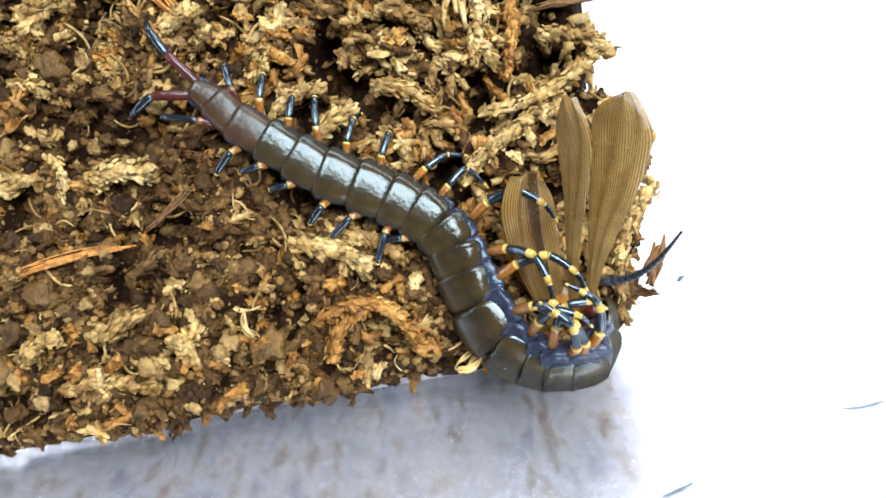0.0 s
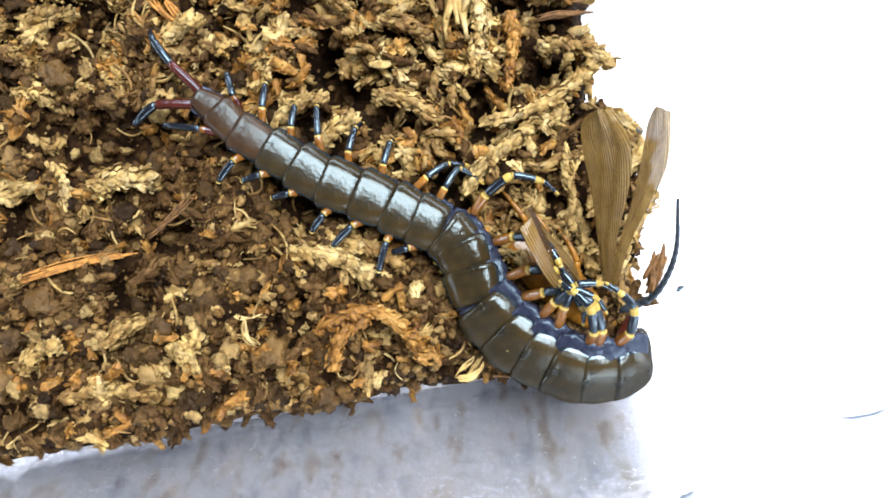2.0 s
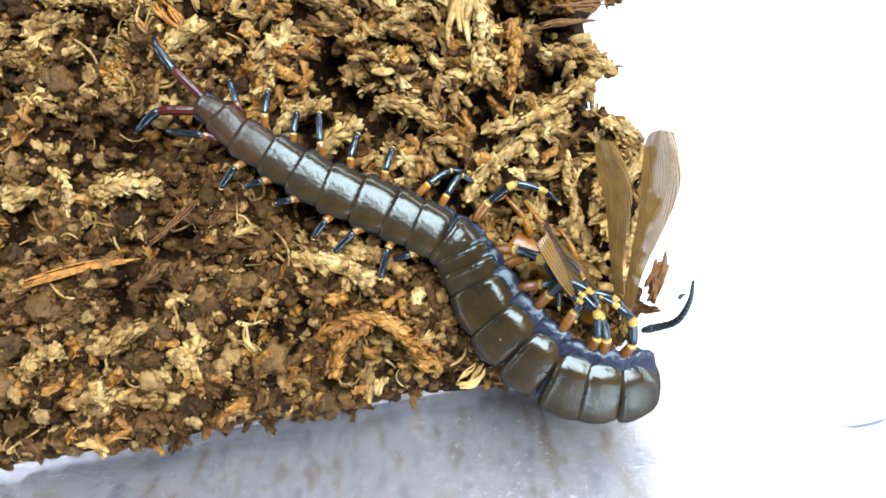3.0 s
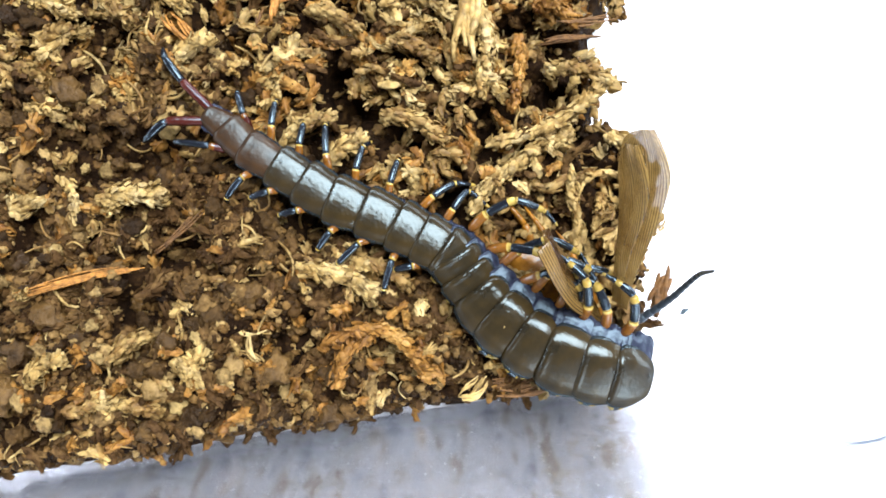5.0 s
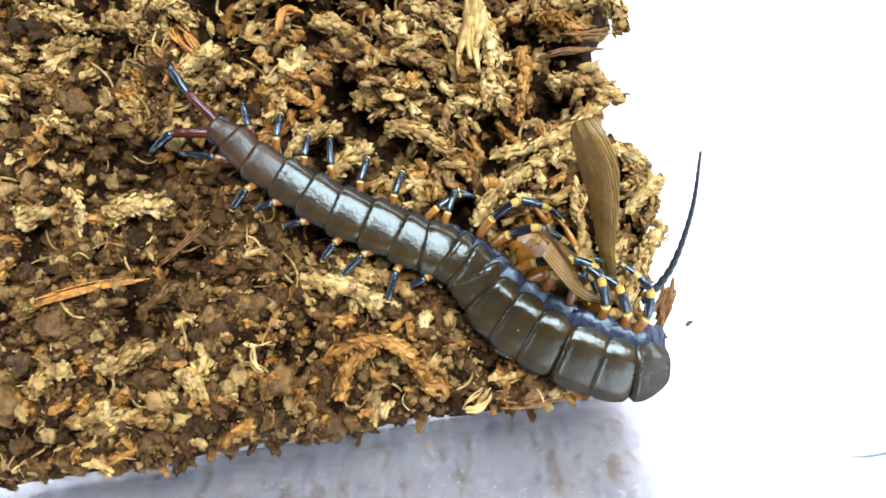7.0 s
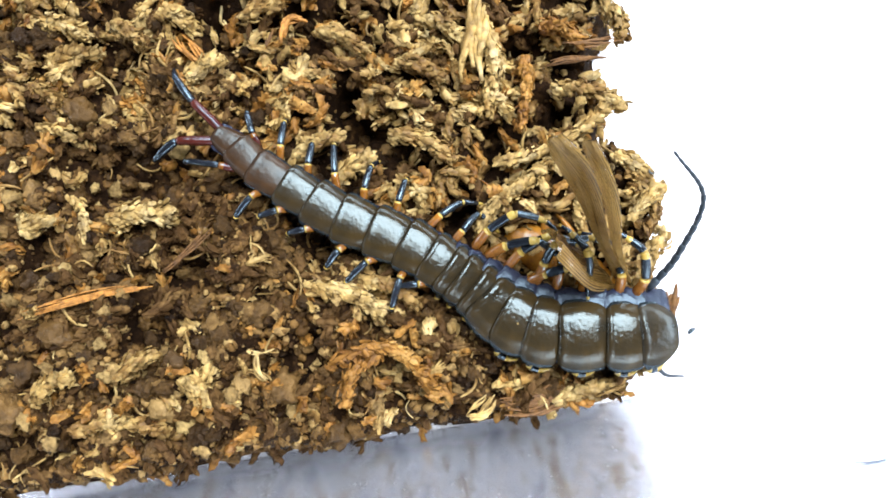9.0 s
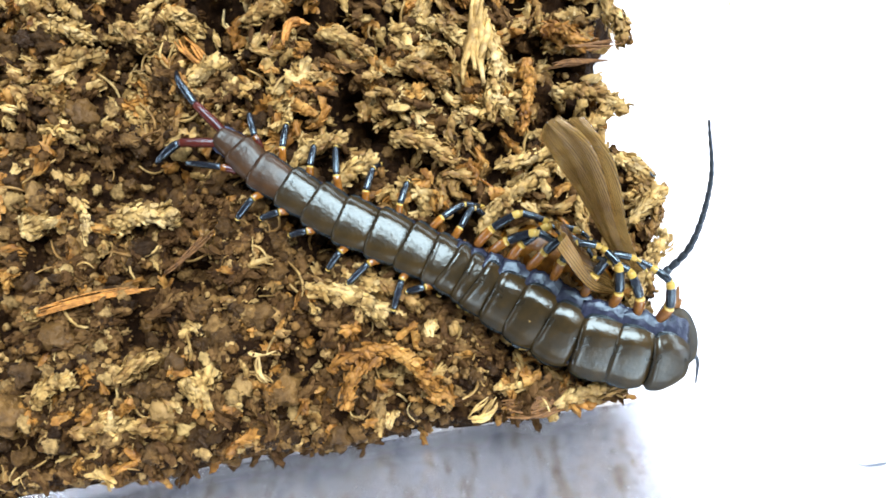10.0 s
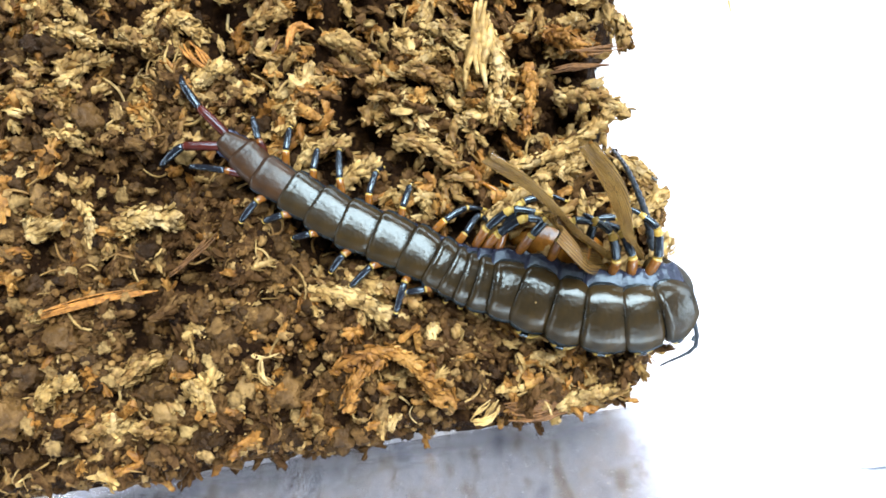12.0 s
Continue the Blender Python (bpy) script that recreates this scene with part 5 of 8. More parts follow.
    walk(movers["leg_9"], [
        (0, pose(0.00000, 0.00765, -0.00083, -10.7, 1.7, 9.0)),
        (0.5, pose(0.00000, 0.00765, -0.00083, -8.5, 1.5, 10.1)),
        (1, pose(0.00000, 0.00765, -0.00083, -7.7, 1.6, 11.7)),
        (1.5, pose(0.00000, 0.00765, -0.00083, -8.6, 2.0, 12.8)),
        (2, pose(0.00000, 0.00765, -0.00083, -9.8, 2.3, 12.9)),
        (2.5, pose(0.00000, 0.00765, -0.00083, -10.6, 2.2, 11.6)),
        (3, pose(0.00000, 0.00765, -0.00083, -10.6, 1.9, 10.1)),
        (5, pose(0.00000, 0.00765, -0.00083, -4.7, 0.2, 2.0)),
        (5.5, pose(0.00000, 0.00765, -0.00083, -7.1, 0.3, 2.5)),
        (6, pose(0.00000, 0.00765, -0.00083, -9.7, 0.7, 4.3)),
        (6.5, pose(0.00000, 0.00765, -0.00083, -10.3, 1.3, 6.9)),
        (7, pose(0.00000, 0.00765, -0.00083, -9.4, 1.6, 9.5)),
        (9, pose(0.00000, 0.00765, -0.00083, -5.3, 0.8, 8.9)),
        (9.5, pose(0.00000, 0.00765, -0.00083, -8.1, 0.9, 6.1)),
        (10, pose(0.00000, 0.00765, -0.00083, -10.8, 0.7, 3.7)),
        (10.5, pose(0.00000, 0.00765, -0.00083, -10.7, 0.4, 2.2)),
        (11, pose(0.00000, 0.00765, -0.00083, -8.4, 0.3, 2.1)),
        (11.5, pose(0.00000, 0.00765, -0.00083, -6.0, 0.4, 3.5)),
        (12, pose(0.00000, 0.00765, -0.00083, -4.0, 0.4, 5.8)),
    ])
    walk(movers["segment_10"], [
        (0, pose(0.00423, -0.00270, 0.00875, 14.5, 2.4, -71.6)),
        (0.5, pose(0.00307, -0.00175, 0.00875, 14.5, -1.5, -74.1)),
        (1, pose(0.00307, -0.00075, 0.00875, 14.1, -1.5, -74.1)),
        (1.5, pose(0.00254, -0.00059, 0.00875, 12.8, -1.5, -66.8)),
        (2, pose(0.00575, 0.00051, 0.00875, 9.2, 0.5, -63.4)),
        (2.5, pose(0.00675, 0.00151, 0.00875, 5.9, 11.8, -63.4)),
        (3, pose(0.00575, 0.00051, 0.00875, 5.9, 11.8, -63.4)),
        (5, pose(0.00363, 0.00255, 0.00875, 3.1, 16.2, -56.3)),
        (5.5, pose(0.00375, 0.00251, 0.00875, 3.5, 11.8, -63.4)),
        (6, pose(0.00375, 0.00351, 0.00875, 4.4, 11.8, -63.4)),
        (6.5, pose(0.00330, 0.00470, 0.00875, 4.0, 13.0, -45.0)),
        (7, pose(0.00545, 0.00437, 0.00875, 5.3, 16.2, -33.7)),
        (9, pose(0.00345, 0.00337, 0.00875, 1.3, 16.2, -33.7)),
        (9.5, pose(0.00345, 0.00437, 0.00875, 2.2, 16.2, -33.7)),
        (10, pose(0.00449, 0.00425, 0.00875, 5.7, 11.8, -26.6)),
        (10.5, pose(0.00345, 0.00537, 0.00875, 6.6, 16.2, -33.7)),
        (11, pose(0.00345, 0.00537, 0.00875, 6.2, 16.2, -33.7)),
        (11.5, pose(0.00449, 0.00525, 0.00875, 6.2, 11.8, -26.6)),
        (12, pose(0.00358, 0.00514, 0.00875, 3.1, 16.5, -18.4)),
    ])
    walk(movers["leg_10"], [
        (0, pose(0.00000, 0.00765, -0.00083, -3.4, -0.1, -0.9)),
        (0.5, pose(0.00000, 0.00765, -0.00083, -5.5, -0.0, -0.0)),
        (1, pose(0.00000, 0.00765, -0.00083, -7.5, -0.1, -0.4)),
        (1.5, pose(0.00000, 0.00765, -0.00083, -7.6, -0.3, -2.2)),
        (2, pose(0.00000, 0.00765, -0.00083, -3.9, -0.4, -5.4)),
        (2.5, pose(0.00000, 0.00765, -0.00083, 0.9, 0.1, -9.2)),
        (3, pose(0.00000, 0.00765, -0.00083, 3.0, 0.6, -11.8)),
        (5, pose(0.00000, 0.00765, -0.00083, -0.1, -0.0, -10.7)),
        (5.5, pose(0.00000, 0.00765, -0.00083, -0.3, -0.0, -8.0)),
        (6, pose(0.00000, 0.00765, -0.00083, 1.1, 0.1, -5.6)),
        (6.5, pose(0.00000, 0.00765, -0.00083, 3.8, 0.3, -4.2)),
        (7, pose(0.00000, 0.00765, -0.00083, 4.0, 0.3, -4.2)),
        (9, pose(0.00000, 0.00765, -0.00083, 1.0, 0.2, -12.9)),
        (9.5, pose(0.00000, 0.00765, -0.00083, 1.7, 0.4, -14.0)),
        (10, pose(0.00000, 0.00765, -0.00083, 1.6, 0.4, -13.5)),
        (10.5, pose(0.00000, 0.00765, -0.00083, 2.7, 0.6, -11.7)),
        (11, pose(0.00000, 0.00765, -0.00083, 3.1, 0.5, -9.2)),
        (11.5, pose(0.00000, 0.00765, -0.00083, 1.2, 0.1, -6.5)),
        (12, pose(0.00000, 0.00765, -0.00083, 1.1, 0.1, -4.6)),
    ])
    walk(movers["segment_11"], [
        (0, pose(0.00654, -0.00910, 0.00900, 26.4, -1.5, -69.4)),
        (0.5, pose(0.00506, -0.00924, 0.00900, 26.4, -1.5, -76.0)),
        (1, pose(0.00495, -0.00827, 0.00900, 25.6, -1.5, -77.5)),
        (1.5, pose(0.00506, -0.00824, 0.00900, 23.2, -1.5, -76.0)),
        (2, pose(0.00806, -0.00624, 0.00900, 16.8, -1.5, -76.0)),
        (2.5, pose(0.00862, -0.00306, 0.00900, 10.8, 10.1, -68.2)),
        (3, pose(0.00757, -0.00314, 0.00900, 10.8, 14.3, -63.4)),
        (5, pose(0.00662, -0.00150, 0.00900, 5.6, 11.9, -53.1)),
        (5.5, pose(0.00557, -0.00114, 0.00900, 6.4, 14.3, -63.4)),
        (6, pose(0.00562, -0.00106, 0.00900, 8.0, 10.1, -68.2)),
        (6.5, pose(0.00557, 0.00086, 0.00900, 7.2, 14.3, -63.4)),
        (7, pose(0.00757, 0.00086, 0.00900, 9.6, 14.3, -63.4)),
        (9, pose(0.00750, 0.00038, 0.00900, 2.4, 11.9, -36.9)),
        (9.5, pose(0.00714, 0.00243, 0.00900, 4.0, 14.3, -26.6)),
        (10, pose(0.00756, 0.00229, 0.00900, 10.4, 16.5, -33.7)),
        (10.5, pose(0.00714, 0.00343, 0.00900, 12.0, 14.3, -26.6)),
        (11, pose(0.00714, 0.00343, 0.00900, 11.2, 14.3, -26.6)),
        (11.5, pose(0.00814, 0.00343, 0.00900, 11.2, 14.3, -26.6)),
        (12, pose(0.00723, 0.00419, 0.00900, 5.6, 15.8, -14.0)),
    ])
    walk(movers["leg_11"], [
        (0, pose(0.00000, 0.00804, -0.00088, -29.4, 11.7, 19.8)),
        (0.5, pose(0.00000, 0.00804, -0.00088, -29.9, 10.6, 17.7)),
        (1, pose(0.00000, 0.00804, -0.00088, -28.1, 8.2, 15.0)),
        (1.5, pose(0.00000, 0.00804, -0.00088, -24.3, 5.5, 12.0)),
        (2, pose(0.00000, 0.00804, -0.00088, -18.4, 3.1, 9.1)),
        (2.5, pose(0.00000, 0.00804, -0.00088, -14.6, 1.8, 6.9)),
        (3, pose(0.00000, 0.00804, -0.00088, -16.7, 2.1, 6.9)),
        (5, pose(0.00000, 0.00804, -0.00088, -12.2, 3.5, 15.7)),
        (5.5, pose(0.00000, 0.00804, -0.00088, -10.7, 3.3, 16.7)),
        (6, pose(0.00000, 0.00804, -0.00088, -11.7, 3.4, 16.1)),
        (6.5, pose(0.00000, 0.00804, -0.00088, -12.8, 3.3, 14.2)),
        (7, pose(0.00000, 0.00804, -0.00088, -17.1, 3.6, 11.4)),
        (9, pose(0.00000, 0.00804, -0.00088, -8.8, 1.2, 7.9)),
        (9.5, pose(0.00000, 0.00804, -0.00088, -8.9, 1.6, 10.0)),
        (10, pose(0.00000, 0.00804, -0.00088, -14.4, 3.2, 12.4)),
        (10.5, pose(0.00000, 0.00804, -0.00088, -17.7, 4.8, 14.5)),
        (11, pose(0.00000, 0.00804, -0.00088, -19.1, 5.6, 15.8)),
        (11.5, pose(0.00000, 0.00804, -0.00088, -19.5, 5.8, 15.9)),
        (12, pose(0.00000, 0.00804, -0.00088, -14.1, 3.9, 15.0)),
    ])
    walk(movers["segment_12"], [
        (0, pose(0.01069, -0.01785, 0.00950, 38.3, -1.5, -60.9)),
        (0.5, pose(0.00933, -0.01744, 0.00950, 38.3, -1.3, -53.1)),
        (1, pose(0.00894, -0.01770, 0.00950, 37.1, 0.0, -58.0)),
        (1.5, pose(0.00825, -0.01707, 0.00950, 33.6, -0.9, -66.0)),
        (2, pose(0.01255, -0.01426, 0.00950, 24.4, 3.9, -50.2)),
        (2.5, pose(0.01194, -0.00870, 0.00950, 15.7, 0.0, -58.0)),
        (3, pose(0.01048, -0.00896, 0.00950, 15.7, 1.2, -63.4)),
        (5, pose(0.01046, -0.00633, 0.00950, 8.1, 7.3, -51.3)),
        (5.5, pose(0.00955, -0.00626, 0.00950, 9.3, 3.9, -50.2)),
        (6, pose(0.00908, -0.00661, 0.00950, 11.6, 5.3, -56.3)),
        (6.5, pose(0.00955, -0.00426, 0.00950, 10.4, 3.9, -50.2)),
        (7, pose(0.01192, -0.00392, 0.00950, 13.9, 5.7, -45.0)),
        (9, pose(0.01064, -0.00264, 0.00950, 3.5, 10.5, -45.0)),
        (9.5, pose(0.01200, 0.00040, 0.00950, 5.8, 9.7, -21.8)),
        (10, pose(0.01296, -0.00048, 0.00950, 15.1, 6.5, -26.6)),
        (10.5, pose(0.01188, 0.00067, 0.00950, 17.4, 8.6, -31.0)),
        (11, pose(0.01326, 0.00125, 0.00950, 16.2, 7.4, -18.4)),
        (11.5, pose(0.01288, 0.00067, 0.00950, 16.2, 8.6, -31.0)),
        (12, pose(0.01259, 0.00323, 0.00950, 8.1, 8.0, -9.5)),
    ])
    walk(movers["leg_12"], [
        (0, pose(0.00000, 0.00867, -0.00095, -24.4, -2.7, -5.9)),
        (0.5, pose(0.00000, 0.00867, -0.00095, -22.0, -3.9, -9.6)),
        (1, pose(0.00000, 0.00867, -0.00095, -20.4, -4.8, -12.7)),
        (1.5, pose(0.00000, 0.00867, -0.00095, -19.1, -5.2, -14.7)),
        (2, pose(0.00000, 0.00867, -0.00095, -14.7, -4.2, -15.6)),
        (2.5, pose(0.00000, 0.00867, -0.00095, -10.1, -2.8, -15.1)),
        (3, pose(0.00000, 0.00867, -0.00095, -10.2, -2.3, -12.5)),
        (5, pose(0.00000, 0.00867, -0.00095, 0.2, 0.0, -9.1)),
        (5.5, pose(0.00000, 0.00867, -0.00095, -2.9, -0.6, -11.3)),
        (6, pose(0.00000, 0.00867, -0.00095, -6.7, -1.7, -13.9)),
        (6.5, pose(0.00000, 0.00867, -0.00095, -6.5, -1.9, -16.3)),
        (7, pose(0.00000, 0.00867, -0.00095, -7.7, -2.5, -17.7)),
        (9, pose(0.00000, 0.00867, -0.00095, 2.3, 0.5, -11.2)),
        (9.5, pose(0.00000, 0.00867, -0.00095, -1.8, -0.3, -9.0)),
        (10, pose(0.00000, 0.00867, -0.00095, -10.1, -1.4, -7.9)),
        (10.5, pose(0.00000, 0.00867, -0.00095, -11.3, -1.7, -8.3)),
        (11, pose(0.00000, 0.00867, -0.00095, -8.3, -1.5, -10.2)),
        (11.5, pose(0.00000, 0.00867, -0.00095, -5.9, -1.4, -12.8)),
        (12, pose(0.00000, 0.00867, -0.00095, 0.9, 0.2, -15.5)),
    ])
    walk(movers["segment_13"], [
        (0, pose(0.01690, -0.02460, 0.01020, 50.2, -2.0, -33.7)),
        (0.5, pose(0.01500, -0.02460, 0.01020, 50.2, -2.0, -50.2)),
        (1, pose(0.01393, -0.02466, 0.01020, 48.6, -2.0, -51.3)),
        (1.5, pose(0.01293, -0.02466, 0.01020, 44.1, -2.0, -51.3)),
        (2, pose(0.01731, -0.01931, 0.01020, 31.9, -2.0, -45.0)),
        (2.5, pose(0.01700, -0.01560, 0.01020, 20.5, -2.0, -50.2)),
        (3, pose(0.01505, -0.01556, 0.01020, 20.5, -2.0, -49.4)),
        (5, pose(0.01460, -0.01000, 0.01020, 10.6, -2.0, -39.8)),
        (5.5, pose(0.01431, -0.01131, 0.01020, 12.2, -2.0, -45.0)),
        (6, pose(0.01331, -0.01131, 0.01020, 15.2, -2.0, -45.0)),
        (6.5, pose(0.01460, -0.00900, 0.01020, 13.7, -2.0, -39.8)),
        (7, pose(0.01690, -0.00760, 0.01020, 18.2, -2.0, -33.7)),
        (9, pose(0.01519, -0.00510, 0.01020, 4.6, -2.0, -26.6)),
        (9.5, pose(0.01739, -0.00165, 0.01020, 7.6, -2.0, -20.6)),
        (10, pose(0.01807, -0.00332, 0.01020, 19.8, -2.0, -29.7)),
        (10.5, pose(0.01731, -0.00185, 0.01020, 22.8, -2.0, -23.2)),
        (11, pose(0.01831, -0.00085, 0.01020, 21.3, -2.0, -23.2)),
        (11.5, pose(0.01807, -0.00232, 0.01020, 21.3, -2.0, -29.7)),
        (12, pose(0.01839, 0.00135, 0.01020, 10.6, -2.0, -20.6)),
    ])
    walk(movers["leg_13"], [
        (0, pose(0.00000, 0.00937, -0.00102, -27.0, 2.9, 5.7)),
        (0.5, pose(0.00000, 0.00937, -0.00102, -29.2, 2.4, 4.3)),
        (1, pose(0.00000, 0.00937, -0.00102, -30.4, 2.5, 4.2)),
        (1.5, pose(0.00000, 0.00937, -0.00102, -27.9, 2.8, 5.2)),
        (2, pose(0.00000, 0.00937, -0.00102, -17.8, 2.3, 7.1)),
        (2.5, pose(0.00000, 0.00937, -0.00102, -6.9, 1.0, 8.5)),
        (3, pose(0.00000, 0.00937, -0.00102, -4.8, 0.8, 9.8)),
        (5, pose(0.00000, 0.00937, -0.00102, -2.8, 0.1, 3.0)),
        (5.5, pose(0.00000, 0.00937, -0.00102, -3.7, 0.1, 0.9)),
        (6, pose(0.00000, 0.00937, -0.00102, -4.0, 0.0, 0.0)),
        (6.5, pose(0.00000, 0.00937, -0.00102, -0.4, 0.0, 0.6)),
        (7, pose(0.00000, 0.00937, -0.00102, -2.7, 0.1, 2.5)),
        (9, pose(0.00000, 0.00937, -0.00102, 1.6, -0.3, 10.0)),
        (9.5, pose(0.00000, 0.00937, -0.00102, 0.8, -0.1, 9.0)),
        (10, pose(0.00000, 0.00937, -0.00102, -5.8, 0.7, 6.8)),
        (10.5, pose(0.00000, 0.00937, -0.00102, -6.3, 0.5, 4.1)),
        (11, pose(0.00000, 0.00937, -0.00102, -5.3, 0.2, 1.7)),
        (11.5, pose(0.00000, 0.00937, -0.00102, -7.1, 0.0, 0.2)),
        (12, pose(0.00000, 0.00937, -0.00102, -1.6, 0.0, 0.2)),
    ])
    walk(movers["segment_14"], [
        (0, pose(0.02330, -0.02743, 0.01070, 59.4, -2.0, -18.4)),
        (0.5, pose(0.02130, -0.02843, 0.01070, 59.4, -2.0, -18.4)),
        (1, pose(0.01905, -0.02803, 0.01070, 57.6, -2.0, -26.6)),
        (1.5, pose(0.01830, -0.02743, 0.01070, 52.2, -2.0, -18.4)),
        (2, pose(0.02305, -0.02303, 0.01070, 37.8, -2.0, -26.6)),
        (2.5, pose(0.02269, -0.02063, 0.01070, 24.3, -2.0, -35.5)),
        (3, pose(0.02144, -0.02195, 0.01070, 24.3, -2.0, -40.6)),
        (5, pose(0.02077, -0.01451, 0.01070, 12.6, -2.0, -33.7)),
        (5.5, pose(0.01993, -0.01525, 0.01070, 14.4, -2.0, -29.7)),
        (6, pose(0.01905, -0.01503, 0.01070, 18.0, -2.0, -26.6)),
        (6.5, pose(0.02077, -0.01351, 0.01070, 16.2, -2.0, -33.7)),
        (7, pose(0.02293, -0.01125, 0.01070, 21.6, -2.0, -29.7)),
        (9, pose(0.02136, -0.00724, 0.01070, 5.4, -2.0, -15.9)),
        (9.5, pose(0.02536, -0.00424, 0.01070, 9.0, -2.0, -15.9)),
        (10, pose(0.02493, -0.00725, 0.01070, 23.4, -2.0, -29.7)),
        (10.5, pose(0.02393, -0.00525, 0.01070, 27.0, -2.0, -29.7)),
        (11, pose(0.02516, -0.00378, 0.01070, 25.2, -2.0, -23.2)),
        (11.5, pose(0.02516, -0.00578, 0.01070, 25.2, -2.0, -23.2)),
        (12, pose(0.02636, -0.00124, 0.01070, 12.6, -2.0, -15.9)),
    ])
    walk(movers["leg_14"], [
        (0, pose(0.00000, 0.00968, -0.00106, -53.6, 10.5, 7.7)),
        (0.5, pose(0.00000, 0.00968, -0.00106, -53.4, 11.6, 8.5)),
        (1, pose(0.00000, 0.00968, -0.00106, -50.1, 12.2, 10.1)),
        (1.5, pose(0.00000, 0.00968, -0.00106, -43.4, 11.6, 12.0)),
        (2, pose(0.00000, 0.00968, -0.00106, -31.4, 8.6, 13.8)),
        (2.5, pose(0.00000, 0.00968, -0.00106, -22.2, 5.5, 13.2)),
        (3, pose(0.00000, 0.00968, -0.00106, -24.5, 5.2, 11.2)),
        (5, pose(0.00000, 0.00968, -0.00106, -15.8, 1.4, 4.9)),
        (5.5, pose(0.00000, 0.00968, -0.00106, -15.1, 1.6, 5.9)),
        (6, pose(0.00000, 0.00968, -0.00106, -17.5, 2.5, 8.0)),
        (6.5, pose(0.00000, 0.00968, -0.00106, -17.7, 3.4, 10.5)),
        (7, pose(0.00000, 0.00968, -0.00106, -23.9, 5.5, 12.3)),
        (9, pose(0.00000, 0.00968, -0.00106, -8.9, 1.7, 10.7)),
        (9.5, pose(0.00000, 0.00968, -0.00106, -10.6, 1.5, 8.0)),
        (10, pose(0.00000, 0.00968, -0.00106, -22.5, 2.3, 5.5)),
        (10.5, pose(0.00000, 0.00968, -0.00106, -27.5, 2.3, 4.5)),
        (11, pose(0.00000, 0.00968, -0.00106, -28.3, 2.6, 4.8)),
        (11.5, pose(0.00000, 0.00968, -0.00106, -28.6, 3.5, 6.4)),
        (12, pose(0.00000, 0.00968, -0.00106, -17.5, 3.0, 9.5)),
    ])
    walk(movers["segment_15"], [
        (0, pose(0.02918, -0.02800, 0.01150, 66.0, -2.0, 0.0)),
        (0.5, pose(0.02878, -0.02900, 0.01150, 66.0, -2.0, 0.0)),
        (1, pose(0.02678, -0.02900, 0.01150, 64.0, -2.0, 0.0)),
        (1.5, pose(0.02561, -0.02940, 0.01150, 58.0, -2.0, -14.0)),
        (2, pose(0.03031, -0.02628, 0.01150, 42.0, -2.0, -23.2)),
        (2.5, pose(0.03148, -0.02483, 0.01150, 27.0, -2.0, -18.4)),
        (3, pose(0.03031, -0.02728, 0.01150, 27.0, -2.0, -23.2)),
        (5, pose(0.02841, -0.01803, 0.01150, 14.0, -2.0, -20.6)),
        (5.5, pose(0.02856, -0.01859, 0.01150, 16.0, -2.0, -15.9)),
        (6, pose(0.02664, -0.01725, 0.01150, 20.0, -2.0, -12.5)),
        (6.5, pose(0.02874, -0.01564, 0.01150, 18.0, -2.0, -6.3)),
        (7, pose(0.03141, -0.01503, 0.01150, 24.0, -2.0, -20.6)),
        (9, pose(0.02978, -0.00800, 0.01150, 6.0, -2.0, 0.0)),
        (9.5, pose(0.03375, -0.00558, 0.01150, 10.0, -2.0, -5.7)),
        (10, pose(0.03361, -0.01040, 0.01150, 26.0, -2.0, -14.0)),
        (10.5, pose(0.03267, -0.00813, 0.01150, 30.0, -2.0, -11.3)),
        (11, pose(0.03354, -0.00666, 0.01150, 28.0, -2.0, -16.7)),
        (11.5, pose(0.03367, -0.00813, 0.01150, 28.0, -2.0, -11.3)),
        (12, pose(0.03474, -0.00264, 0.01150, 14.0, -2.0, -6.3)),
    ])
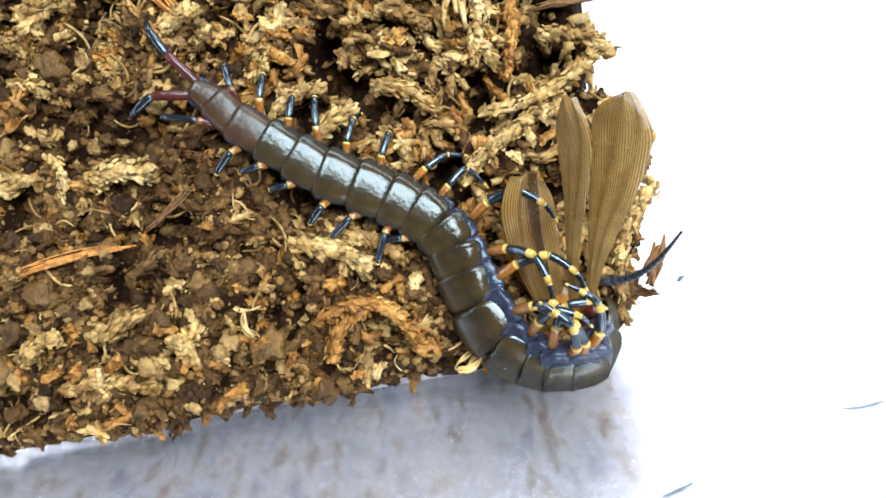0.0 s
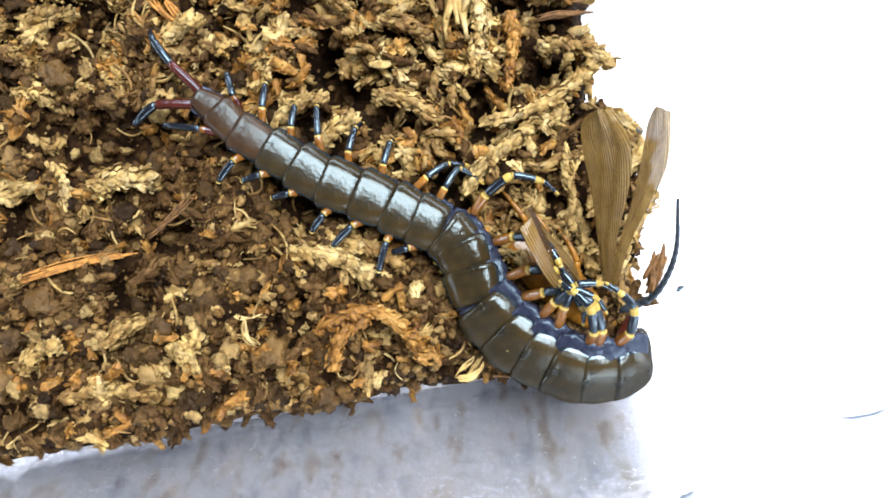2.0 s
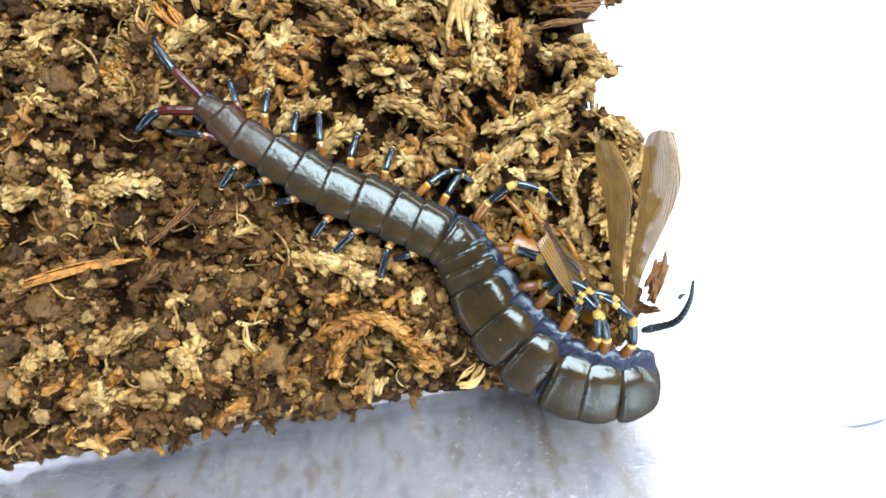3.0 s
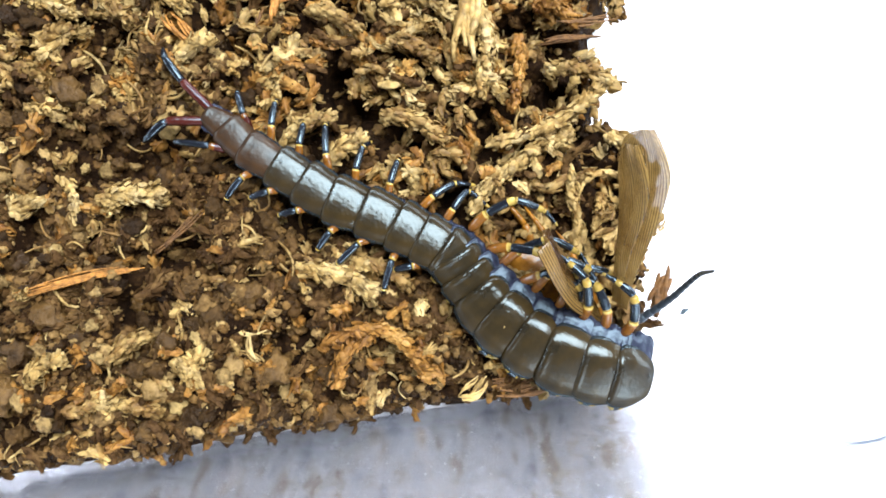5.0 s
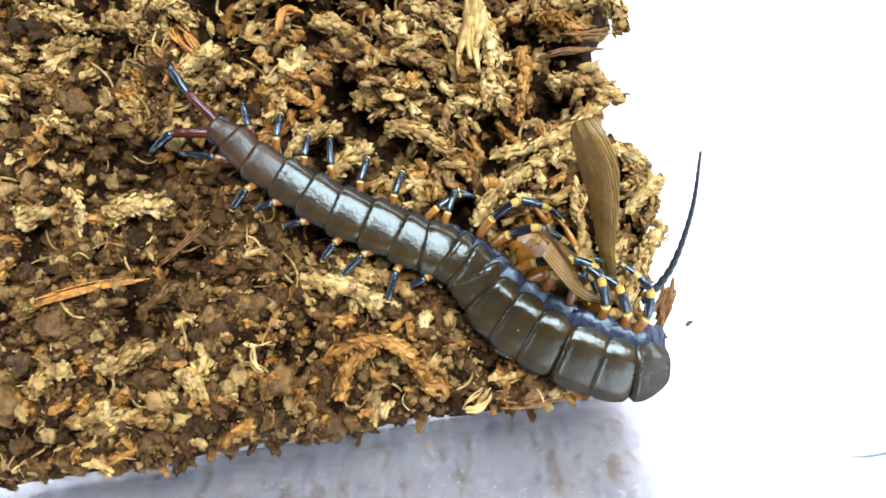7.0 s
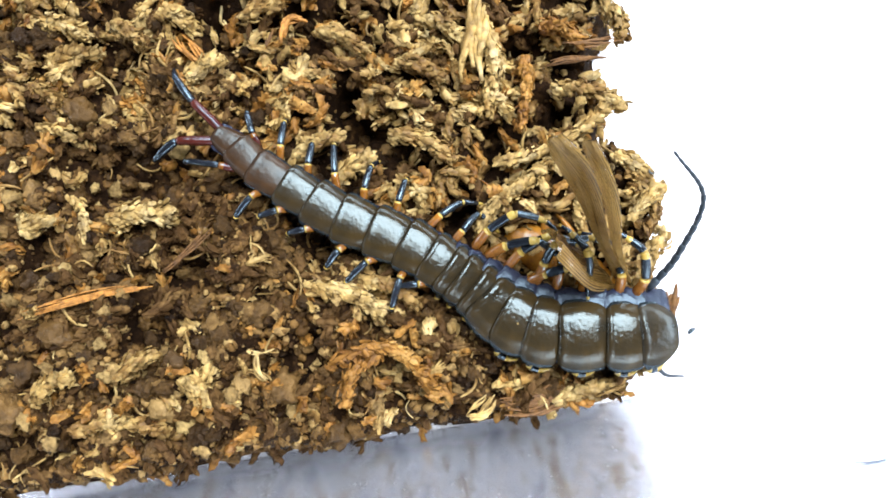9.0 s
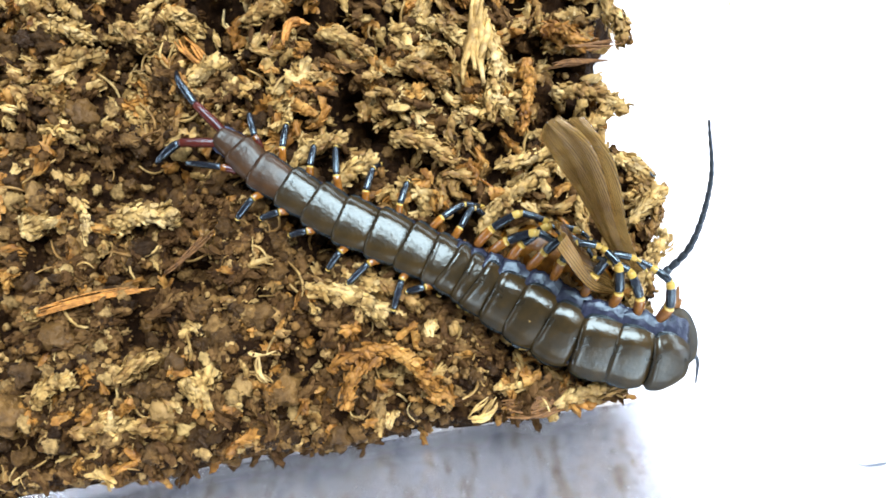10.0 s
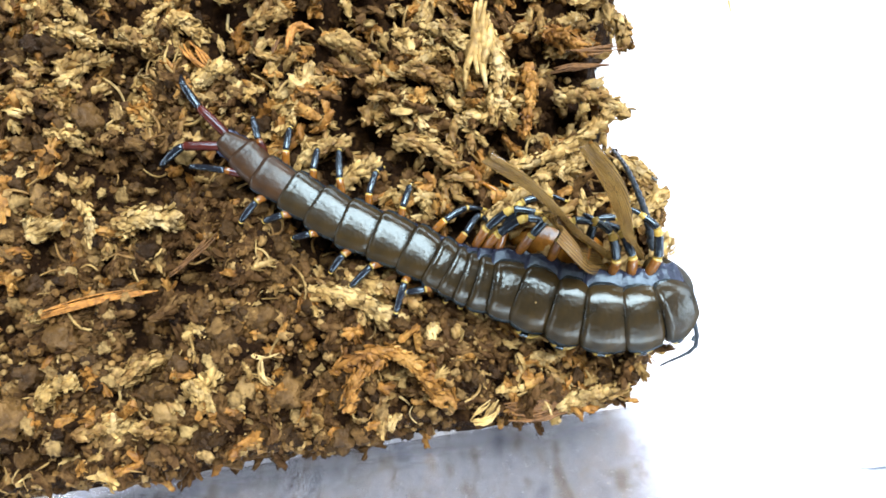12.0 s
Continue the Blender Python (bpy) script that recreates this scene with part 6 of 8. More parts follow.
    walk(movers["leg_15"], [
        (0, pose(0.00000, 0.00984, -0.00107, -42.2, -10.6, -11.5)),
        (0.5, pose(0.00000, 0.00984, -0.00107, -40.2, -9.1, -10.6)),
        (1, pose(0.00000, 0.00984, -0.00107, -38.3, -8.6, -10.7)),
        (1.5, pose(0.00000, 0.00984, -0.00107, -36.0, -1.3, -1.8)),
        (2, pose(0.00000, 0.00984, -0.00107, -26.5, 1.7, 3.3)),
        (2.5, pose(0.00000, 0.00984, -0.00107, -17.0, -1.0, -3.1)),
        (3, pose(0.00000, 0.00984, -0.00107, -16.9, -0.4, -1.3)),
        (5, pose(0.00000, 0.00984, -0.00107, -2.3, -0.0, -0.8)),
        (5.5, pose(0.00000, 0.00984, -0.00107, -6.0, -0.2, -2.2)),
        (6, pose(0.00000, 0.00984, -0.00107, -11.3, -0.6, -3.1)),
        (6.5, pose(0.00000, 0.00984, -0.00107, -10.4, -1.4, -7.8)),
        (7, pose(0.00000, 0.00984, -0.00107, -13.6, 1.0, 4.2)),
        (9, pose(0.00000, 0.00984, -0.00107, 2.3, 1.0, -23.1)),
        (9.5, pose(0.00000, 0.00984, -0.00107, -2.9, -1.0, -18.4)),
        (10, pose(0.00000, 0.00984, -0.00107, -16.2, -2.8, -9.5)),
        (10.5, pose(0.00000, 0.00984, -0.00107, -18.6, -3.3, -9.7)),
        (11, pose(0.00000, 0.00984, -0.00107, -15.2, -0.7, -2.6)),
        (11.5, pose(0.00000, 0.00984, -0.00107, -12.8, -1.1, -4.9)),
        (12, pose(0.00000, 0.00984, -0.00107, -1.5, -0.2, -8.1)),
    ])
    walk(movers["segment_16"], [
        (0, pose(0.03384, -0.02723, 0.01200, 66.0, -2.0, 11.3)),
        (0.5, pose(0.03435, -0.02726, 0.01200, 66.0, -2.0, 21.8)),
        (1, pose(0.03362, -0.02823, 0.01200, 64.0, -2.0, 9.5)),
        (1.5, pose(0.03264, -0.02934, 0.01200, 58.0, -2.0, 8.1)),
        (2, pose(0.03669, -0.02700, 0.01200, 42.0, -2.0, 0.0)),
        (2.5, pose(0.03964, -0.02666, 0.01200, 27.0, -2.0, -8.1)),
        (3, pose(0.03665, -0.02858, 0.01200, 27.0, -2.0, -7.1)),
        (5, pose(0.03551, -0.02029, 0.01200, 14.0, -2.0, -15.9)),
        (5.5, pose(0.03465, -0.01958, 0.01200, 16.0, -2.0, -7.1)),
        (6, pose(0.03469, -0.01800, 0.01200, 20.0, -2.0, 0.0)),
        (6.5, pose(0.03664, -0.01666, 0.01200, 18.0, -2.0, -8.1)),
        (7, pose(0.03851, -0.01729, 0.01200, 24.0, -2.0, -15.9)),
        (9, pose(0.03969, -0.00800, 0.01200, 6.0, -2.0, 0.0)),
        (9.5, pose(0.04269, -0.00600, 0.01200, 10.0, -2.0, 0.0)),
        (10, pose(0.04055, -0.01214, 0.01200, 26.0, -2.0, -14.0)),
        (10.5, pose(0.04164, -0.00966, 0.01200, 30.0, -2.0, -8.1)),
        (11, pose(0.04264, -0.00866, 0.01200, 28.0, -2.0, -8.1)),
        (11.5, pose(0.04269, -0.00900, 0.01200, 28.0, -2.0, 0.0)),
        (12, pose(0.04265, -0.00242, 0.01200, 14.0, -2.0, 7.1)),
    ])
    walk(movers["leg_16"], [
        (0, pose(-0.00120, 0.00953, -0.00104, -51.6, -8.0, -6.3)),
        (0.5, pose(-0.00120, 0.00953, -0.00104, -52.2, -17.1, -12.8)),
        (1, pose(-0.00120, 0.00953, -0.00104, -54.4, -10.3, -7.3)),
        (1.5, pose(-0.00120, 0.00953, -0.00104, -50.6, -11.0, -8.9)),
        (2, pose(-0.00120, 0.00953, -0.00104, -38.1, -5.5, -6.9)),
        (2.5, pose(-0.00120, 0.00953, -0.00104, -24.8, -1.0, -2.1)),
        (3, pose(-0.00120, 0.00953, -0.00104, -22.7, -1.0, -2.3)),
        (5, pose(-0.00120, 0.00953, -0.00104, -17.8, 4.5, 13.6)),
        (5.5, pose(-0.00120, 0.00953, -0.00104, -19.4, 2.3, 6.4)),
        (6, pose(-0.00120, 0.00953, -0.00104, -20.5, -0.3, -0.7)),
        (6.5, pose(-0.00120, 0.00953, -0.00104, -16.6, 1.2, 4.1)),
        (7, pose(-0.00120, 0.00953, -0.00104, -19.8, 2.9, 8.1)),
        (9, pose(-0.00120, 0.00953, -0.00104, -12.3, -1.7, -7.7)),
        (9.5, pose(-0.00120, 0.00953, -0.00104, -13.9, -1.3, -5.3)),
        (10, pose(-0.00120, 0.00953, -0.00104, -23.2, 3.9, 9.1)),
        (10.5, pose(-0.00120, 0.00953, -0.00104, -24.6, 2.8, 6.1)),
        (11, pose(-0.00120, 0.00953, -0.00104, -23.1, 3.0, 7.1)),
        (11.5, pose(-0.00120, 0.00953, -0.00104, -25.2, -0.1, -0.1)),
        (12, pose(-0.00120, 0.00953, -0.00104, -17.0, -2.5, -8.0)),
    ])
    walk(movers["segment_17"], [
        (0, pose(0.03769, -0.02297, 0.01160, 66.0, 12.2, 56.3)),
        (0.5, pose(0.03842, -0.02358, 0.01160, 66.0, 12.7, 45.0)),
        (1, pose(0.03842, -0.02458, 0.01160, 64.0, 5.9, 45.0)),
        (1.5, pose(0.03894, -0.02619, 0.01160, 58.0, 5.0, 35.5)),
        (2, pose(0.04366, -0.02567, 0.01160, 42.0, 11.9, 15.9)),
        (2.5, pose(0.04537, -0.02616, 0.01160, 27.0, 20.6, 14.0)),
        (3, pose(0.04480, -0.02840, 0.01160, 27.0, 8.4, 7.1)),
        (5, pose(0.04279, -0.02168, 0.01160, 14.0, 12.7, -8.1)),
        (5.5, pose(0.04280, -0.01940, 0.01160, 16.0, 8.4, 7.1)),
        (6, pose(0.04179, -0.01732, 0.01160, 20.0, 12.7, 8.1)),
        (6.5, pose(0.04379, -0.01632, 0.01160, 18.0, 12.7, 8.1)),
        (7, pose(0.04578, -0.01720, 0.01160, 24.0, 16.1, 9.5)),
        (9, pose(0.04679, -0.00732, 0.01160, 6.0, 12.7, 8.1)),
        (9.5, pose(0.05079, -0.00532, 0.01160, 10.0, 12.7, 8.1)),
        (10, pose(0.04884, -0.01300, 0.01160, 26.0, 13.0, 0.0)),
        (10.5, pose(0.04845, -0.00809, 0.01160, 30.0, 10.5, 23.2)),
        (11, pose(0.04945, -0.00709, 0.01160, 28.0, 10.5, 23.2)),
        (11.5, pose(0.04966, -0.00767, 0.01160, 28.0, 11.9, 15.9)),
        (12, pose(0.05045, -0.00009, 0.01160, 14.0, 10.5, 23.2)),
    ])
    walk(movers["leg_17"], [
        (0, pose(-0.00320, 0.00906, -0.00099, -24.8, -44.0, -56.4)),
        (0.5, pose(-0.00320, 0.00906, -0.00099, -30.0, -41.1, -48.7)),
        (1, pose(-0.00320, 0.00906, -0.00099, -26.0, -39.2, -52.4)),
        (1.5, pose(-0.00320, 0.00906, -0.00099, -25.7, -30.3, -46.4)),
        (2, pose(-0.00320, 0.00906, -0.00099, -21.5, -14.2, -31.9)),
        (2.5, pose(-0.00320, 0.00906, -0.00099, -12.9, -7.5, -29.8)),
        (3, pose(-0.00320, 0.00906, -0.00099, -16.0, -6.2, -20.8)),
        (5, pose(-0.00320, 0.00906, -0.00099, -6.8, -0.7, -6.1)),
        (5.5, pose(-0.00320, 0.00906, -0.00099, -5.9, -2.4, -22.3)),
        (6, pose(-0.00320, 0.00906, -0.00099, -8.3, -4.0, -25.7)),
        (6.5, pose(-0.00320, 0.00906, -0.00099, -8.3, -4.4, -27.7)),
        (7, pose(-0.00320, 0.00906, -0.00099, -14.3, -8.1, -29.1)),
        (9, pose(-0.00320, 0.00906, -0.00099, 0.5, 0.2, -21.2)),
        (9.5, pose(-0.00320, 0.00906, -0.00099, -1.4, -0.5, -19.4)),
        (10, pose(-0.00320, 0.00906, -0.00099, -14.3, -2.9, -11.3)),
        (10.5, pose(-0.00320, 0.00906, -0.00099, -16.8, -10.9, -31.9)),
        (11, pose(-0.00320, 0.00906, -0.00099, -16.9, -11.8, -34.0)),
        (11.5, pose(-0.00320, 0.00906, -0.00099, -18.0, -10.9, -30.2)),
        (12, pose(-0.00320, 0.00906, -0.00099, -6.7, -5.7, -40.5)),
    ])
    walk(movers["head"], [
        (0, pose(0.03949, -0.01709, 0.00738, 78.0, 35.0, 82.9)),
        (0.5, pose(0.04000, -0.01712, 0.00762, 78.0, 35.0, 90.0)),
        (1, pose(0.04154, -0.01710, 0.00763, 76.0, 35.0, 83.7)),
        (1.5, pose(0.04254, -0.01910, 0.00763, 72.0, 35.0, 83.7)),
        (2, pose(0.04716, -0.02269, 0.00705, 55.0, 35.0, 63.4)),
        (2.5, pose(0.04571, -0.02643, 0.00700, 40.0, 35.0, 56.3)),
        (3, pose(0.04808, -0.02792, 0.00700, 30.0, 35.0, 45.0)),
        (5, pose(0.04500, -0.02200, 0.00700, 20.0, 35.0, 14.0)),
        (5.5, pose(0.04600, -0.01900, 0.00700, 20.0, 35.0, 14.0)),
        (6, pose(0.04400, -0.01700, 0.00700, 24.0, 35.0, 14.0)),
        (6.5, pose(0.04631, -0.01584, 0.00700, 24.0, 35.0, 26.6)),
        (7, pose(0.04657, -0.01729, 0.00700, 35.0, 35.0, 33.7)),
        (9, pose(0.04900, -0.00700, 0.00700, 10.0, 35.0, 14.0)),
        (9.5, pose(0.05300, -0.00500, 0.00700, 20.0, 35.0, 14.0)),
        (10, pose(0.05400, -0.00761, 0.00793, 38.0, 35.0, 60.9)),
        (10.5, pose(0.05037, 0.00181, 0.00860, 44.0, 9.9, 94.1)),
        (11, pose(0.05140, 0.00181, 0.00860, 44.0, 9.9, 94.4)),
        (11.5, pose(0.05137, 0.00181, 0.00860, 44.0, 9.9, 94.1)),
        (12, pose(0.05055, 0.00711, 0.00805, 40.0, 34.1, 111.8)),
    ])
    walk(movers["wing_a"], [
        (0, pose(0.02901, -0.01731, 0.00100, 30.0, -24.0, 102.1)),
        (0.5, pose(0.02967, -0.01569, 0.00100, 30.0, -30.3, 105.0)),
        (1, pose(0.02978, -0.01639, 0.00100, 30.0, -32.9, 106.1)),
        (1.5, pose(0.03028, -0.01462, 0.00100, 30.0, -39.8, 107.1)),
        (2, pose(0.03691, -0.01077, 0.00100, 60.0, -43.4, 131.9)),
        (2.5, pose(0.03893, -0.00438, 0.00100, 60.0, -54.1, 146.1)),
        (3, pose(0.04068, -0.01025, 0.00100, 60.0, -44.8, 136.8)),
        (5, pose(0.03860, -0.00859, 0.00100, 58.0, -48.1, 135.7)),
        (5.5, pose(0.03687, -0.00373, 0.00100, 56.0, -51.4, 145.5)),
        (6, pose(0.03612, -0.00152, 0.00100, 56.0, -55.6, 147.5)),
        (6.5, pose(0.03672, -0.00220, 0.00100, 56.0, -54.2, 148.4)),
        (7, pose(0.03892, -0.00021, 0.00100, 56.0, -52.7, 150.4)),
        (9, pose(0.03946, 0.00580, -0.00100, 50.0, -57.7, 161.4)),
        (9.5, pose(0.03857, 0.01000, -0.00100, 48.0, -59.4, 165.4)),
        (10, pose(0.03971, 0.00495, -0.00100, 50.0, -56.3, 152.7)),
        (10.5, pose(0.03818, 0.00644, -0.00100, 50.0, -57.4, 155.1)),
        (11, pose(0.03718, 0.00681, -0.00100, 52.0, -56.3, 154.5)),
        (11.5, pose(0.03650, 0.00670, -0.00100, 54.0, -55.6, 152.7)),
        (12, pose(0.03651, 0.01202, -0.00100, 46.0, -61.6, 166.3)),
    ])
    walk(movers["wing_b"], [
        (0, pose(0.03083, -0.01275, 0.01250, -74.0, -35.6, 98.3)),
        (0.5, pose(0.03144, -0.01251, 0.01250, -76.0, -37.0, 108.1)),
        (1, pose(0.03157, -0.01190, 0.01250, -64.0, -39.1, 105.1)),
        (1.5, pose(0.03534, -0.00624, 0.01250, -62.0, -49.1, 105.0)),
        (2, pose(0.03868, -0.00545, 0.01250, -68.0, -51.9, 107.9)),
        (2.5, pose(0.03925, -0.00457, 0.01250, -96.0, -55.4, 107.0)),
        (3, pose(0.04095, -0.00626, 0.01250, -92.0, -56.0, 115.8)),
        (5, pose(0.03959, -0.00517, 0.01250, -92.0, -57.7, 105.9)),
        (5.5, pose(0.03791, -0.00381, 0.01250, -88.0, -56.7, 110.8)),
        (6, pose(0.03721, -0.00167, 0.01250, -82.0, -53.0, 113.6)),
        (6.5, pose(0.03752, -0.00103, 0.01250, -84.0, -53.6, 117.5)),
        (7, pose(0.03751, 0.00085, 0.01250, -86.0, -52.3, 117.8)),
        (9, pose(0.03844, 0.00506, 0.01250, -93.0, -54.3, 135.4)),
        (9.5, pose(0.03959, 0.00907, 0.01250, -97.0, -51.8, 139.7)),
        (10, pose(0.04003, 0.00691, 0.01250, -80.0, -49.5, 134.7)),
        (10.5, pose(0.03795, 0.01033, 0.01250, -90.0, -45.6, 144.9)),
        (11, pose(0.03695, 0.00935, 0.01250, -101.0, -44.2, 157.9)),
        (11.5, pose(0.03762, 0.00933, 0.01250, -104.0, -45.2, 156.8)),
        (12, pose(0.03627, 0.01025, 0.01250, -107.0, -46.9, 157.8)),
    ])
    walk(movers["wing_c"], [
        (0, pose(0.03508, -0.01014, 0.01100, -50.0, -40.4, 88.2)),
        (0.5, pose(0.03733, -0.00791, 0.01100, -70.0, -49.3, 87.2)),
        (1, pose(0.03585, -0.00993, 0.01100, -66.0, -39.9, 90.5)),
        (1.5, pose(0.03698, -0.00753, 0.01100, -78.0, -46.9, 84.7)),
        (2, pose(0.04036, -0.00540, 0.01100, -96.0, -53.9, 91.7)),
        (2.5, pose(0.04066, -0.00718, 0.01100, -96.0, -55.6, 88.6)),
        (3, pose(0.04329, -0.00953, 0.01100, -84.0, -50.7, 95.1)),
        (5, pose(0.04128, -0.00643, 0.01100, -72.0, -51.1, 98.4)),
        (5.5, pose(0.03892, -0.00440, 0.01100, -72.0, -50.3, 103.7)),
        (6, pose(0.03822, -0.00225, 0.01100, -68.0, -48.2, 107.5)),
        (6.5, pose(0.03853, -0.00160, 0.01100, -72.0, -49.3, 111.3)),
        (7, pose(0.03825, 0.00029, 0.01100, -86.0, -50.9, 114.9)),
        (9, pose(0.04080, 0.00391, 0.01100, -110.0, -57.3, 130.0)),
        (9.5, pose(0.04467, 0.00937, 0.01100, -115.0, -56.3, 133.7)),
        (10, pose(0.04283, 0.00714, 0.01100, -99.0, -50.9, 132.6)),
        (10.5, pose(0.04138, 0.00858, 0.01100, -108.0, -58.8, 136.3)),
        (11, pose(0.04162, 0.00925, 0.01100, -111.0, -60.6, 145.0)),
        (11.5, pose(0.04109, 0.00958, 0.01100, -112.0, -61.4, 145.4)),
        (12, pose(0.04297, 0.01089, 0.01100, -114.0, -60.7, 147.4)),
    ])
    walk(movers["roach"], [
        (0, pose(0.02596, -0.00613, 0.00100, 0.0, -0.0, -50.0)),
        (0.5, pose(0.02597, -0.00584, 0.00100, 0.0, -0.0, -50.0)),
        (1, pose(0.02565, -0.00583, 0.00100, 0.0, -0.0, -50.0)),
        (1.5, pose(0.02588, -0.00611, 0.00100, 0.0, -0.0, -48.0)),
        (2, pose(0.02871, -0.00529, 0.00100, 0.0, -0.0, -42.0)),
        (2.5, pose(0.02862, -0.00159, 0.00100, 0.0, -0.0, -40.0)),
        (3, pose(0.02833, -0.00276, 0.00100, 0.0, -0.0, -40.0)),
        (5, pose(0.02757, -0.00091, 0.00100, 0.0, -0.0, -40.0)),
        (5.5, pose(0.02650, 0.00203, 0.00100, 0.0, -0.0, -40.0)),
        (6, pose(0.02568, 0.00424, 0.00100, 0.0, -0.0, -38.0)),
        (6.5, pose(0.02605, 0.00497, 0.00100, 0.0, -0.0, -38.0)),
        (7, pose(0.02644, 0.00625, 0.00100, 0.0, -0.0, -38.0)),
        (9, pose(0.02635, 0.01018, 0.00100, 0.0, -0.0, -28.0)),
        (9.5, pose(0.02613, 0.01241, 0.00100, 0.0, -0.0, -22.0)),
        (10, pose(0.02522, 0.01145, 0.00100, 0.0, -0.0, -28.0)),
        (10.5, pose(0.02506, 0.01167, 0.00100, 0.0, -0.0, -30.0)),
        (11, pose(0.02475, 0.01271, 0.00100, 0.0, -0.0, -30.0)),
        (11.5, pose(0.02431, 0.01287, 0.00100, 0.0, -0.0, -30.0)),
        (12, pose(0.02468, 0.01592, 0.00100, 0.0, -0.0, -20.0)),
    ])
    walk(movers["antenna_a_00"], [
        (0, pose(0.03829, -0.00734, 0.01305, 0.0, -37.5, 9.7)),
        (0.5, pose(0.03996, -0.00672, 0.01329, 0.0, -51.4, 40.7)),
        (1, pose(0.03926, -0.00811, 0.01292, 0.0, -23.6, 24.3)),
        (1.5, pose(0.03856, -0.00900, 0.01280, 0.0, -15.5, 20.8)),
        (2, pose(0.04288, -0.01147, 0.01305, 0.0, -31.9, 26.9)),
        (2.5, pose(0.04539, -0.01279, 0.01303, 0.0, -34.3, 15.8)),
        (3, pose(0.04765, -0.01443, 0.01304, 0.0, -36.4, 17.5)),
        (5, pose(0.04497, -0.00906, 0.01293, 0.0, -28.0, 38.3)),
        (5.5, pose(0.04271, -0.00577, 0.01305, 0.0, -33.6, 33.6)),
        (6, pose(0.04159, -0.00172, 0.01302, 0.0, -27.2, 71.4)),
        (6.5, pose(0.04034, 0.00019, 0.01291, 0.0, -22.9, 82.0)),
        (7, pose(0.04584, -0.00126, 0.01297, 0.0, -25.8, 55.6)),
        (9, pose(0.04646, 0.00356, 0.01303, 0.0, -28.4, 52.9)),
        (9.5, pose(0.04989, 0.00699, 0.01293, 0.0, -21.0, 74.1)),
        (10, pose(0.04881, 0.00670, 0.01299, 0.0, -27.1, 48.1)),
        (10.5, pose(0.04423, 0.01090, 0.01293, 0.0, -20.5, 105.6)),
        (11, pose(0.04488, 0.01017, 0.01285, 0.0, -18.3, 94.4)),
        (11.5, pose(0.04437, 0.01136, 0.01284, 0.0, -19.0, 88.7)),
        (12, pose(0.04535, 0.01426, 0.01296, 0.0, -26.8, 109.0)),
    ])
    walk(movers["antenna_a_01"], [
        (0, pose(0.03973, -0.00710, 0.01456, 0.0, -50.7, 8.9)),
        (0.5, pose(0.04081, -0.00598, 0.01528, 0.0, -64.3, 46.2)),
        (1, pose(0.04129, -0.00721, 0.01421, 0.0, -34.3, 23.9)),
        (1.5, pose(0.04104, -0.00813, 0.01378, 0.0, -23.3, 19.0)),
        (2, pose(0.04459, -0.01064, 0.01464, 0.0, -44.5, 26.6)),
        (2.5, pose(0.04695, -0.01236, 0.01453, 0.0, -47.6, 15.8)),
        (3, pose(0.04909, -0.01398, 0.01453, 0.0, -49.6, 17.8)),
        (5, pose(0.04635, -0.00792, 0.01419, 0.0, -39.6, 40.5)),
        (5.5, pose(0.04418, -0.00481, 0.01466, 0.0, -47.2, 33.7)),
        (6, pose(0.04225, 0.00042, 0.01456, 0.0, -38.5, 73.6)),
        (6.5, pose(0.04061, 0.00237, 0.01411, 0.0, -32.0, 83.9)),
        (7, pose(0.04708, 0.00059, 0.01443, 0.0, -37.6, 56.6)),
        (9, pose(0.04776, 0.00532, 0.01467, 0.0, -41.5, 54.8)),
        (9.5, pose(0.05056, 0.00950, 0.01425, 0.0, -30.5, 75.7)),
        (10, pose(0.05031, 0.00832, 0.01456, 0.0, -39.9, 48.0)),
        (10.5, pose(0.04349, 0.01347, 0.01422, 0.0, -29.1, 107.1)),
        (11, pose(0.04462, 0.01264, 0.01390, 0.0, -25.8, 96.9)),
        (11.5, pose(0.04435, 0.01363, 0.01385, 0.0, -26.9, 91.0)),
        (12, pose(0.04461, 0.01616, 0.01432, 0.0, -37.3, 112.7)),
    ])
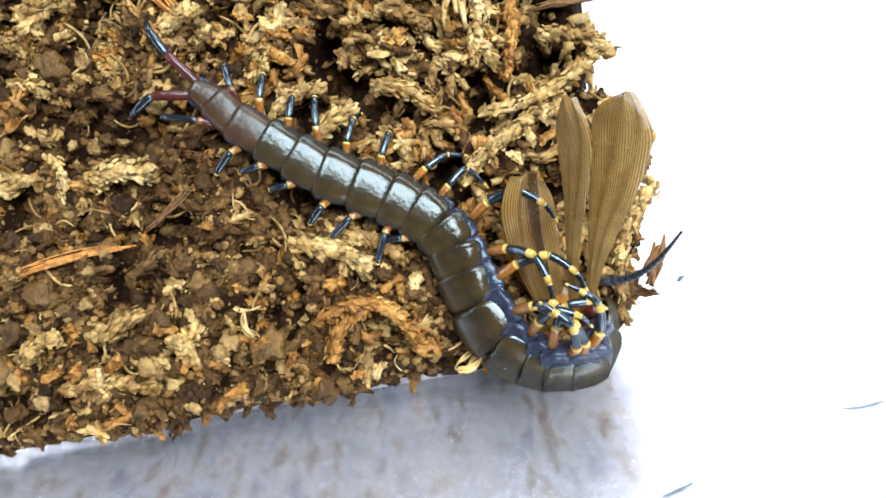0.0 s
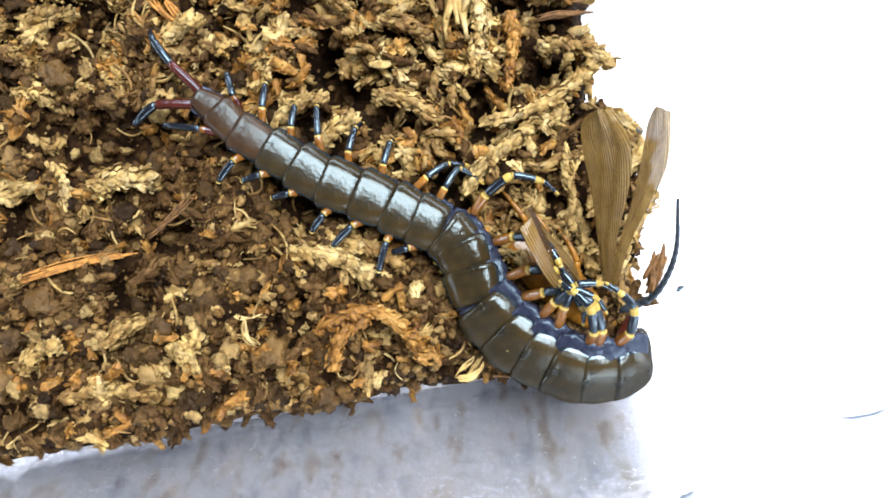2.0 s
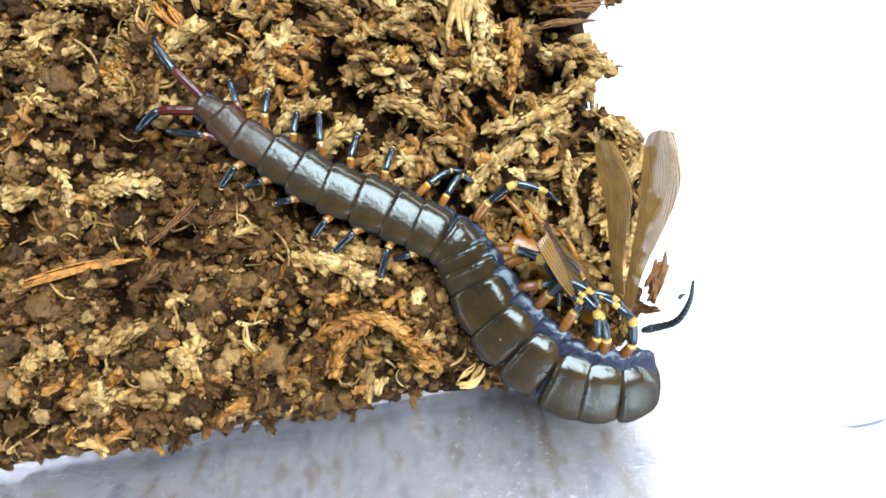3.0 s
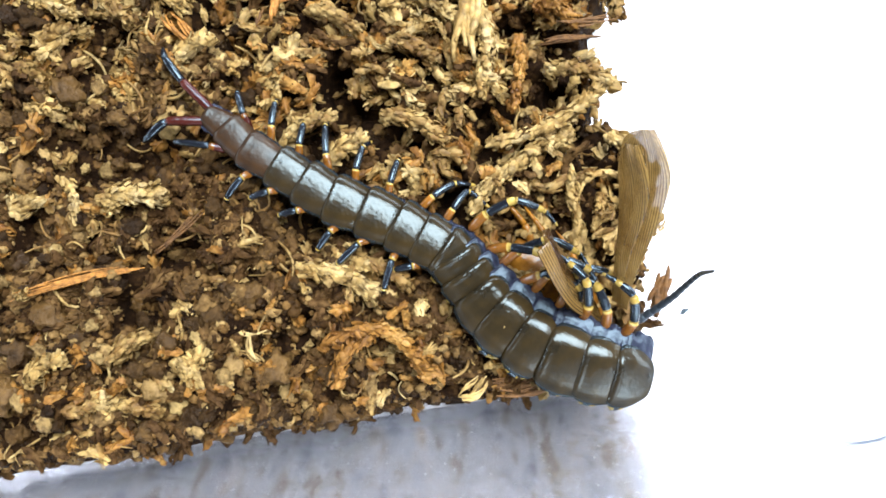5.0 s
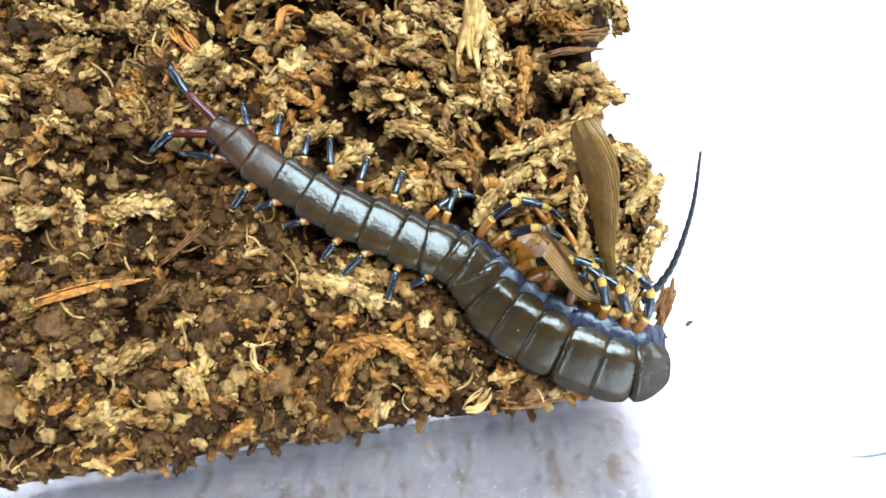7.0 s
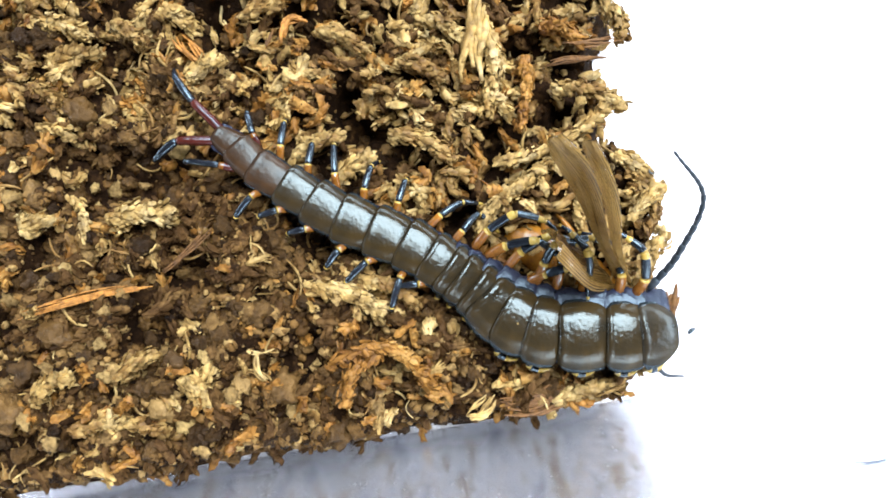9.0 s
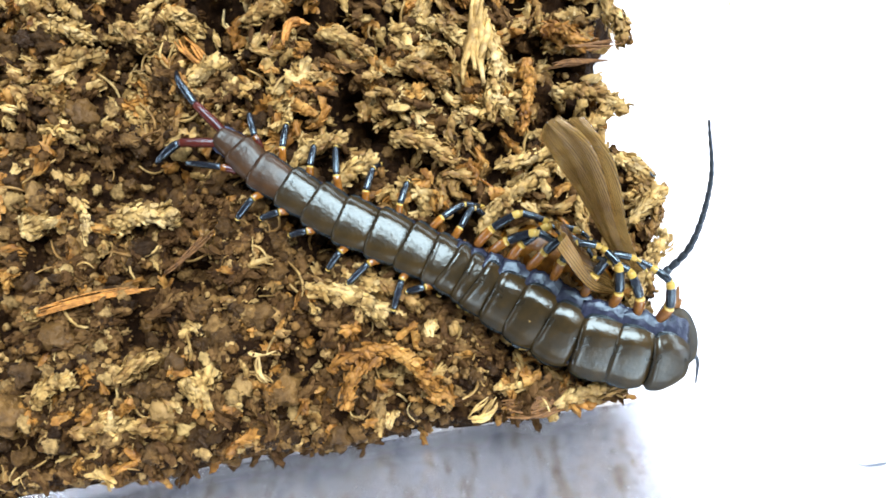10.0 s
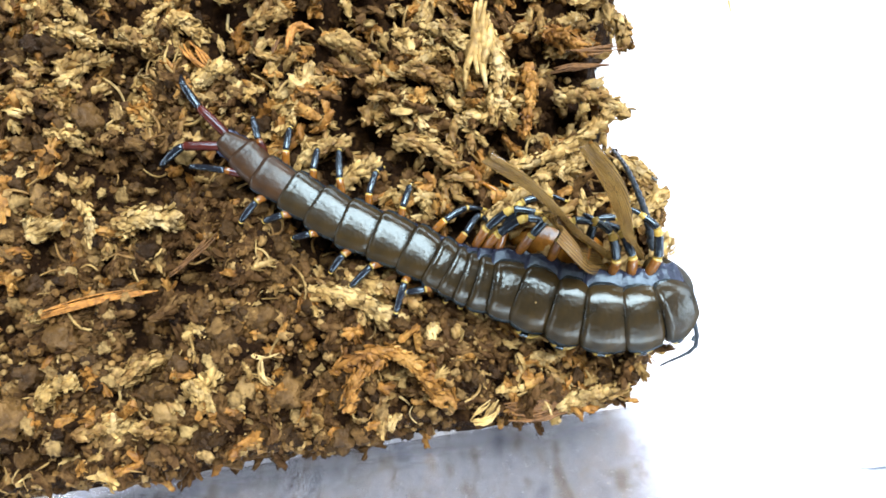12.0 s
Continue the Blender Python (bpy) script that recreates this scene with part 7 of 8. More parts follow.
    walk(movers["antenna_a_02"], [
        (0, pose(0.04095, -0.00689, 0.01627, 0.0, -56.9, 12.8)),
        (0.5, pose(0.04136, -0.00523, 0.01736, 0.0, -65.8, 62.5)),
        (1, pose(0.04313, -0.00636, 0.01576, 0.0, -39.7, 26.1)),
        (1.5, pose(0.04342, -0.00725, 0.01498, 0.0, -26.9, 23.5)),
        (2, pose(0.04603, -0.00982, 0.01648, 0.0, -50.5, 34.7)),
        (2.5, pose(0.04827, -0.01194, 0.01625, 0.0, -54.1, 20.8)),
        (3, pose(0.05028, -0.01354, 0.01624, 0.0, -56.9, 24.2)),
        (5, pose(0.04756, -0.00687, 0.01568, 0.0, -45.2, 42.3)),
        (5.5, pose(0.04542, -0.00391, 0.01649, 0.0, -52.1, 40.9)),
        (6, pose(0.04278, 0.00241, 0.01635, 0.0, -43.1, 77.7)),
        (6.5, pose(0.04079, 0.00442, 0.01553, 0.0, -37.0, 86.0)),
        (7, pose(0.04815, 0.00231, 0.01616, 0.0, -42.2, 61.2)),
        (9, pose(0.04884, 0.00696, 0.01658, 0.0, -45.5, 59.4)),
        (9.5, pose(0.05110, 0.01188, 0.01585, 0.0, -35.8, 79.3)),
        (10, pose(0.05157, 0.00985, 0.01641, 0.0, -44.6, 54.9)),
        (10.5, pose(0.04268, 0.01587, 0.01578, 0.0, -33.7, 110.5)),
        (11, pose(0.04430, 0.01500, 0.01517, 0.0, -30.1, 98.6)),
        (11.5, pose(0.04428, 0.01580, 0.01507, 0.0, -31.4, 92.9)),
        (12, pose(0.04384, 0.01787, 0.01589, 0.0, -42.0, 116.6)),
    ])
    walk(movers["antenna_a_03"], [
        (0, pose(0.04198, -0.00659, 0.01809, 0.0, -61.6, 21.6)),
        (0.5, pose(0.04166, -0.00429, 0.01942, 0.0, -62.0, 79.4)),
        (1, pose(0.04482, -0.00546, 0.01747, 0.0, -43.6, 30.8)),
        (1.5, pose(0.04562, -0.00609, 0.01628, 0.0, -27.8, 32.7)),
        (2, pose(0.04715, -0.00882, 0.01844, 0.0, -53.5, 50.8)),
        (2.5, pose(0.04936, -0.01143, 0.01810, 0.0, -59.5, 30.0)),
        (3, pose(0.05118, -0.01303, 0.01809, 0.0, -63.9, 38.1)),
        (5, pose(0.04862, -0.00585, 0.01730, 0.0, -50.2, 45.2)),
        (5.5, pose(0.04641, -0.00286, 0.01839, 0.0, -52.6, 52.7)),
        (6, pose(0.04310, 0.00434, 0.01825, 0.0, -44.8, 83.5)),
        (6.5, pose(0.04087, 0.00636, 0.01712, 0.0, -41.8, 89.4)),
        (7, pose(0.04899, 0.00405, 0.01799, 0.0, -43.7, 67.7)),
        (9, pose(0.04971, 0.00867, 0.01854, 0.0, -45.0, 67.0)),
        (9.5, pose(0.05142, 0.01416, 0.01764, 0.0, -39.5, 85.5)),
        (10, pose(0.05252, 0.01152, 0.01833, 0.0, -44.9, 66.4)),
        (10.5, pose(0.04172, 0.01809, 0.01750, 0.0, -36.7, 117.1)),
        (11, pose(0.04392, 0.01726, 0.01662, 0.0, -34.4, 100.4)),
        (11.5, pose(0.04415, 0.01787, 0.01644, 0.0, -35.6, 94.4)),
        (12, pose(0.04298, 0.01943, 0.01757, 0.0, -44.6, 120.6)),
    ])
    walk(movers["antenna_a_04"], [
        (0, pose(0.04282, -0.00615, 0.01997, 0.0, -64.8, 34.1)),
        (0.5, pose(0.04182, -0.00316, 0.02139, 0.0, -58.5, 83.9)),
        (1, pose(0.04632, -0.00444, 0.01927, 0.0, -46.1, 38.2)),
        (1.5, pose(0.04759, -0.00456, 0.01758, 0.0, -26.8, 41.4)),
        (2, pose(0.04790, -0.00754, 0.02042, 0.0, -52.6, 66.5)),
        (2.5, pose(0.05021, -0.01079, 0.02004, 0.0, -61.5, 43.7)),
        (3, pose(0.05173, -0.01236, 0.02002, 0.0, -67.1, 63.4)),
        (5, pose(0.04954, -0.00487, 0.01902, 0.0, -54.2, 49.4)),
        (5.5, pose(0.04718, -0.00160, 0.02027, 0.0, -50.5, 63.2)),
        (6, pose(0.04323, 0.00626, 0.02019, 0.0, -45.5, 88.4)),
        (6.5, pose(0.04082, 0.00814, 0.01887, 0.0, -47.2, 94.7)),
        (7, pose(0.04959, 0.00589, 0.01981, 0.0, -42.7, 75.5)),
        (9, pose(0.05041, 0.01052, 0.02044, 0.0, -41.8, 69.2)),
        (9.5, pose(0.05143, 0.01636, 0.01955, 0.0, -42.3, 93.0)),
        (10, pose(0.05312, 0.01338, 0.02020, 0.0, -41.8, 76.0)),
        (10.5, pose(0.04050, 0.02009, 0.01931, 0.0, -38.4, 125.8)),
        (11, pose(0.04349, 0.01938, 0.01824, 0.0, -39.5, 102.7)),
        (11.5, pose(0.04396, 0.01983, 0.01796, 0.0, -40.0, 96.4)),
        (12, pose(0.04204, 0.02087, 0.01932, 0.0, -46.0, 126.0)),
    ])
    walk(movers["antenna_a_05"], [
        (0, pose(0.04349, -0.00561, 0.02190, 0.0, -66.7, 43.7)),
        (0.5, pose(0.04190, -0.00193, 0.02332, 0.0, -56.9, 87.9)),
        (1, pose(0.04764, -0.00329, 0.02115, 0.0, -48.0, 43.0)),
        (1.5, pose(0.04942, -0.00284, 0.01882, 0.0, -25.9, 45.0)),
        (2, pose(0.04840, -0.00610, 0.02238, 0.0, -51.8, 74.4)),
        (2.5, pose(0.05094, -0.00999, 0.02196, 0.0, -60.3, 50.4)),
        (3, pose(0.05196, -0.01158, 0.02198, 0.0, -66.7, 82.6)),
        (5, pose(0.05030, -0.00389, 0.02082, 0.0, -55.7, 54.3)),
        (5.5, pose(0.04781, -0.00017, 0.02208, 0.0, -48.7, 68.5)),
        (6, pose(0.04323, 0.00814, 0.02215, 0.0, -46.9, 91.6)),
        (6.5, pose(0.04060, 0.00972, 0.02079, 0.0, -53.8, 100.8)),
        (7, pose(0.05001, 0.00783, 0.02160, 0.0, -41.6, 79.4)),
        (9, pose(0.05119, 0.01247, 0.02220, 0.0, -39.3, 68.4)),
        (9.5, pose(0.05128, 0.01845, 0.02157, 0.0, -45.5, 94.9)),
        (10, pose(0.05354, 0.01540, 0.02196, 0.0, -39.6, 80.4)),
        (10.5, pose(0.03904, 0.02189, 0.02117, 0.0, -38.8, 131.1)),
        (11, pose(0.04300, 0.02131, 0.02006, 0.0, -46.4, 105.2)),
        (11.5, pose(0.04372, 0.02164, 0.01965, 0.0, -45.4, 99.4)),
        (12, pose(0.04100, 0.02222, 0.02107, 0.0, -45.5, 128.9)),
    ])
    walk(movers["antenna_a_06"], [
        (0, pose(0.04403, -0.00500, 0.02385, 0.0, -68.0, 51.9)),
        (0.5, pose(0.04188, -0.00067, 0.02522, 0.0, -56.1, 93.9)),
        (1, pose(0.04882, -0.00210, 0.02308, 0.0, -49.5, 47.4)),
        (1.5, pose(0.05116, -0.00100, 0.02004, 0.0, -25.8, 48.6)),
        (2, pose(0.04871, -0.00458, 0.02431, 0.0, -51.1, 81.6)),
        (2.5, pose(0.05158, -0.00912, 0.02389, 0.0, -61.8, 57.8)),
        (3, pose(0.05198, -0.01072, 0.02392, 0.0, -66.0, 94.3)),
        (5, pose(0.05097, -0.00288, 0.02264, 0.0, -57.3, 58.6)),
        (5.5, pose(0.04832, 0.00132, 0.02386, 0.0, -48.5, 72.7)),
        (6, pose(0.04311, 0.00999, 0.02416, 0.0, -47.5, 95.1)),
        (6.5, pose(0.04028, 0.01106, 0.02288, 0.0, -58.8, 107.4)),
        (7, pose(0.05032, 0.00979, 0.02336, 0.0, -41.8, 82.5)),
        (9, pose(0.05193, 0.01446, 0.02394, 0.0, -39.7, 71.1)),
        (9.5, pose(0.05103, 0.02044, 0.02369, 0.0, -47.2, 101.0)),
        (10, pose(0.05382, 0.01748, 0.02368, 0.0, -39.2, 83.9)),
        (10.5, pose(0.03746, 0.02357, 0.02304, 0.0, -39.5, 135.8)),
        (11, pose(0.04255, 0.02296, 0.02215, 0.0, -54.6, 106.6)),
        (11.5, pose(0.04344, 0.02331, 0.02148, 0.0, -49.2, 100.1)),
        (12, pose(0.03990, 0.02353, 0.02282, 0.0, -45.9, 131.2)),
    ])
    walk(movers["antenna_a_07"], [
        (0, pose(0.04447, -0.00435, 0.02581, 0.0, -68.5, 59.3)),
        (0.5, pose(0.04173, 0.00060, 0.02711, 0.0, -55.7, 100.8)),
        (1, pose(0.04987, -0.00084, 0.02505, 0.0, -51.0, 52.5)),
        (1.5, pose(0.05274, 0.00097, 0.02127, 0.0, -26.1, 53.2)),
        (2, pose(0.04887, -0.00303, 0.02624, 0.0, -51.1, 87.0)),
        (2.5, pose(0.05203, -0.00824, 0.02587, 0.0, -65.3, 69.8)),
        (3, pose(0.05184, -0.00986, 0.02586, 0.0, -65.9, 103.4)),
        (5, pose(0.05154, -0.00189, 0.02451, 0.0, -60.3, 61.7)),
        (5.5, pose(0.04875, 0.00284, 0.02566, 0.0, -49.1, 76.8)),
        (6, pose(0.04290, 0.01182, 0.02617, 0.0, -47.3, 97.9)),
        (6.5, pose(0.03983, 0.01221, 0.02506, 0.0, -61.0, 114.6)),
        (7, pose(0.05053, 0.01176, 0.02515, 0.0, -42.4, 85.5)),
        (9, pose(0.05251, 0.01645, 0.02572, 0.0, -42.1, 77.5)),
        (9.5, pose(0.05048, 0.02233, 0.02583, 0.0, -47.0, 111.6)),
        (10, pose(0.05398, 0.01957, 0.02540, 0.0, -40.0, 87.7)),
        (10.5, pose(0.03577, 0.02509, 0.02495, 0.0, -40.6, 140.6)),
        (11, pose(0.04208, 0.02432, 0.02443, 0.0, -59.3, 112.0)),
        (11.5, pose(0.04313, 0.02483, 0.02342, 0.0, -53.3, 102.5)),
        (12, pose(0.03875, 0.02476, 0.02460, 0.0, -47.4, 134.4)),
    ])
    walk(movers["antenna_a_08"], [
        (0, pose(0.04483, -0.00367, 0.02777, 0.0, -68.6, 64.2)),
        (0.5, pose(0.04140, 0.00185, 0.02899, 0.0, -55.1, 109.0)),
        (1, pose(0.05078, 0.00046, 0.02706, 0.0, -52.1, 58.0)),
        (1.5, pose(0.05416, 0.00305, 0.02252, 0.0, -26.9, 58.7)),
        (2, pose(0.04887, -0.00148, 0.02816, 0.0, -51.0, 93.0)),
        (2.5, pose(0.05219, -0.00740, 0.02791, 0.0, -69.0, 91.5)),
        (3, pose(0.05159, -0.00904, 0.02780, 0.0, -66.5, 109.8)),
        (5, pose(0.05199, -0.00098, 0.02645, 0.0, -64.8, 64.9)),
        (5.5, pose(0.04905, 0.00435, 0.02749, 0.0, -51.0, 80.8)),
        (6, pose(0.04260, 0.01366, 0.02816, 0.0, -46.4, 100.8)),
        (6.5, pose(0.03926, 0.01329, 0.02725, 0.0, -59.9, 119.9)),
        (7, pose(0.05063, 0.01370, 0.02697, 0.0, -44.0, 88.3)),
        (9, pose(0.05277, 0.01841, 0.02762, 0.0, -46.1, 88.9)),
        (9.5, pose(0.04956, 0.02413, 0.02793, 0.0, -44.8, 122.9)),
        (10, pose(0.05398, 0.02162, 0.02718, 0.0, -41.8, 91.7)),
        (10.5, pose(0.03398, 0.02642, 0.02691, 0.0, -42.0, 146.9)),
        (11, pose(0.04149, 0.02554, 0.02677, 0.0, -59.3, 119.9)),
        (11.5, pose(0.04277, 0.02619, 0.02547, 0.0, -57.9, 108.2)),
        (12, pose(0.03759, 0.02589, 0.02644, 0.0, -50.2, 138.4)),
    ])
    walk(movers["antenna_a_09"], [
        (0, pose(0.04512, -0.00296, 0.02974, 0.0, -68.4, 69.3)),
        (0.5, pose(0.04088, 0.00307, 0.03085, 0.0, -53.7, 116.8)),
        (1, pose(0.05153, 0.00182, 0.02909, 0.0, -52.9, 64.2)),
        (1.5, pose(0.05533, 0.00525, 0.02381, 0.0, -27.7, 65.5)),
        (2, pose(0.04872, 0.00007, 0.03010, 0.0, -51.3, 97.9)),
        (2.5, pose(0.05198, -0.00669, 0.02999, 0.0, -70.0, 124.1)),
        (3, pose(0.05127, -0.00828, 0.02976, 0.0, -67.8, 115.7)),
        (5, pose(0.05230, -0.00023, 0.02848, 0.0, -71.9, 70.0)),
        (5.5, pose(0.04922, 0.00579, 0.02938, 0.0, -53.9, 86.5)),
        (6, pose(0.04221, 0.01552, 0.03012, 0.0, -45.2, 103.2)),
        (6.5, pose(0.03857, 0.01440, 0.02938, 0.0, -57.2, 123.1)),
        (7, pose(0.05063, 0.01559, 0.02885, 0.0, -46.5, 91.9)),
        (9, pose(0.05253, 0.02022, 0.02966, 0.0, -49.8, 109.6)),
        (9.5, pose(0.04825, 0.02580, 0.02992, 0.0, -41.0, 132.7)),
        (10, pose(0.05384, 0.02360, 0.02902, 0.0, -44.7, 97.5)),
        (10.5, pose(0.03207, 0.02748, 0.02892, 0.0, -43.5, 154.4)),
        (11, pose(0.04068, 0.02674, 0.02905, 0.0, -55.4, 126.6)),
        (11.5, pose(0.04229, 0.02733, 0.02763, 0.0, -62.7, 118.2)),
        (12, pose(0.03641, 0.02684, 0.02837, 0.0, -54.1, 144.0)),
    ])
    walk(movers["antenna_a_10"], [
        (0, pose(0.04537, -0.00223, 0.03170, 0.0, -68.2, 74.6)),
        (0.5, pose(0.04018, 0.00427, 0.03267, 0.0, -51.6, 122.8)),
        (1, pose(0.05213, 0.00325, 0.03113, 0.0, -52.7, 71.1)),
        (1.5, pose(0.05621, 0.00757, 0.02511, 0.0, -27.5, 73.0)),
        (2, pose(0.04842, 0.00160, 0.03202, 0.0, -50.1, 104.0)),
        (2.5, pose(0.05135, -0.00613, 0.03203, 0.0, -64.8, 147.2)),
        (3, pose(0.05087, -0.00759, 0.03173, 0.0, -67.8, 124.0)),
        (5, pose(0.05245, 0.00028, 0.03060, 0.0, -80.2, 83.4)),
        (5.5, pose(0.04921, 0.00716, 0.03133, 0.0, -55.6, 93.5)),
        (6, pose(0.04172, 0.01741, 0.03202, 0.0, -43.5, 105.8)),
        (6.5, pose(0.03778, 0.01557, 0.03144, 0.0, -54.1, 126.3)),
        (7, pose(0.05051, 0.01736, 0.03083, 0.0, -49.0, 96.3)),
        (9, pose(0.05158, 0.02171, 0.03175, 0.0, -48.4, 132.2)),
        (9.5, pose(0.04661, 0.02737, 0.03176, 0.0, -37.6, 139.2)),
        (10, pose(0.05348, 0.02543, 0.03099, 0.0, -47.5, 105.0)),
        (10.5, pose(0.03009, 0.02826, 0.03099, 0.0, -44.3, 163.8)),
        (11, pose(0.03966, 0.02801, 0.03121, 0.0, -50.9, 131.6)),
        (11.5, pose(0.04167, 0.02818, 0.02988, 0.0, -66.7, 136.4)),
        (12, pose(0.03526, 0.02755, 0.03041, 0.0, -58.7, 153.6)),
    ])
    walk(movers["antenna_a_11"], [
        (0, pose(0.04554, -0.00144, 0.03365, 0.0, -67.3, 79.6)),
        (0.5, pose(0.03936, 0.00545, 0.03444, 0.0, -50.4, 126.0)),
        (1, pose(0.05255, 0.00475, 0.03316, 0.0, -52.3, 76.9)),
        (1.5, pose(0.05681, 0.00999, 0.02640, 0.0, -27.0, 78.7)),
        (2, pose(0.04797, 0.00315, 0.03390, 0.0, -49.0, 107.9)),
        (2.5, pose(0.05043, -0.00567, 0.03399, 0.0, -60.5, 158.0)),
        (3, pose(0.05039, -0.00694, 0.03369, 0.0, -67.2, 130.5)),
        (5, pose(0.05239, 0.00052, 0.03277, 0.0, -84.7, 140.4)),
        (5.5, pose(0.04906, 0.00848, 0.03332, 0.0, -56.6, 100.3)),
        (6, pose(0.04115, 0.01931, 0.03389, 0.0, -42.8, 107.2)),
        (6.5, pose(0.03685, 0.01675, 0.03345, 0.0, -52.5, 128.9)),
        (7, pose(0.05025, 0.01906, 0.03286, 0.0, -50.4, 101.0)),
        (9, pose(0.05016, 0.02293, 0.03375, 0.0, -45.6, 144.6)),
        (9.5, pose(0.04478, 0.02882, 0.03350, 0.0, -35.9, 143.0)),
        (10, pose(0.05288, 0.02715, 0.03300, 0.0, -48.4, 112.6)),
        (10.5, pose(0.02800, 0.02870, 0.03306, 0.0, -43.8, 171.5)),
        (11, pose(0.03845, 0.02928, 0.03326, 0.0, -48.9, 135.2)),
        (11.5, pose(0.04087, 0.02868, 0.03218, 0.0, -68.0, 160.7)),
        (12, pose(0.03415, 0.02797, 0.03255, 0.0, -62.1, 165.1)),
    ])
    walk(movers["antenna_a_12"], [
        (0, pose(0.04567, -0.00064, 0.03560, 0.0, -67.5, 82.8)),
        (0.5, pose(0.03848, 0.00662, 0.03620, 0.0, -50.4, 128.1)),
        (1, pose(0.05285, 0.00629, 0.03519, 0.0, -52.3, 80.8)),
        (1.5, pose(0.05722, 0.01246, 0.02767, 0.0, -27.0, 82.0)),
        (2, pose(0.04743, 0.00468, 0.03577, 0.0, -49.1, 110.7)),
        (2.5, pose(0.04936, -0.00529, 0.03588, 0.0, -58.3, 161.8)),
        (3, pose(0.04982, -0.00633, 0.03564, 0.0, -66.7, 133.9)),
        (5, pose(0.05217, 0.00055, 0.03494, 0.0, -82.8, -174.4)),
        (5.5, pose(0.04876, 0.00975, 0.03532, 0.0, -57.1, 104.3)),
        (6, pose(0.04053, 0.02122, 0.03573, 0.0, -42.8, 108.7)),
        (6.5, pose(0.03586, 0.01793, 0.03543, 0.0, -52.2, 131.1)),
        (7, pose(0.04987, 0.02070, 0.03493, 0.0, -51.7, 104.7)),
        (9, pose(0.04850, 0.02396, 0.03567, 0.0, -44.1, 151.0)),
        (9.5, pose(0.04286, 0.03021, 0.03520, 0.0, -35.5, 145.1)),
        (10, pose(0.05212, 0.02876, 0.03505, 0.0, -49.4, 117.8)),
        (10.5, pose(0.02586, 0.02890, 0.03511, 0.0, -43.7, 176.8)),
        (11, pose(0.03715, 0.03051, 0.03528, 0.0, -48.0, 137.7)),
        (11.5, pose(0.03995, 0.02883, 0.03449, 0.0, -67.4, 177.2)),
        (12, pose(0.03306, 0.02816, 0.03473, 0.0, -64.0, 174.5)),
    ])
    walk(movers["antenna_a_13"], [
        (0, pose(0.04575, 0.00015, 0.03755, 0.0, -68.2, 85.5)),
        (0.5, pose(0.03757, 0.00775, 0.03796, 0.0, -50.8, 129.4)),
        (1, pose(0.05305, 0.00784, 0.03722, 0.0, -53.2, 83.5)),
        (1.5, pose(0.05752, 0.01495, 0.02895, 0.0, -27.4, 83.7)),
        (2, pose(0.04684, 0.00619, 0.03764, 0.0, -49.6, 112.3)),
        (2.5, pose(0.04824, -0.00494, 0.03775, 0.0, -57.5, 163.8)),
        (3, pose(0.04922, -0.00574, 0.03759, 0.0, -66.9, 137.2)),
        (5, pose(0.05185, 0.00049, 0.03711, 0.0, -80.6, -165.3)),
        (5.5, pose(0.04840, 0.01098, 0.03733, 0.0, -58.3, 107.8)),
        (6, pose(0.03987, 0.02310, 0.03760, 0.0, -43.8, 109.7)),
        (6.5, pose(0.03484, 0.01907, 0.03740, 0.0, -52.5, 132.3)),
        (7, pose(0.04942, 0.02226, 0.03704, 0.0, -53.0, 107.4)),
        (9, pose(0.04675, 0.02487, 0.03757, 0.0, -43.9, 153.5)),
        (9.5, pose(0.04090, 0.03155, 0.03689, 0.0, -35.8, 146.5)),
        (10, pose(0.05125, 0.03028, 0.03712, 0.0, -50.5, 121.3)),
        (10.5, pose(0.02372, 0.02896, 0.03717, 0.0, -44.3, 179.7)),
        (11, pose(0.03579, 0.03171, 0.03729, 0.0, -48.4, 139.5)),
        (11.5, pose(0.03897, 0.02880, 0.03678, 0.0, -66.4, -174.8)),
        (12, pose(0.03200, 0.02819, 0.03694, 0.0, -64.6, -178.7)),
    ])
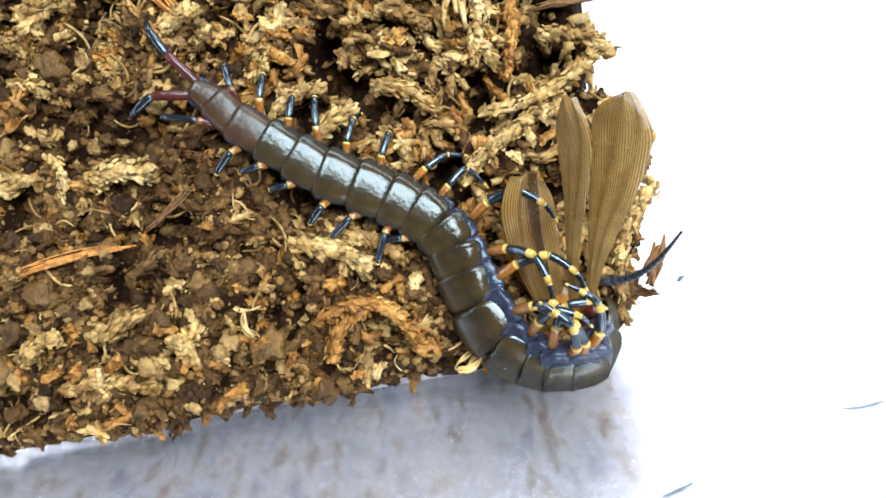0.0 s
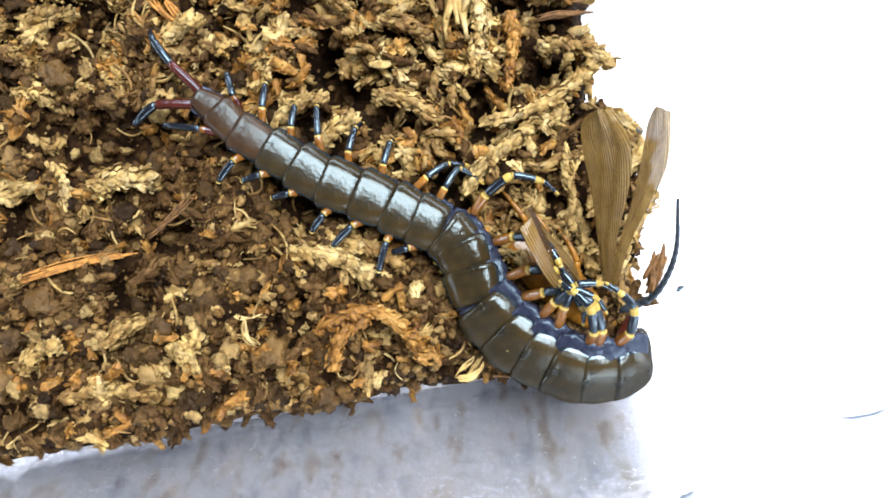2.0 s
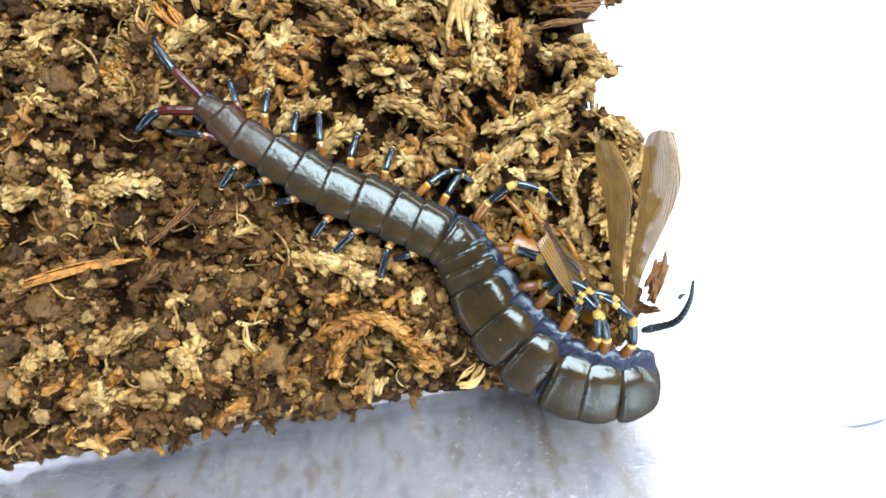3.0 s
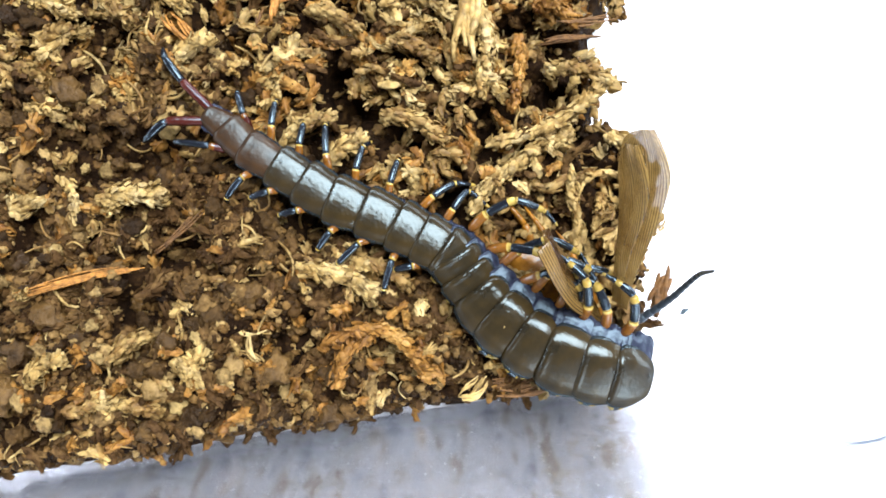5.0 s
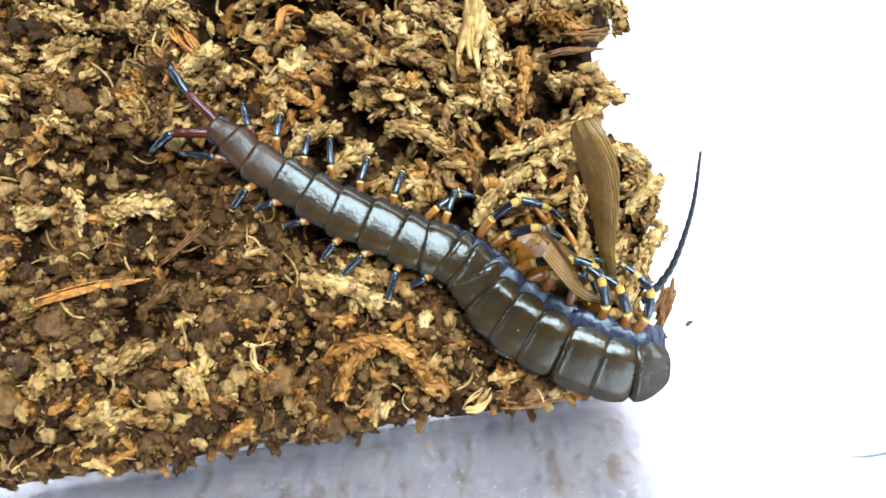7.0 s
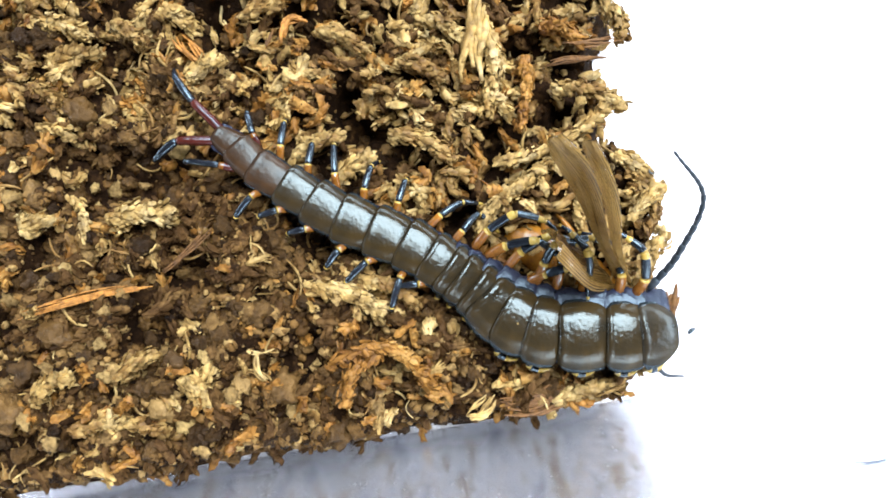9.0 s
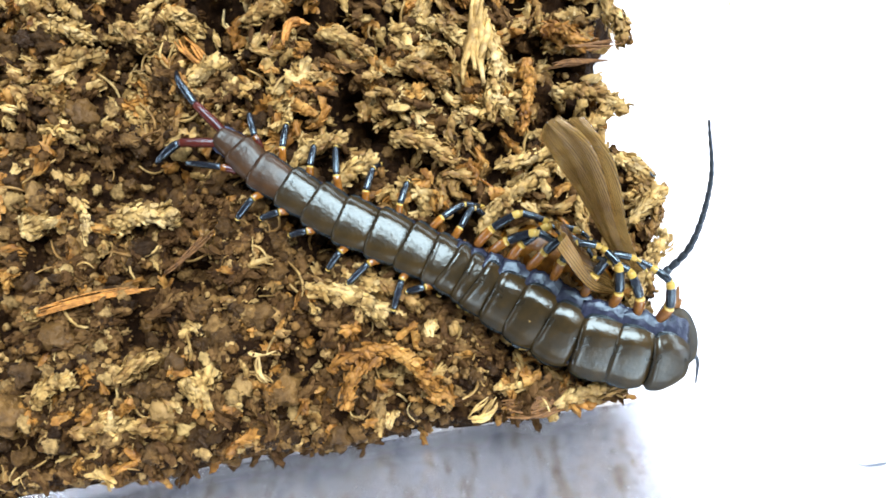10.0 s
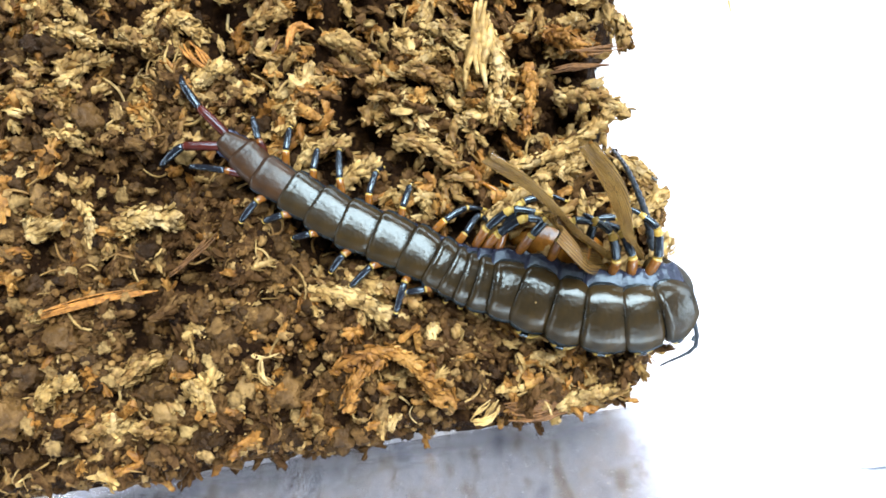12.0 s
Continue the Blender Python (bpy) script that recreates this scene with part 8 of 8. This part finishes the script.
    walk(movers["antenna_a_14"], [
        (0, pose(0.04580, 0.00092, 0.03952, 0.0, -69.3, 87.8)),
        (0.5, pose(0.03666, 0.00884, 0.03974, 0.0, -52.1, 130.0)),
        (1, pose(0.05321, 0.00934, 0.03929, 0.0, -54.9, 84.8)),
        (1.5, pose(0.05778, 0.01742, 0.03026, 0.0, -28.3, 83.9)),
        (2, pose(0.04623, 0.00765, 0.03955, 0.0, -51.1, 113.0)),
        (2.5, pose(0.04710, -0.00462, 0.03962, 0.0, -58.5, 163.6)),
        (3, pose(0.04861, -0.00519, 0.03955, 0.0, -67.2, 138.3)),
        (5, pose(0.05150, 0.00038, 0.03926, 0.0, -80.2, -164.9)),
        (5.5, pose(0.04801, 0.01216, 0.03937, 0.0, -59.4, 109.1)),
        (6, pose(0.03921, 0.02493, 0.03951, 0.0, -45.3, 110.3)),
        (6.5, pose(0.03381, 0.02017, 0.03941, 0.0, -54.0, 133.6)),
        (7, pose(0.04891, 0.02375, 0.03919, 0.0, -54.6, 109.6)),
        (9, pose(0.04498, 0.02572, 0.03949, 0.0, -45.2, 154.4)),
        (9.5, pose(0.03894, 0.03284, 0.03862, 0.0, -37.3, 146.9)),
        (10, pose(0.05034, 0.03171, 0.03924, 0.0, -51.9, 123.2)),
        (10.5, pose(0.02161, 0.02895, 0.03926, 0.0, -45.4, -179.8)),
        (11, pose(0.03443, 0.03285, 0.03933, 0.0, -49.6, 140.7)),
        (11.5, pose(0.03798, 0.02867, 0.03905, 0.0, -66.6, -172.3)),
        (12, pose(0.03096, 0.02814, 0.03915, 0.0, -65.3, -177.0)),
    ])
    walk(movers["antenna_a_15"], [
        (0, pose(0.04582, 0.00164, 0.04150, 0.0, -70.9, 89.2)),
        (0.5, pose(0.03577, 0.00990, 0.04157, 0.0, -54.2, 130.0)),
        (1, pose(0.05332, 0.01076, 0.04142, 0.0, -57.3, 85.3)),
        (1.5, pose(0.05806, 0.01986, 0.03162, 0.0, -30.0, 82.8)),
        (2, pose(0.04562, 0.00905, 0.04150, 0.0, -53.1, 113.4)),
        (2.5, pose(0.04603, -0.00429, 0.04153, 0.0, -60.7, 162.5)),
        (3, pose(0.04800, -0.00465, 0.04151, 0.0, -68.2, 138.5)),
        (5, pose(0.05113, 0.00030, 0.04142, 0.0, -80.5, -171.2)),
        (5.5, pose(0.04761, 0.01327, 0.04145, 0.0, -61.2, 109.8)),
        (6, pose(0.03854, 0.02669, 0.04148, 0.0, -47.5, 111.3)),
        (6.5, pose(0.03282, 0.02121, 0.04146, 0.0, -56.0, 134.7)),
        (7, pose(0.04840, 0.02517, 0.04139, 0.0, -56.4, 109.7)),
        (9, pose(0.04328, 0.02654, 0.04147, 0.0, -47.9, 152.9)),
        (9.5, pose(0.03702, 0.03409, 0.04042, 0.0, -39.5, 146.7)),
        (10, pose(0.04944, 0.03309, 0.04140, 0.0, -53.8, 123.2)),
        (10.5, pose(0.01956, 0.02895, 0.04140, 0.0, -47.2, 179.4)),
        (11, pose(0.03310, 0.03392, 0.04142, 0.0, -52.2, 141.8)),
        (11.5, pose(0.03702, 0.02855, 0.04135, 0.0, -67.7, -174.3)),
        (12, pose(0.02994, 0.02809, 0.04139, 0.0, -65.6, -178.2)),
    ])
    walk(movers["antenna_b_00"], [
        (0, pose(0.03744, -0.02572, 0.00377, 0.0, 28.4, -60.3)),
        (0.5, pose(0.03686, -0.02752, 0.00376, 0.0, 29.1, -62.3)),
        (1, pose(0.03838, -0.02754, 0.00375, 0.0, 29.1, -63.5)),
        (1.5, pose(0.03800, -0.02968, 0.00374, 0.0, 29.7, -63.6)),
        (2, pose(0.03949, -0.02901, 0.00373, 0.0, 32.3, -62.5)),
        (2.5, pose(0.04211, -0.02727, 0.00375, 0.0, 31.3, -57.6)),
        (3, pose(0.04015, -0.02908, 0.00368, 0.0, 35.1, -62.9)),
        (5, pose(0.04118, -0.02136, 0.00369, 0.0, 36.0, -59.3)),
        (5.5, pose(0.03991, -0.01953, 0.00368, 0.0, 35.6, -62.3)),
        (6, pose(0.03880, -0.01851, 0.00369, 0.0, 34.7, -62.4)),
        (6.5, pose(0.04034, -0.01697, 0.00369, 0.0, 34.9, -62.0)),
        (7, pose(0.04199, -0.01736, 0.00370, 0.0, 35.6, -56.9)),
        (9, pose(0.04767, -0.01258, 0.00583, 0.0, 15.4, -62.4)),
        (9.5, pose(0.05167, -0.00746, 0.00582, 0.0, 19.5, -41.4)),
        (10, pose(0.05434, -0.00900, 0.00585, 0.0, 13.6, -37.4)),
        (10.5, pose(0.05348, -0.00477, 0.00587, 0.0, 13.8, -40.7)),
        (11, pose(0.05415, -0.00732, 0.00582, 0.0, 12.4, -38.8)),
        (11.5, pose(0.05380, -0.00809, 0.00584, 0.0, 15.2, -59.6)),
        (12, pose(0.05499, -0.00039, 0.00580, 0.0, 11.9, -44.2)),
    ])
    walk(movers["antenna_b_01"], [
        (0, pose(0.03789, -0.02647, 0.00317, 0.0, 40.7, -52.1)),
        (0.5, pose(0.03730, -0.02831, 0.00313, 0.0, 41.4, -50.0)),
        (1, pose(0.03883, -0.02836, 0.00309, 0.0, 42.5, -46.6)),
        (1.5, pose(0.03845, -0.03049, 0.00308, 0.0, 41.8, -46.1)),
        (2, pose(0.03997, -0.02978, 0.00302, 0.0, 40.5, -45.6)),
        (2.5, pose(0.04259, -0.02799, 0.00310, 0.0, 40.7, -49.5)),
        (3, pose(0.04069, -0.02989, 0.00288, 0.0, 37.7, -39.9)),
        (5, pose(0.04173, -0.02209, 0.00290, 0.0, 38.7, -41.3)),
        (5.5, pose(0.04046, -0.02028, 0.00287, 0.0, 39.2, -35.9)),
        (6, pose(0.03932, -0.01926, 0.00291, 0.0, 40.4, -37.3)),
        (6.5, pose(0.04087, -0.01771, 0.00290, 0.0, 40.3, -36.4)),
        (7, pose(0.04252, -0.01807, 0.00295, 0.0, 40.4, -43.5)),
        (9, pose(0.04836, -0.01386, 0.00532, 0.0, 21.6, -59.7)),
        (9.5, pose(0.05254, -0.00820, 0.00532, 0.0, 26.2, -38.4)),
        (10, pose(0.05553, -0.00987, 0.00540, 0.0, 18.9, -35.9)),
        (10.5, pose(0.05444, -0.00555, 0.00549, 0.0, 18.9, -39.0)),
        (11, pose(0.05570, -0.00852, 0.00528, 0.0, 17.4, -39.1)),
        (11.5, pose(0.05451, -0.00924, 0.00537, 0.0, 21.2, -58.1)),
        (12, pose(0.05664, -0.00194, 0.00520, 0.0, 16.9, -47.3)),
    ])
    walk(movers["antenna_b_02"], [
        (0, pose(0.03845, -0.02680, 0.00237, 0.0, 56.0, 15.6)),
        (0.5, pose(0.03794, -0.02861, 0.00234, 0.0, 48.5, 10.7)),
        (1, pose(0.03955, -0.02853, 0.00228, 0.0, 42.0, 21.0)),
        (1.5, pose(0.03919, -0.03073, 0.00229, 0.0, 41.5, 10.7)),
        (2, pose(0.04075, -0.03019, 0.00228, 0.0, 37.5, -11.8)),
        (2.5, pose(0.04321, -0.02847, 0.00236, 0.0, 45.6, -25.9)),
        (3, pose(0.04164, -0.03035, 0.00220, 0.0, 28.2, -19.0)),
        (5, pose(0.04259, -0.02260, 0.00221, 0.0, 31.1, -24.7)),
        (5.5, pose(0.04143, -0.02064, 0.00219, 0.0, 28.9, -12.2)),
        (6, pose(0.04024, -0.01960, 0.00221, 0.0, 31.2, -9.5)),
        (6.5, pose(0.04180, -0.01804, 0.00220, 0.0, 31.0, -9.0)),
        (7, pose(0.04328, -0.01858, 0.00224, 0.0, 34.9, -30.0)),
        (9, pose(0.04913, -0.01504, 0.00472, 0.0, 25.3, -53.1)),
        (9.5, pose(0.05343, -0.00887, 0.00473, 0.0, 29.1, -33.8)),
        (10, pose(0.05667, -0.01074, 0.00485, 0.0, 23.0, -39.3)),
        (10.5, pose(0.05538, -0.00632, 0.00503, 0.0, 23.1, -39.2)),
        (11, pose(0.05709, -0.00983, 0.00463, 0.0, 19.6, -48.2)),
        (11.5, pose(0.05522, -0.01036, 0.00482, 0.0, 24.1, -57.5)),
        (12, pose(0.05785, -0.00379, 0.00446, 0.0, 18.2, -66.6)),
    ])
    walk(movers["antenna_b_03"], [
        (0, pose(0.03894, -0.02630, 0.00158, 0.0, 44.6, 51.4)),
        (0.5, pose(0.03862, -0.02819, 0.00159, 0.0, 40.1, 36.6)),
        (1, pose(0.04030, -0.02798, 0.00161, 0.0, 33.6, 39.0)),
        (1.5, pose(0.04002, -0.03034, 0.00161, 0.0, 34.4, 28.4)),
        (2, pose(0.04169, -0.03025, 0.00161, 0.0, 33.6, -0.2)),
        (2.5, pose(0.04392, -0.02868, 0.00157, 0.0, 46.1, -10.2)),
        (3, pose(0.04274, -0.03065, 0.00164, 0.0, 25.2, -12.9)),
        (5, pose(0.04358, -0.02300, 0.00162, 0.0, 28.2, -19.8)),
        (5.5, pose(0.04253, -0.02080, 0.00163, 0.0, 25.6, -6.5)),
        (6, pose(0.04131, -0.01968, 0.00162, 0.0, 27.7, -2.5)),
        (6.5, pose(0.04287, -0.01811, 0.00162, 0.0, 27.6, -2.2)),
        (7, pose(0.04414, -0.01903, 0.00160, 0.0, 32.7, -23.8)),
        (9, pose(0.05000, -0.01609, 0.00402, 0.0, 28.2, -48.9)),
        (9.5, pose(0.05437, -0.00942, 0.00410, 0.0, 30.5, -28.1)),
        (10, pose(0.05772, -0.01165, 0.00419, 0.0, 28.1, -42.2)),
        (10.5, pose(0.05628, -0.00706, 0.00446, 0.0, 28.9, -40.6)),
        (11, pose(0.05826, -0.01133, 0.00392, 0.0, 20.8, -55.8)),
        (11.5, pose(0.05591, -0.01146, 0.00421, 0.0, 26.0, -58.3)),
        (12, pose(0.05855, -0.00591, 0.00376, 0.0, 17.3, -77.0)),
    ])
    walk(movers["antenna_b_04"], [
        (0, pose(0.03947, -0.02577, 0.00083, 0.0, 45.3, 27.7)),
        (0.5, pose(0.03933, -0.02773, 0.00089, 0.0, 40.0, 22.3)),
        (1, pose(0.04107, -0.02741, 0.00098, 0.0, 35.1, 29.8)),
        (1.5, pose(0.04087, -0.02992, 0.00096, 0.0, 35.0, 20.3)),
        (2, pose(0.04266, -0.03026, 0.00097, 0.0, 33.8, -2.6)),
        (2.5, pose(0.04469, -0.02879, 0.00081, 0.0, 41.8, -10.3)),
        (3, pose(0.04386, -0.03089, 0.00110, 0.0, 26.1, -12.8)),
        (5, pose(0.04460, -0.02333, 0.00104, 0.0, 29.1, -17.5)),
        (5.5, pose(0.04365, -0.02092, 0.00109, 0.0, 26.6, -6.2)),
        (6, pose(0.04238, -0.01971, 0.00106, 0.0, 28.3, -2.4)),
        (6.5, pose(0.04395, -0.01814, 0.00105, 0.0, 28.2, -2.1)),
        (7, pose(0.04505, -0.01939, 0.00098, 0.0, 33.1, -20.4)),
        (9, pose(0.05094, -0.01705, 0.00326, 0.0, 30.4, -38.9)),
        (9.5, pose(0.05533, -0.00990, 0.00346, 0.0, 31.7, -26.0)),
        (10, pose(0.05868, -0.01257, 0.00341, 0.0, 31.7, -48.7)),
        (10.5, pose(0.05710, -0.00779, 0.00377, 0.0, 35.7, -42.7)),
        (11, pose(0.05922, -0.01296, 0.00319, 0.0, 21.5, -63.8)),
        (11.5, pose(0.05657, -0.01255, 0.00357, 0.0, 27.4, -58.8)),
        (12, pose(0.05876, -0.00813, 0.00304, 0.0, 19.3, -96.1)),
    ])
    walk(movers["antenna_b_05"], [
        (0, pose(0.04024, -0.02567, 0.00011, 0.0, 39.2, -5.4)),
        (0.5, pose(0.04016, -0.02762, 0.00019, 0.0, 38.3, -5.1)),
        (1, pose(0.04194, -0.02716, 0.00029, 0.0, 37.2, 1.3)),
        (1.5, pose(0.04178, -0.02977, 0.00029, 0.0, 36.4, -1.9)),
        (2, pose(0.04361, -0.03036, 0.00031, 0.0, 35.0, -10.2)),
        (2.5, pose(0.04551, -0.02897, 0.00013, 0.0, 36.4, -13.2)),
        (3, pose(0.04495, -0.03115, 0.00051, 0.0, 30.2, -13.4)),
        (5, pose(0.04560, -0.02363, 0.00043, 0.0, 32.3, -14.7)),
        (5.5, pose(0.04474, -0.02106, 0.00050, 0.0, 30.8, -8.9)),
        (6, pose(0.04343, -0.01980, 0.00045, 0.0, 32.3, -7.5)),
        (6.5, pose(0.04501, -0.01822, 0.00044, 0.0, 32.2, -7.1)),
        (7, pose(0.04597, -0.01970, 0.00033, 0.0, 34.2, -15.7)),
        (9, pose(0.05208, -0.01773, 0.00249, 0.0, 29.9, -22.1)),
        (9.5, pose(0.05628, -0.01036, 0.00278, 0.0, 34.3, -27.5)),
        (10, pose(0.05940, -0.01365, 0.00259, 0.0, 31.8, -65.4)),
        (10.5, pose(0.05785, -0.00849, 0.00297, 0.0, 38.6, -41.7)),
        (11, pose(0.05991, -0.01472, 0.00245, 0.0, 21.1, -73.9)),
        (11.5, pose(0.05721, -0.01363, 0.00289, 0.0, 30.1, -60.7)),
        (12, pose(0.05792, -0.01012, 0.00224, 0.0, 19.3, -130.7)),
    ])
    walk(movers["antenna_b_06"], [
        (0, pose(0.04108, -0.02584, -0.00052, 0.0, 34.1, -15.2)),
        (0.5, pose(0.04103, -0.02779, -0.00046, 0.0, 34.4, -14.5)),
        (1, pose(0.04286, -0.02728, -0.00038, 0.0, 34.8, -13.7)),
        (1.5, pose(0.04270, -0.02992, -0.00038, 0.0, 34.7, -14.0)),
        (2, pose(0.04454, -0.03056, -0.00035, 0.0, 34.4, -13.4)),
        (2.5, pose(0.04638, -0.02918, -0.00049, 0.0, 34.1, -13.5)),
        (3, pose(0.04600, -0.03140, -0.00016, 0.0, 33.5, -13.5)),
        (5, pose(0.04658, -0.02386, -0.00025, 0.0, 34.3, -11.7)),
        (5.5, pose(0.04577, -0.02124, -0.00017, 0.0, 33.9, -10.5)),
        (6, pose(0.04444, -0.01996, -0.00022, 0.0, 34.4, -9.9)),
        (6.5, pose(0.04602, -0.01837, -0.00023, 0.0, 34.3, -9.4)),
        (7, pose(0.04690, -0.01990, -0.00034, 0.0, 34.7, -10.2)),
        (9, pose(0.05338, -0.01803, 0.00175, 0.0, 27.7, -6.5)),
        (9.5, pose(0.05716, -0.01087, 0.00204, 0.0, 38.0, -31.7)),
        (10, pose(0.05974, -0.01493, 0.00182, 0.0, 28.8, -81.6)),
        (10.5, pose(0.05862, -0.00915, 0.00215, 0.0, 39.8, -39.2)),
        (11, pose(0.06026, -0.01659, 0.00173, 0.0, 20.0, -83.5)),
        (11.5, pose(0.05778, -0.01471, 0.00213, 0.0, 33.7, -64.4)),
        (12, pose(0.05614, -0.01147, 0.00156, 0.0, 15.7, -149.2)),
    ])
    walk(movers["antenna_b_07"], [
        (0, pose(0.04194, -0.02609, -0.00110, 0.0, 33.0, -16.8)),
        (0.5, pose(0.04191, -0.02805, -0.00107, 0.0, 33.6, -17.3)),
        (1, pose(0.04377, -0.02756, -0.00103, 0.0, 33.6, -17.7)),
        (1.5, pose(0.04361, -0.03019, -0.00102, 0.0, 34.0, -17.4)),
        (2, pose(0.04547, -0.03080, -0.00100, 0.0, 34.4, -14.7)),
        (2.5, pose(0.04726, -0.02938, -0.00109, 0.0, 33.2, -12.9)),
        (3, pose(0.04701, -0.03164, -0.00089, 0.0, 35.7, -13.6)),
        (5, pose(0.04756, -0.02405, -0.00094, 0.0, 35.1, -10.1)),
        (5.5, pose(0.04677, -0.02143, -0.00090, 0.0, 36.0, -10.5)),
        (6, pose(0.04541, -0.02015, -0.00093, 0.0, 35.4, -11.7)),
        (6.5, pose(0.04699, -0.01856, -0.00093, 0.0, 35.3, -11.2)),
        (7, pose(0.04785, -0.02005, -0.00099, 0.0, 34.9, -8.2)),
        (9, pose(0.05475, -0.01809, 0.00105, 0.0, 26.6, -1.4)),
        (9.5, pose(0.05797, -0.01140, 0.00124, 0.0, 40.6, -34.1)),
        (10, pose(0.05984, -0.01628, 0.00110, 0.0, 27.8, -87.9)),
        (10.5, pose(0.05939, -0.00975, 0.00131, 0.0, 41.6, -37.5)),
        (11, pose(0.06040, -0.01849, 0.00105, 0.0, 19.7, -86.6)),
        (11.5, pose(0.05824, -0.01578, 0.00130, 0.0, 36.5, -67.6)),
        (12, pose(0.05413, -0.01252, 0.00094, 0.0, 14.9, -153.4)),
    ])
    walk(movers["antenna_b_08"], [
        (0, pose(0.04279, -0.02634, -0.00169, 0.0, 34.5, -15.4)),
        (0.5, pose(0.04278, -0.02832, -0.00168, 0.0, 34.8, -15.9)),
        (1, pose(0.04468, -0.02785, -0.00167, 0.0, 34.9, -16.6)),
        (1.5, pose(0.04452, -0.03047, -0.00167, 0.0, 34.9, -16.2)),
        (2, pose(0.04638, -0.03105, -0.00166, 0.0, 35.3, -14.6)),
        (2.5, pose(0.04814, -0.02959, -0.00169, 0.0, 34.5, -13.0)),
        (3, pose(0.04800, -0.03189, -0.00163, 0.0, 35.8, -13.5)),
        (5, pose(0.04854, -0.02421, -0.00165, 0.0, 35.6, -10.1)),
        (5.5, pose(0.04776, -0.02162, -0.00163, 0.0, 36.1, -11.0)),
        (6, pose(0.04637, -0.02035, -0.00164, 0.0, 36.2, -11.0)),
        (6.5, pose(0.04797, -0.01875, -0.00164, 0.0, 36.0, -10.5)),
        (7, pose(0.04879, -0.02019, -0.00166, 0.0, 35.3, -9.1)),
        (9, pose(0.05612, -0.01812, 0.00036, 0.0, 27.5, -2.5)),
        (9.5, pose(0.05875, -0.01193, 0.00041, 0.0, 41.1, -33.6)),
        (10, pose(0.05989, -0.01764, 0.00037, 0.0, 28.7, -86.4)),
        (10.5, pose(0.06015, -0.01035, 0.00044, 0.0, 42.2, -37.5)),
        (11, pose(0.06051, -0.02040, 0.00036, 0.0, 20.4, -86.0)),
        (11.5, pose(0.05867, -0.01684, 0.00044, 0.0, 37.5, -67.3)),
        (12, pose(0.05211, -0.01354, 0.00033, 0.0, 15.9, -151.4)),
    ])



motions()
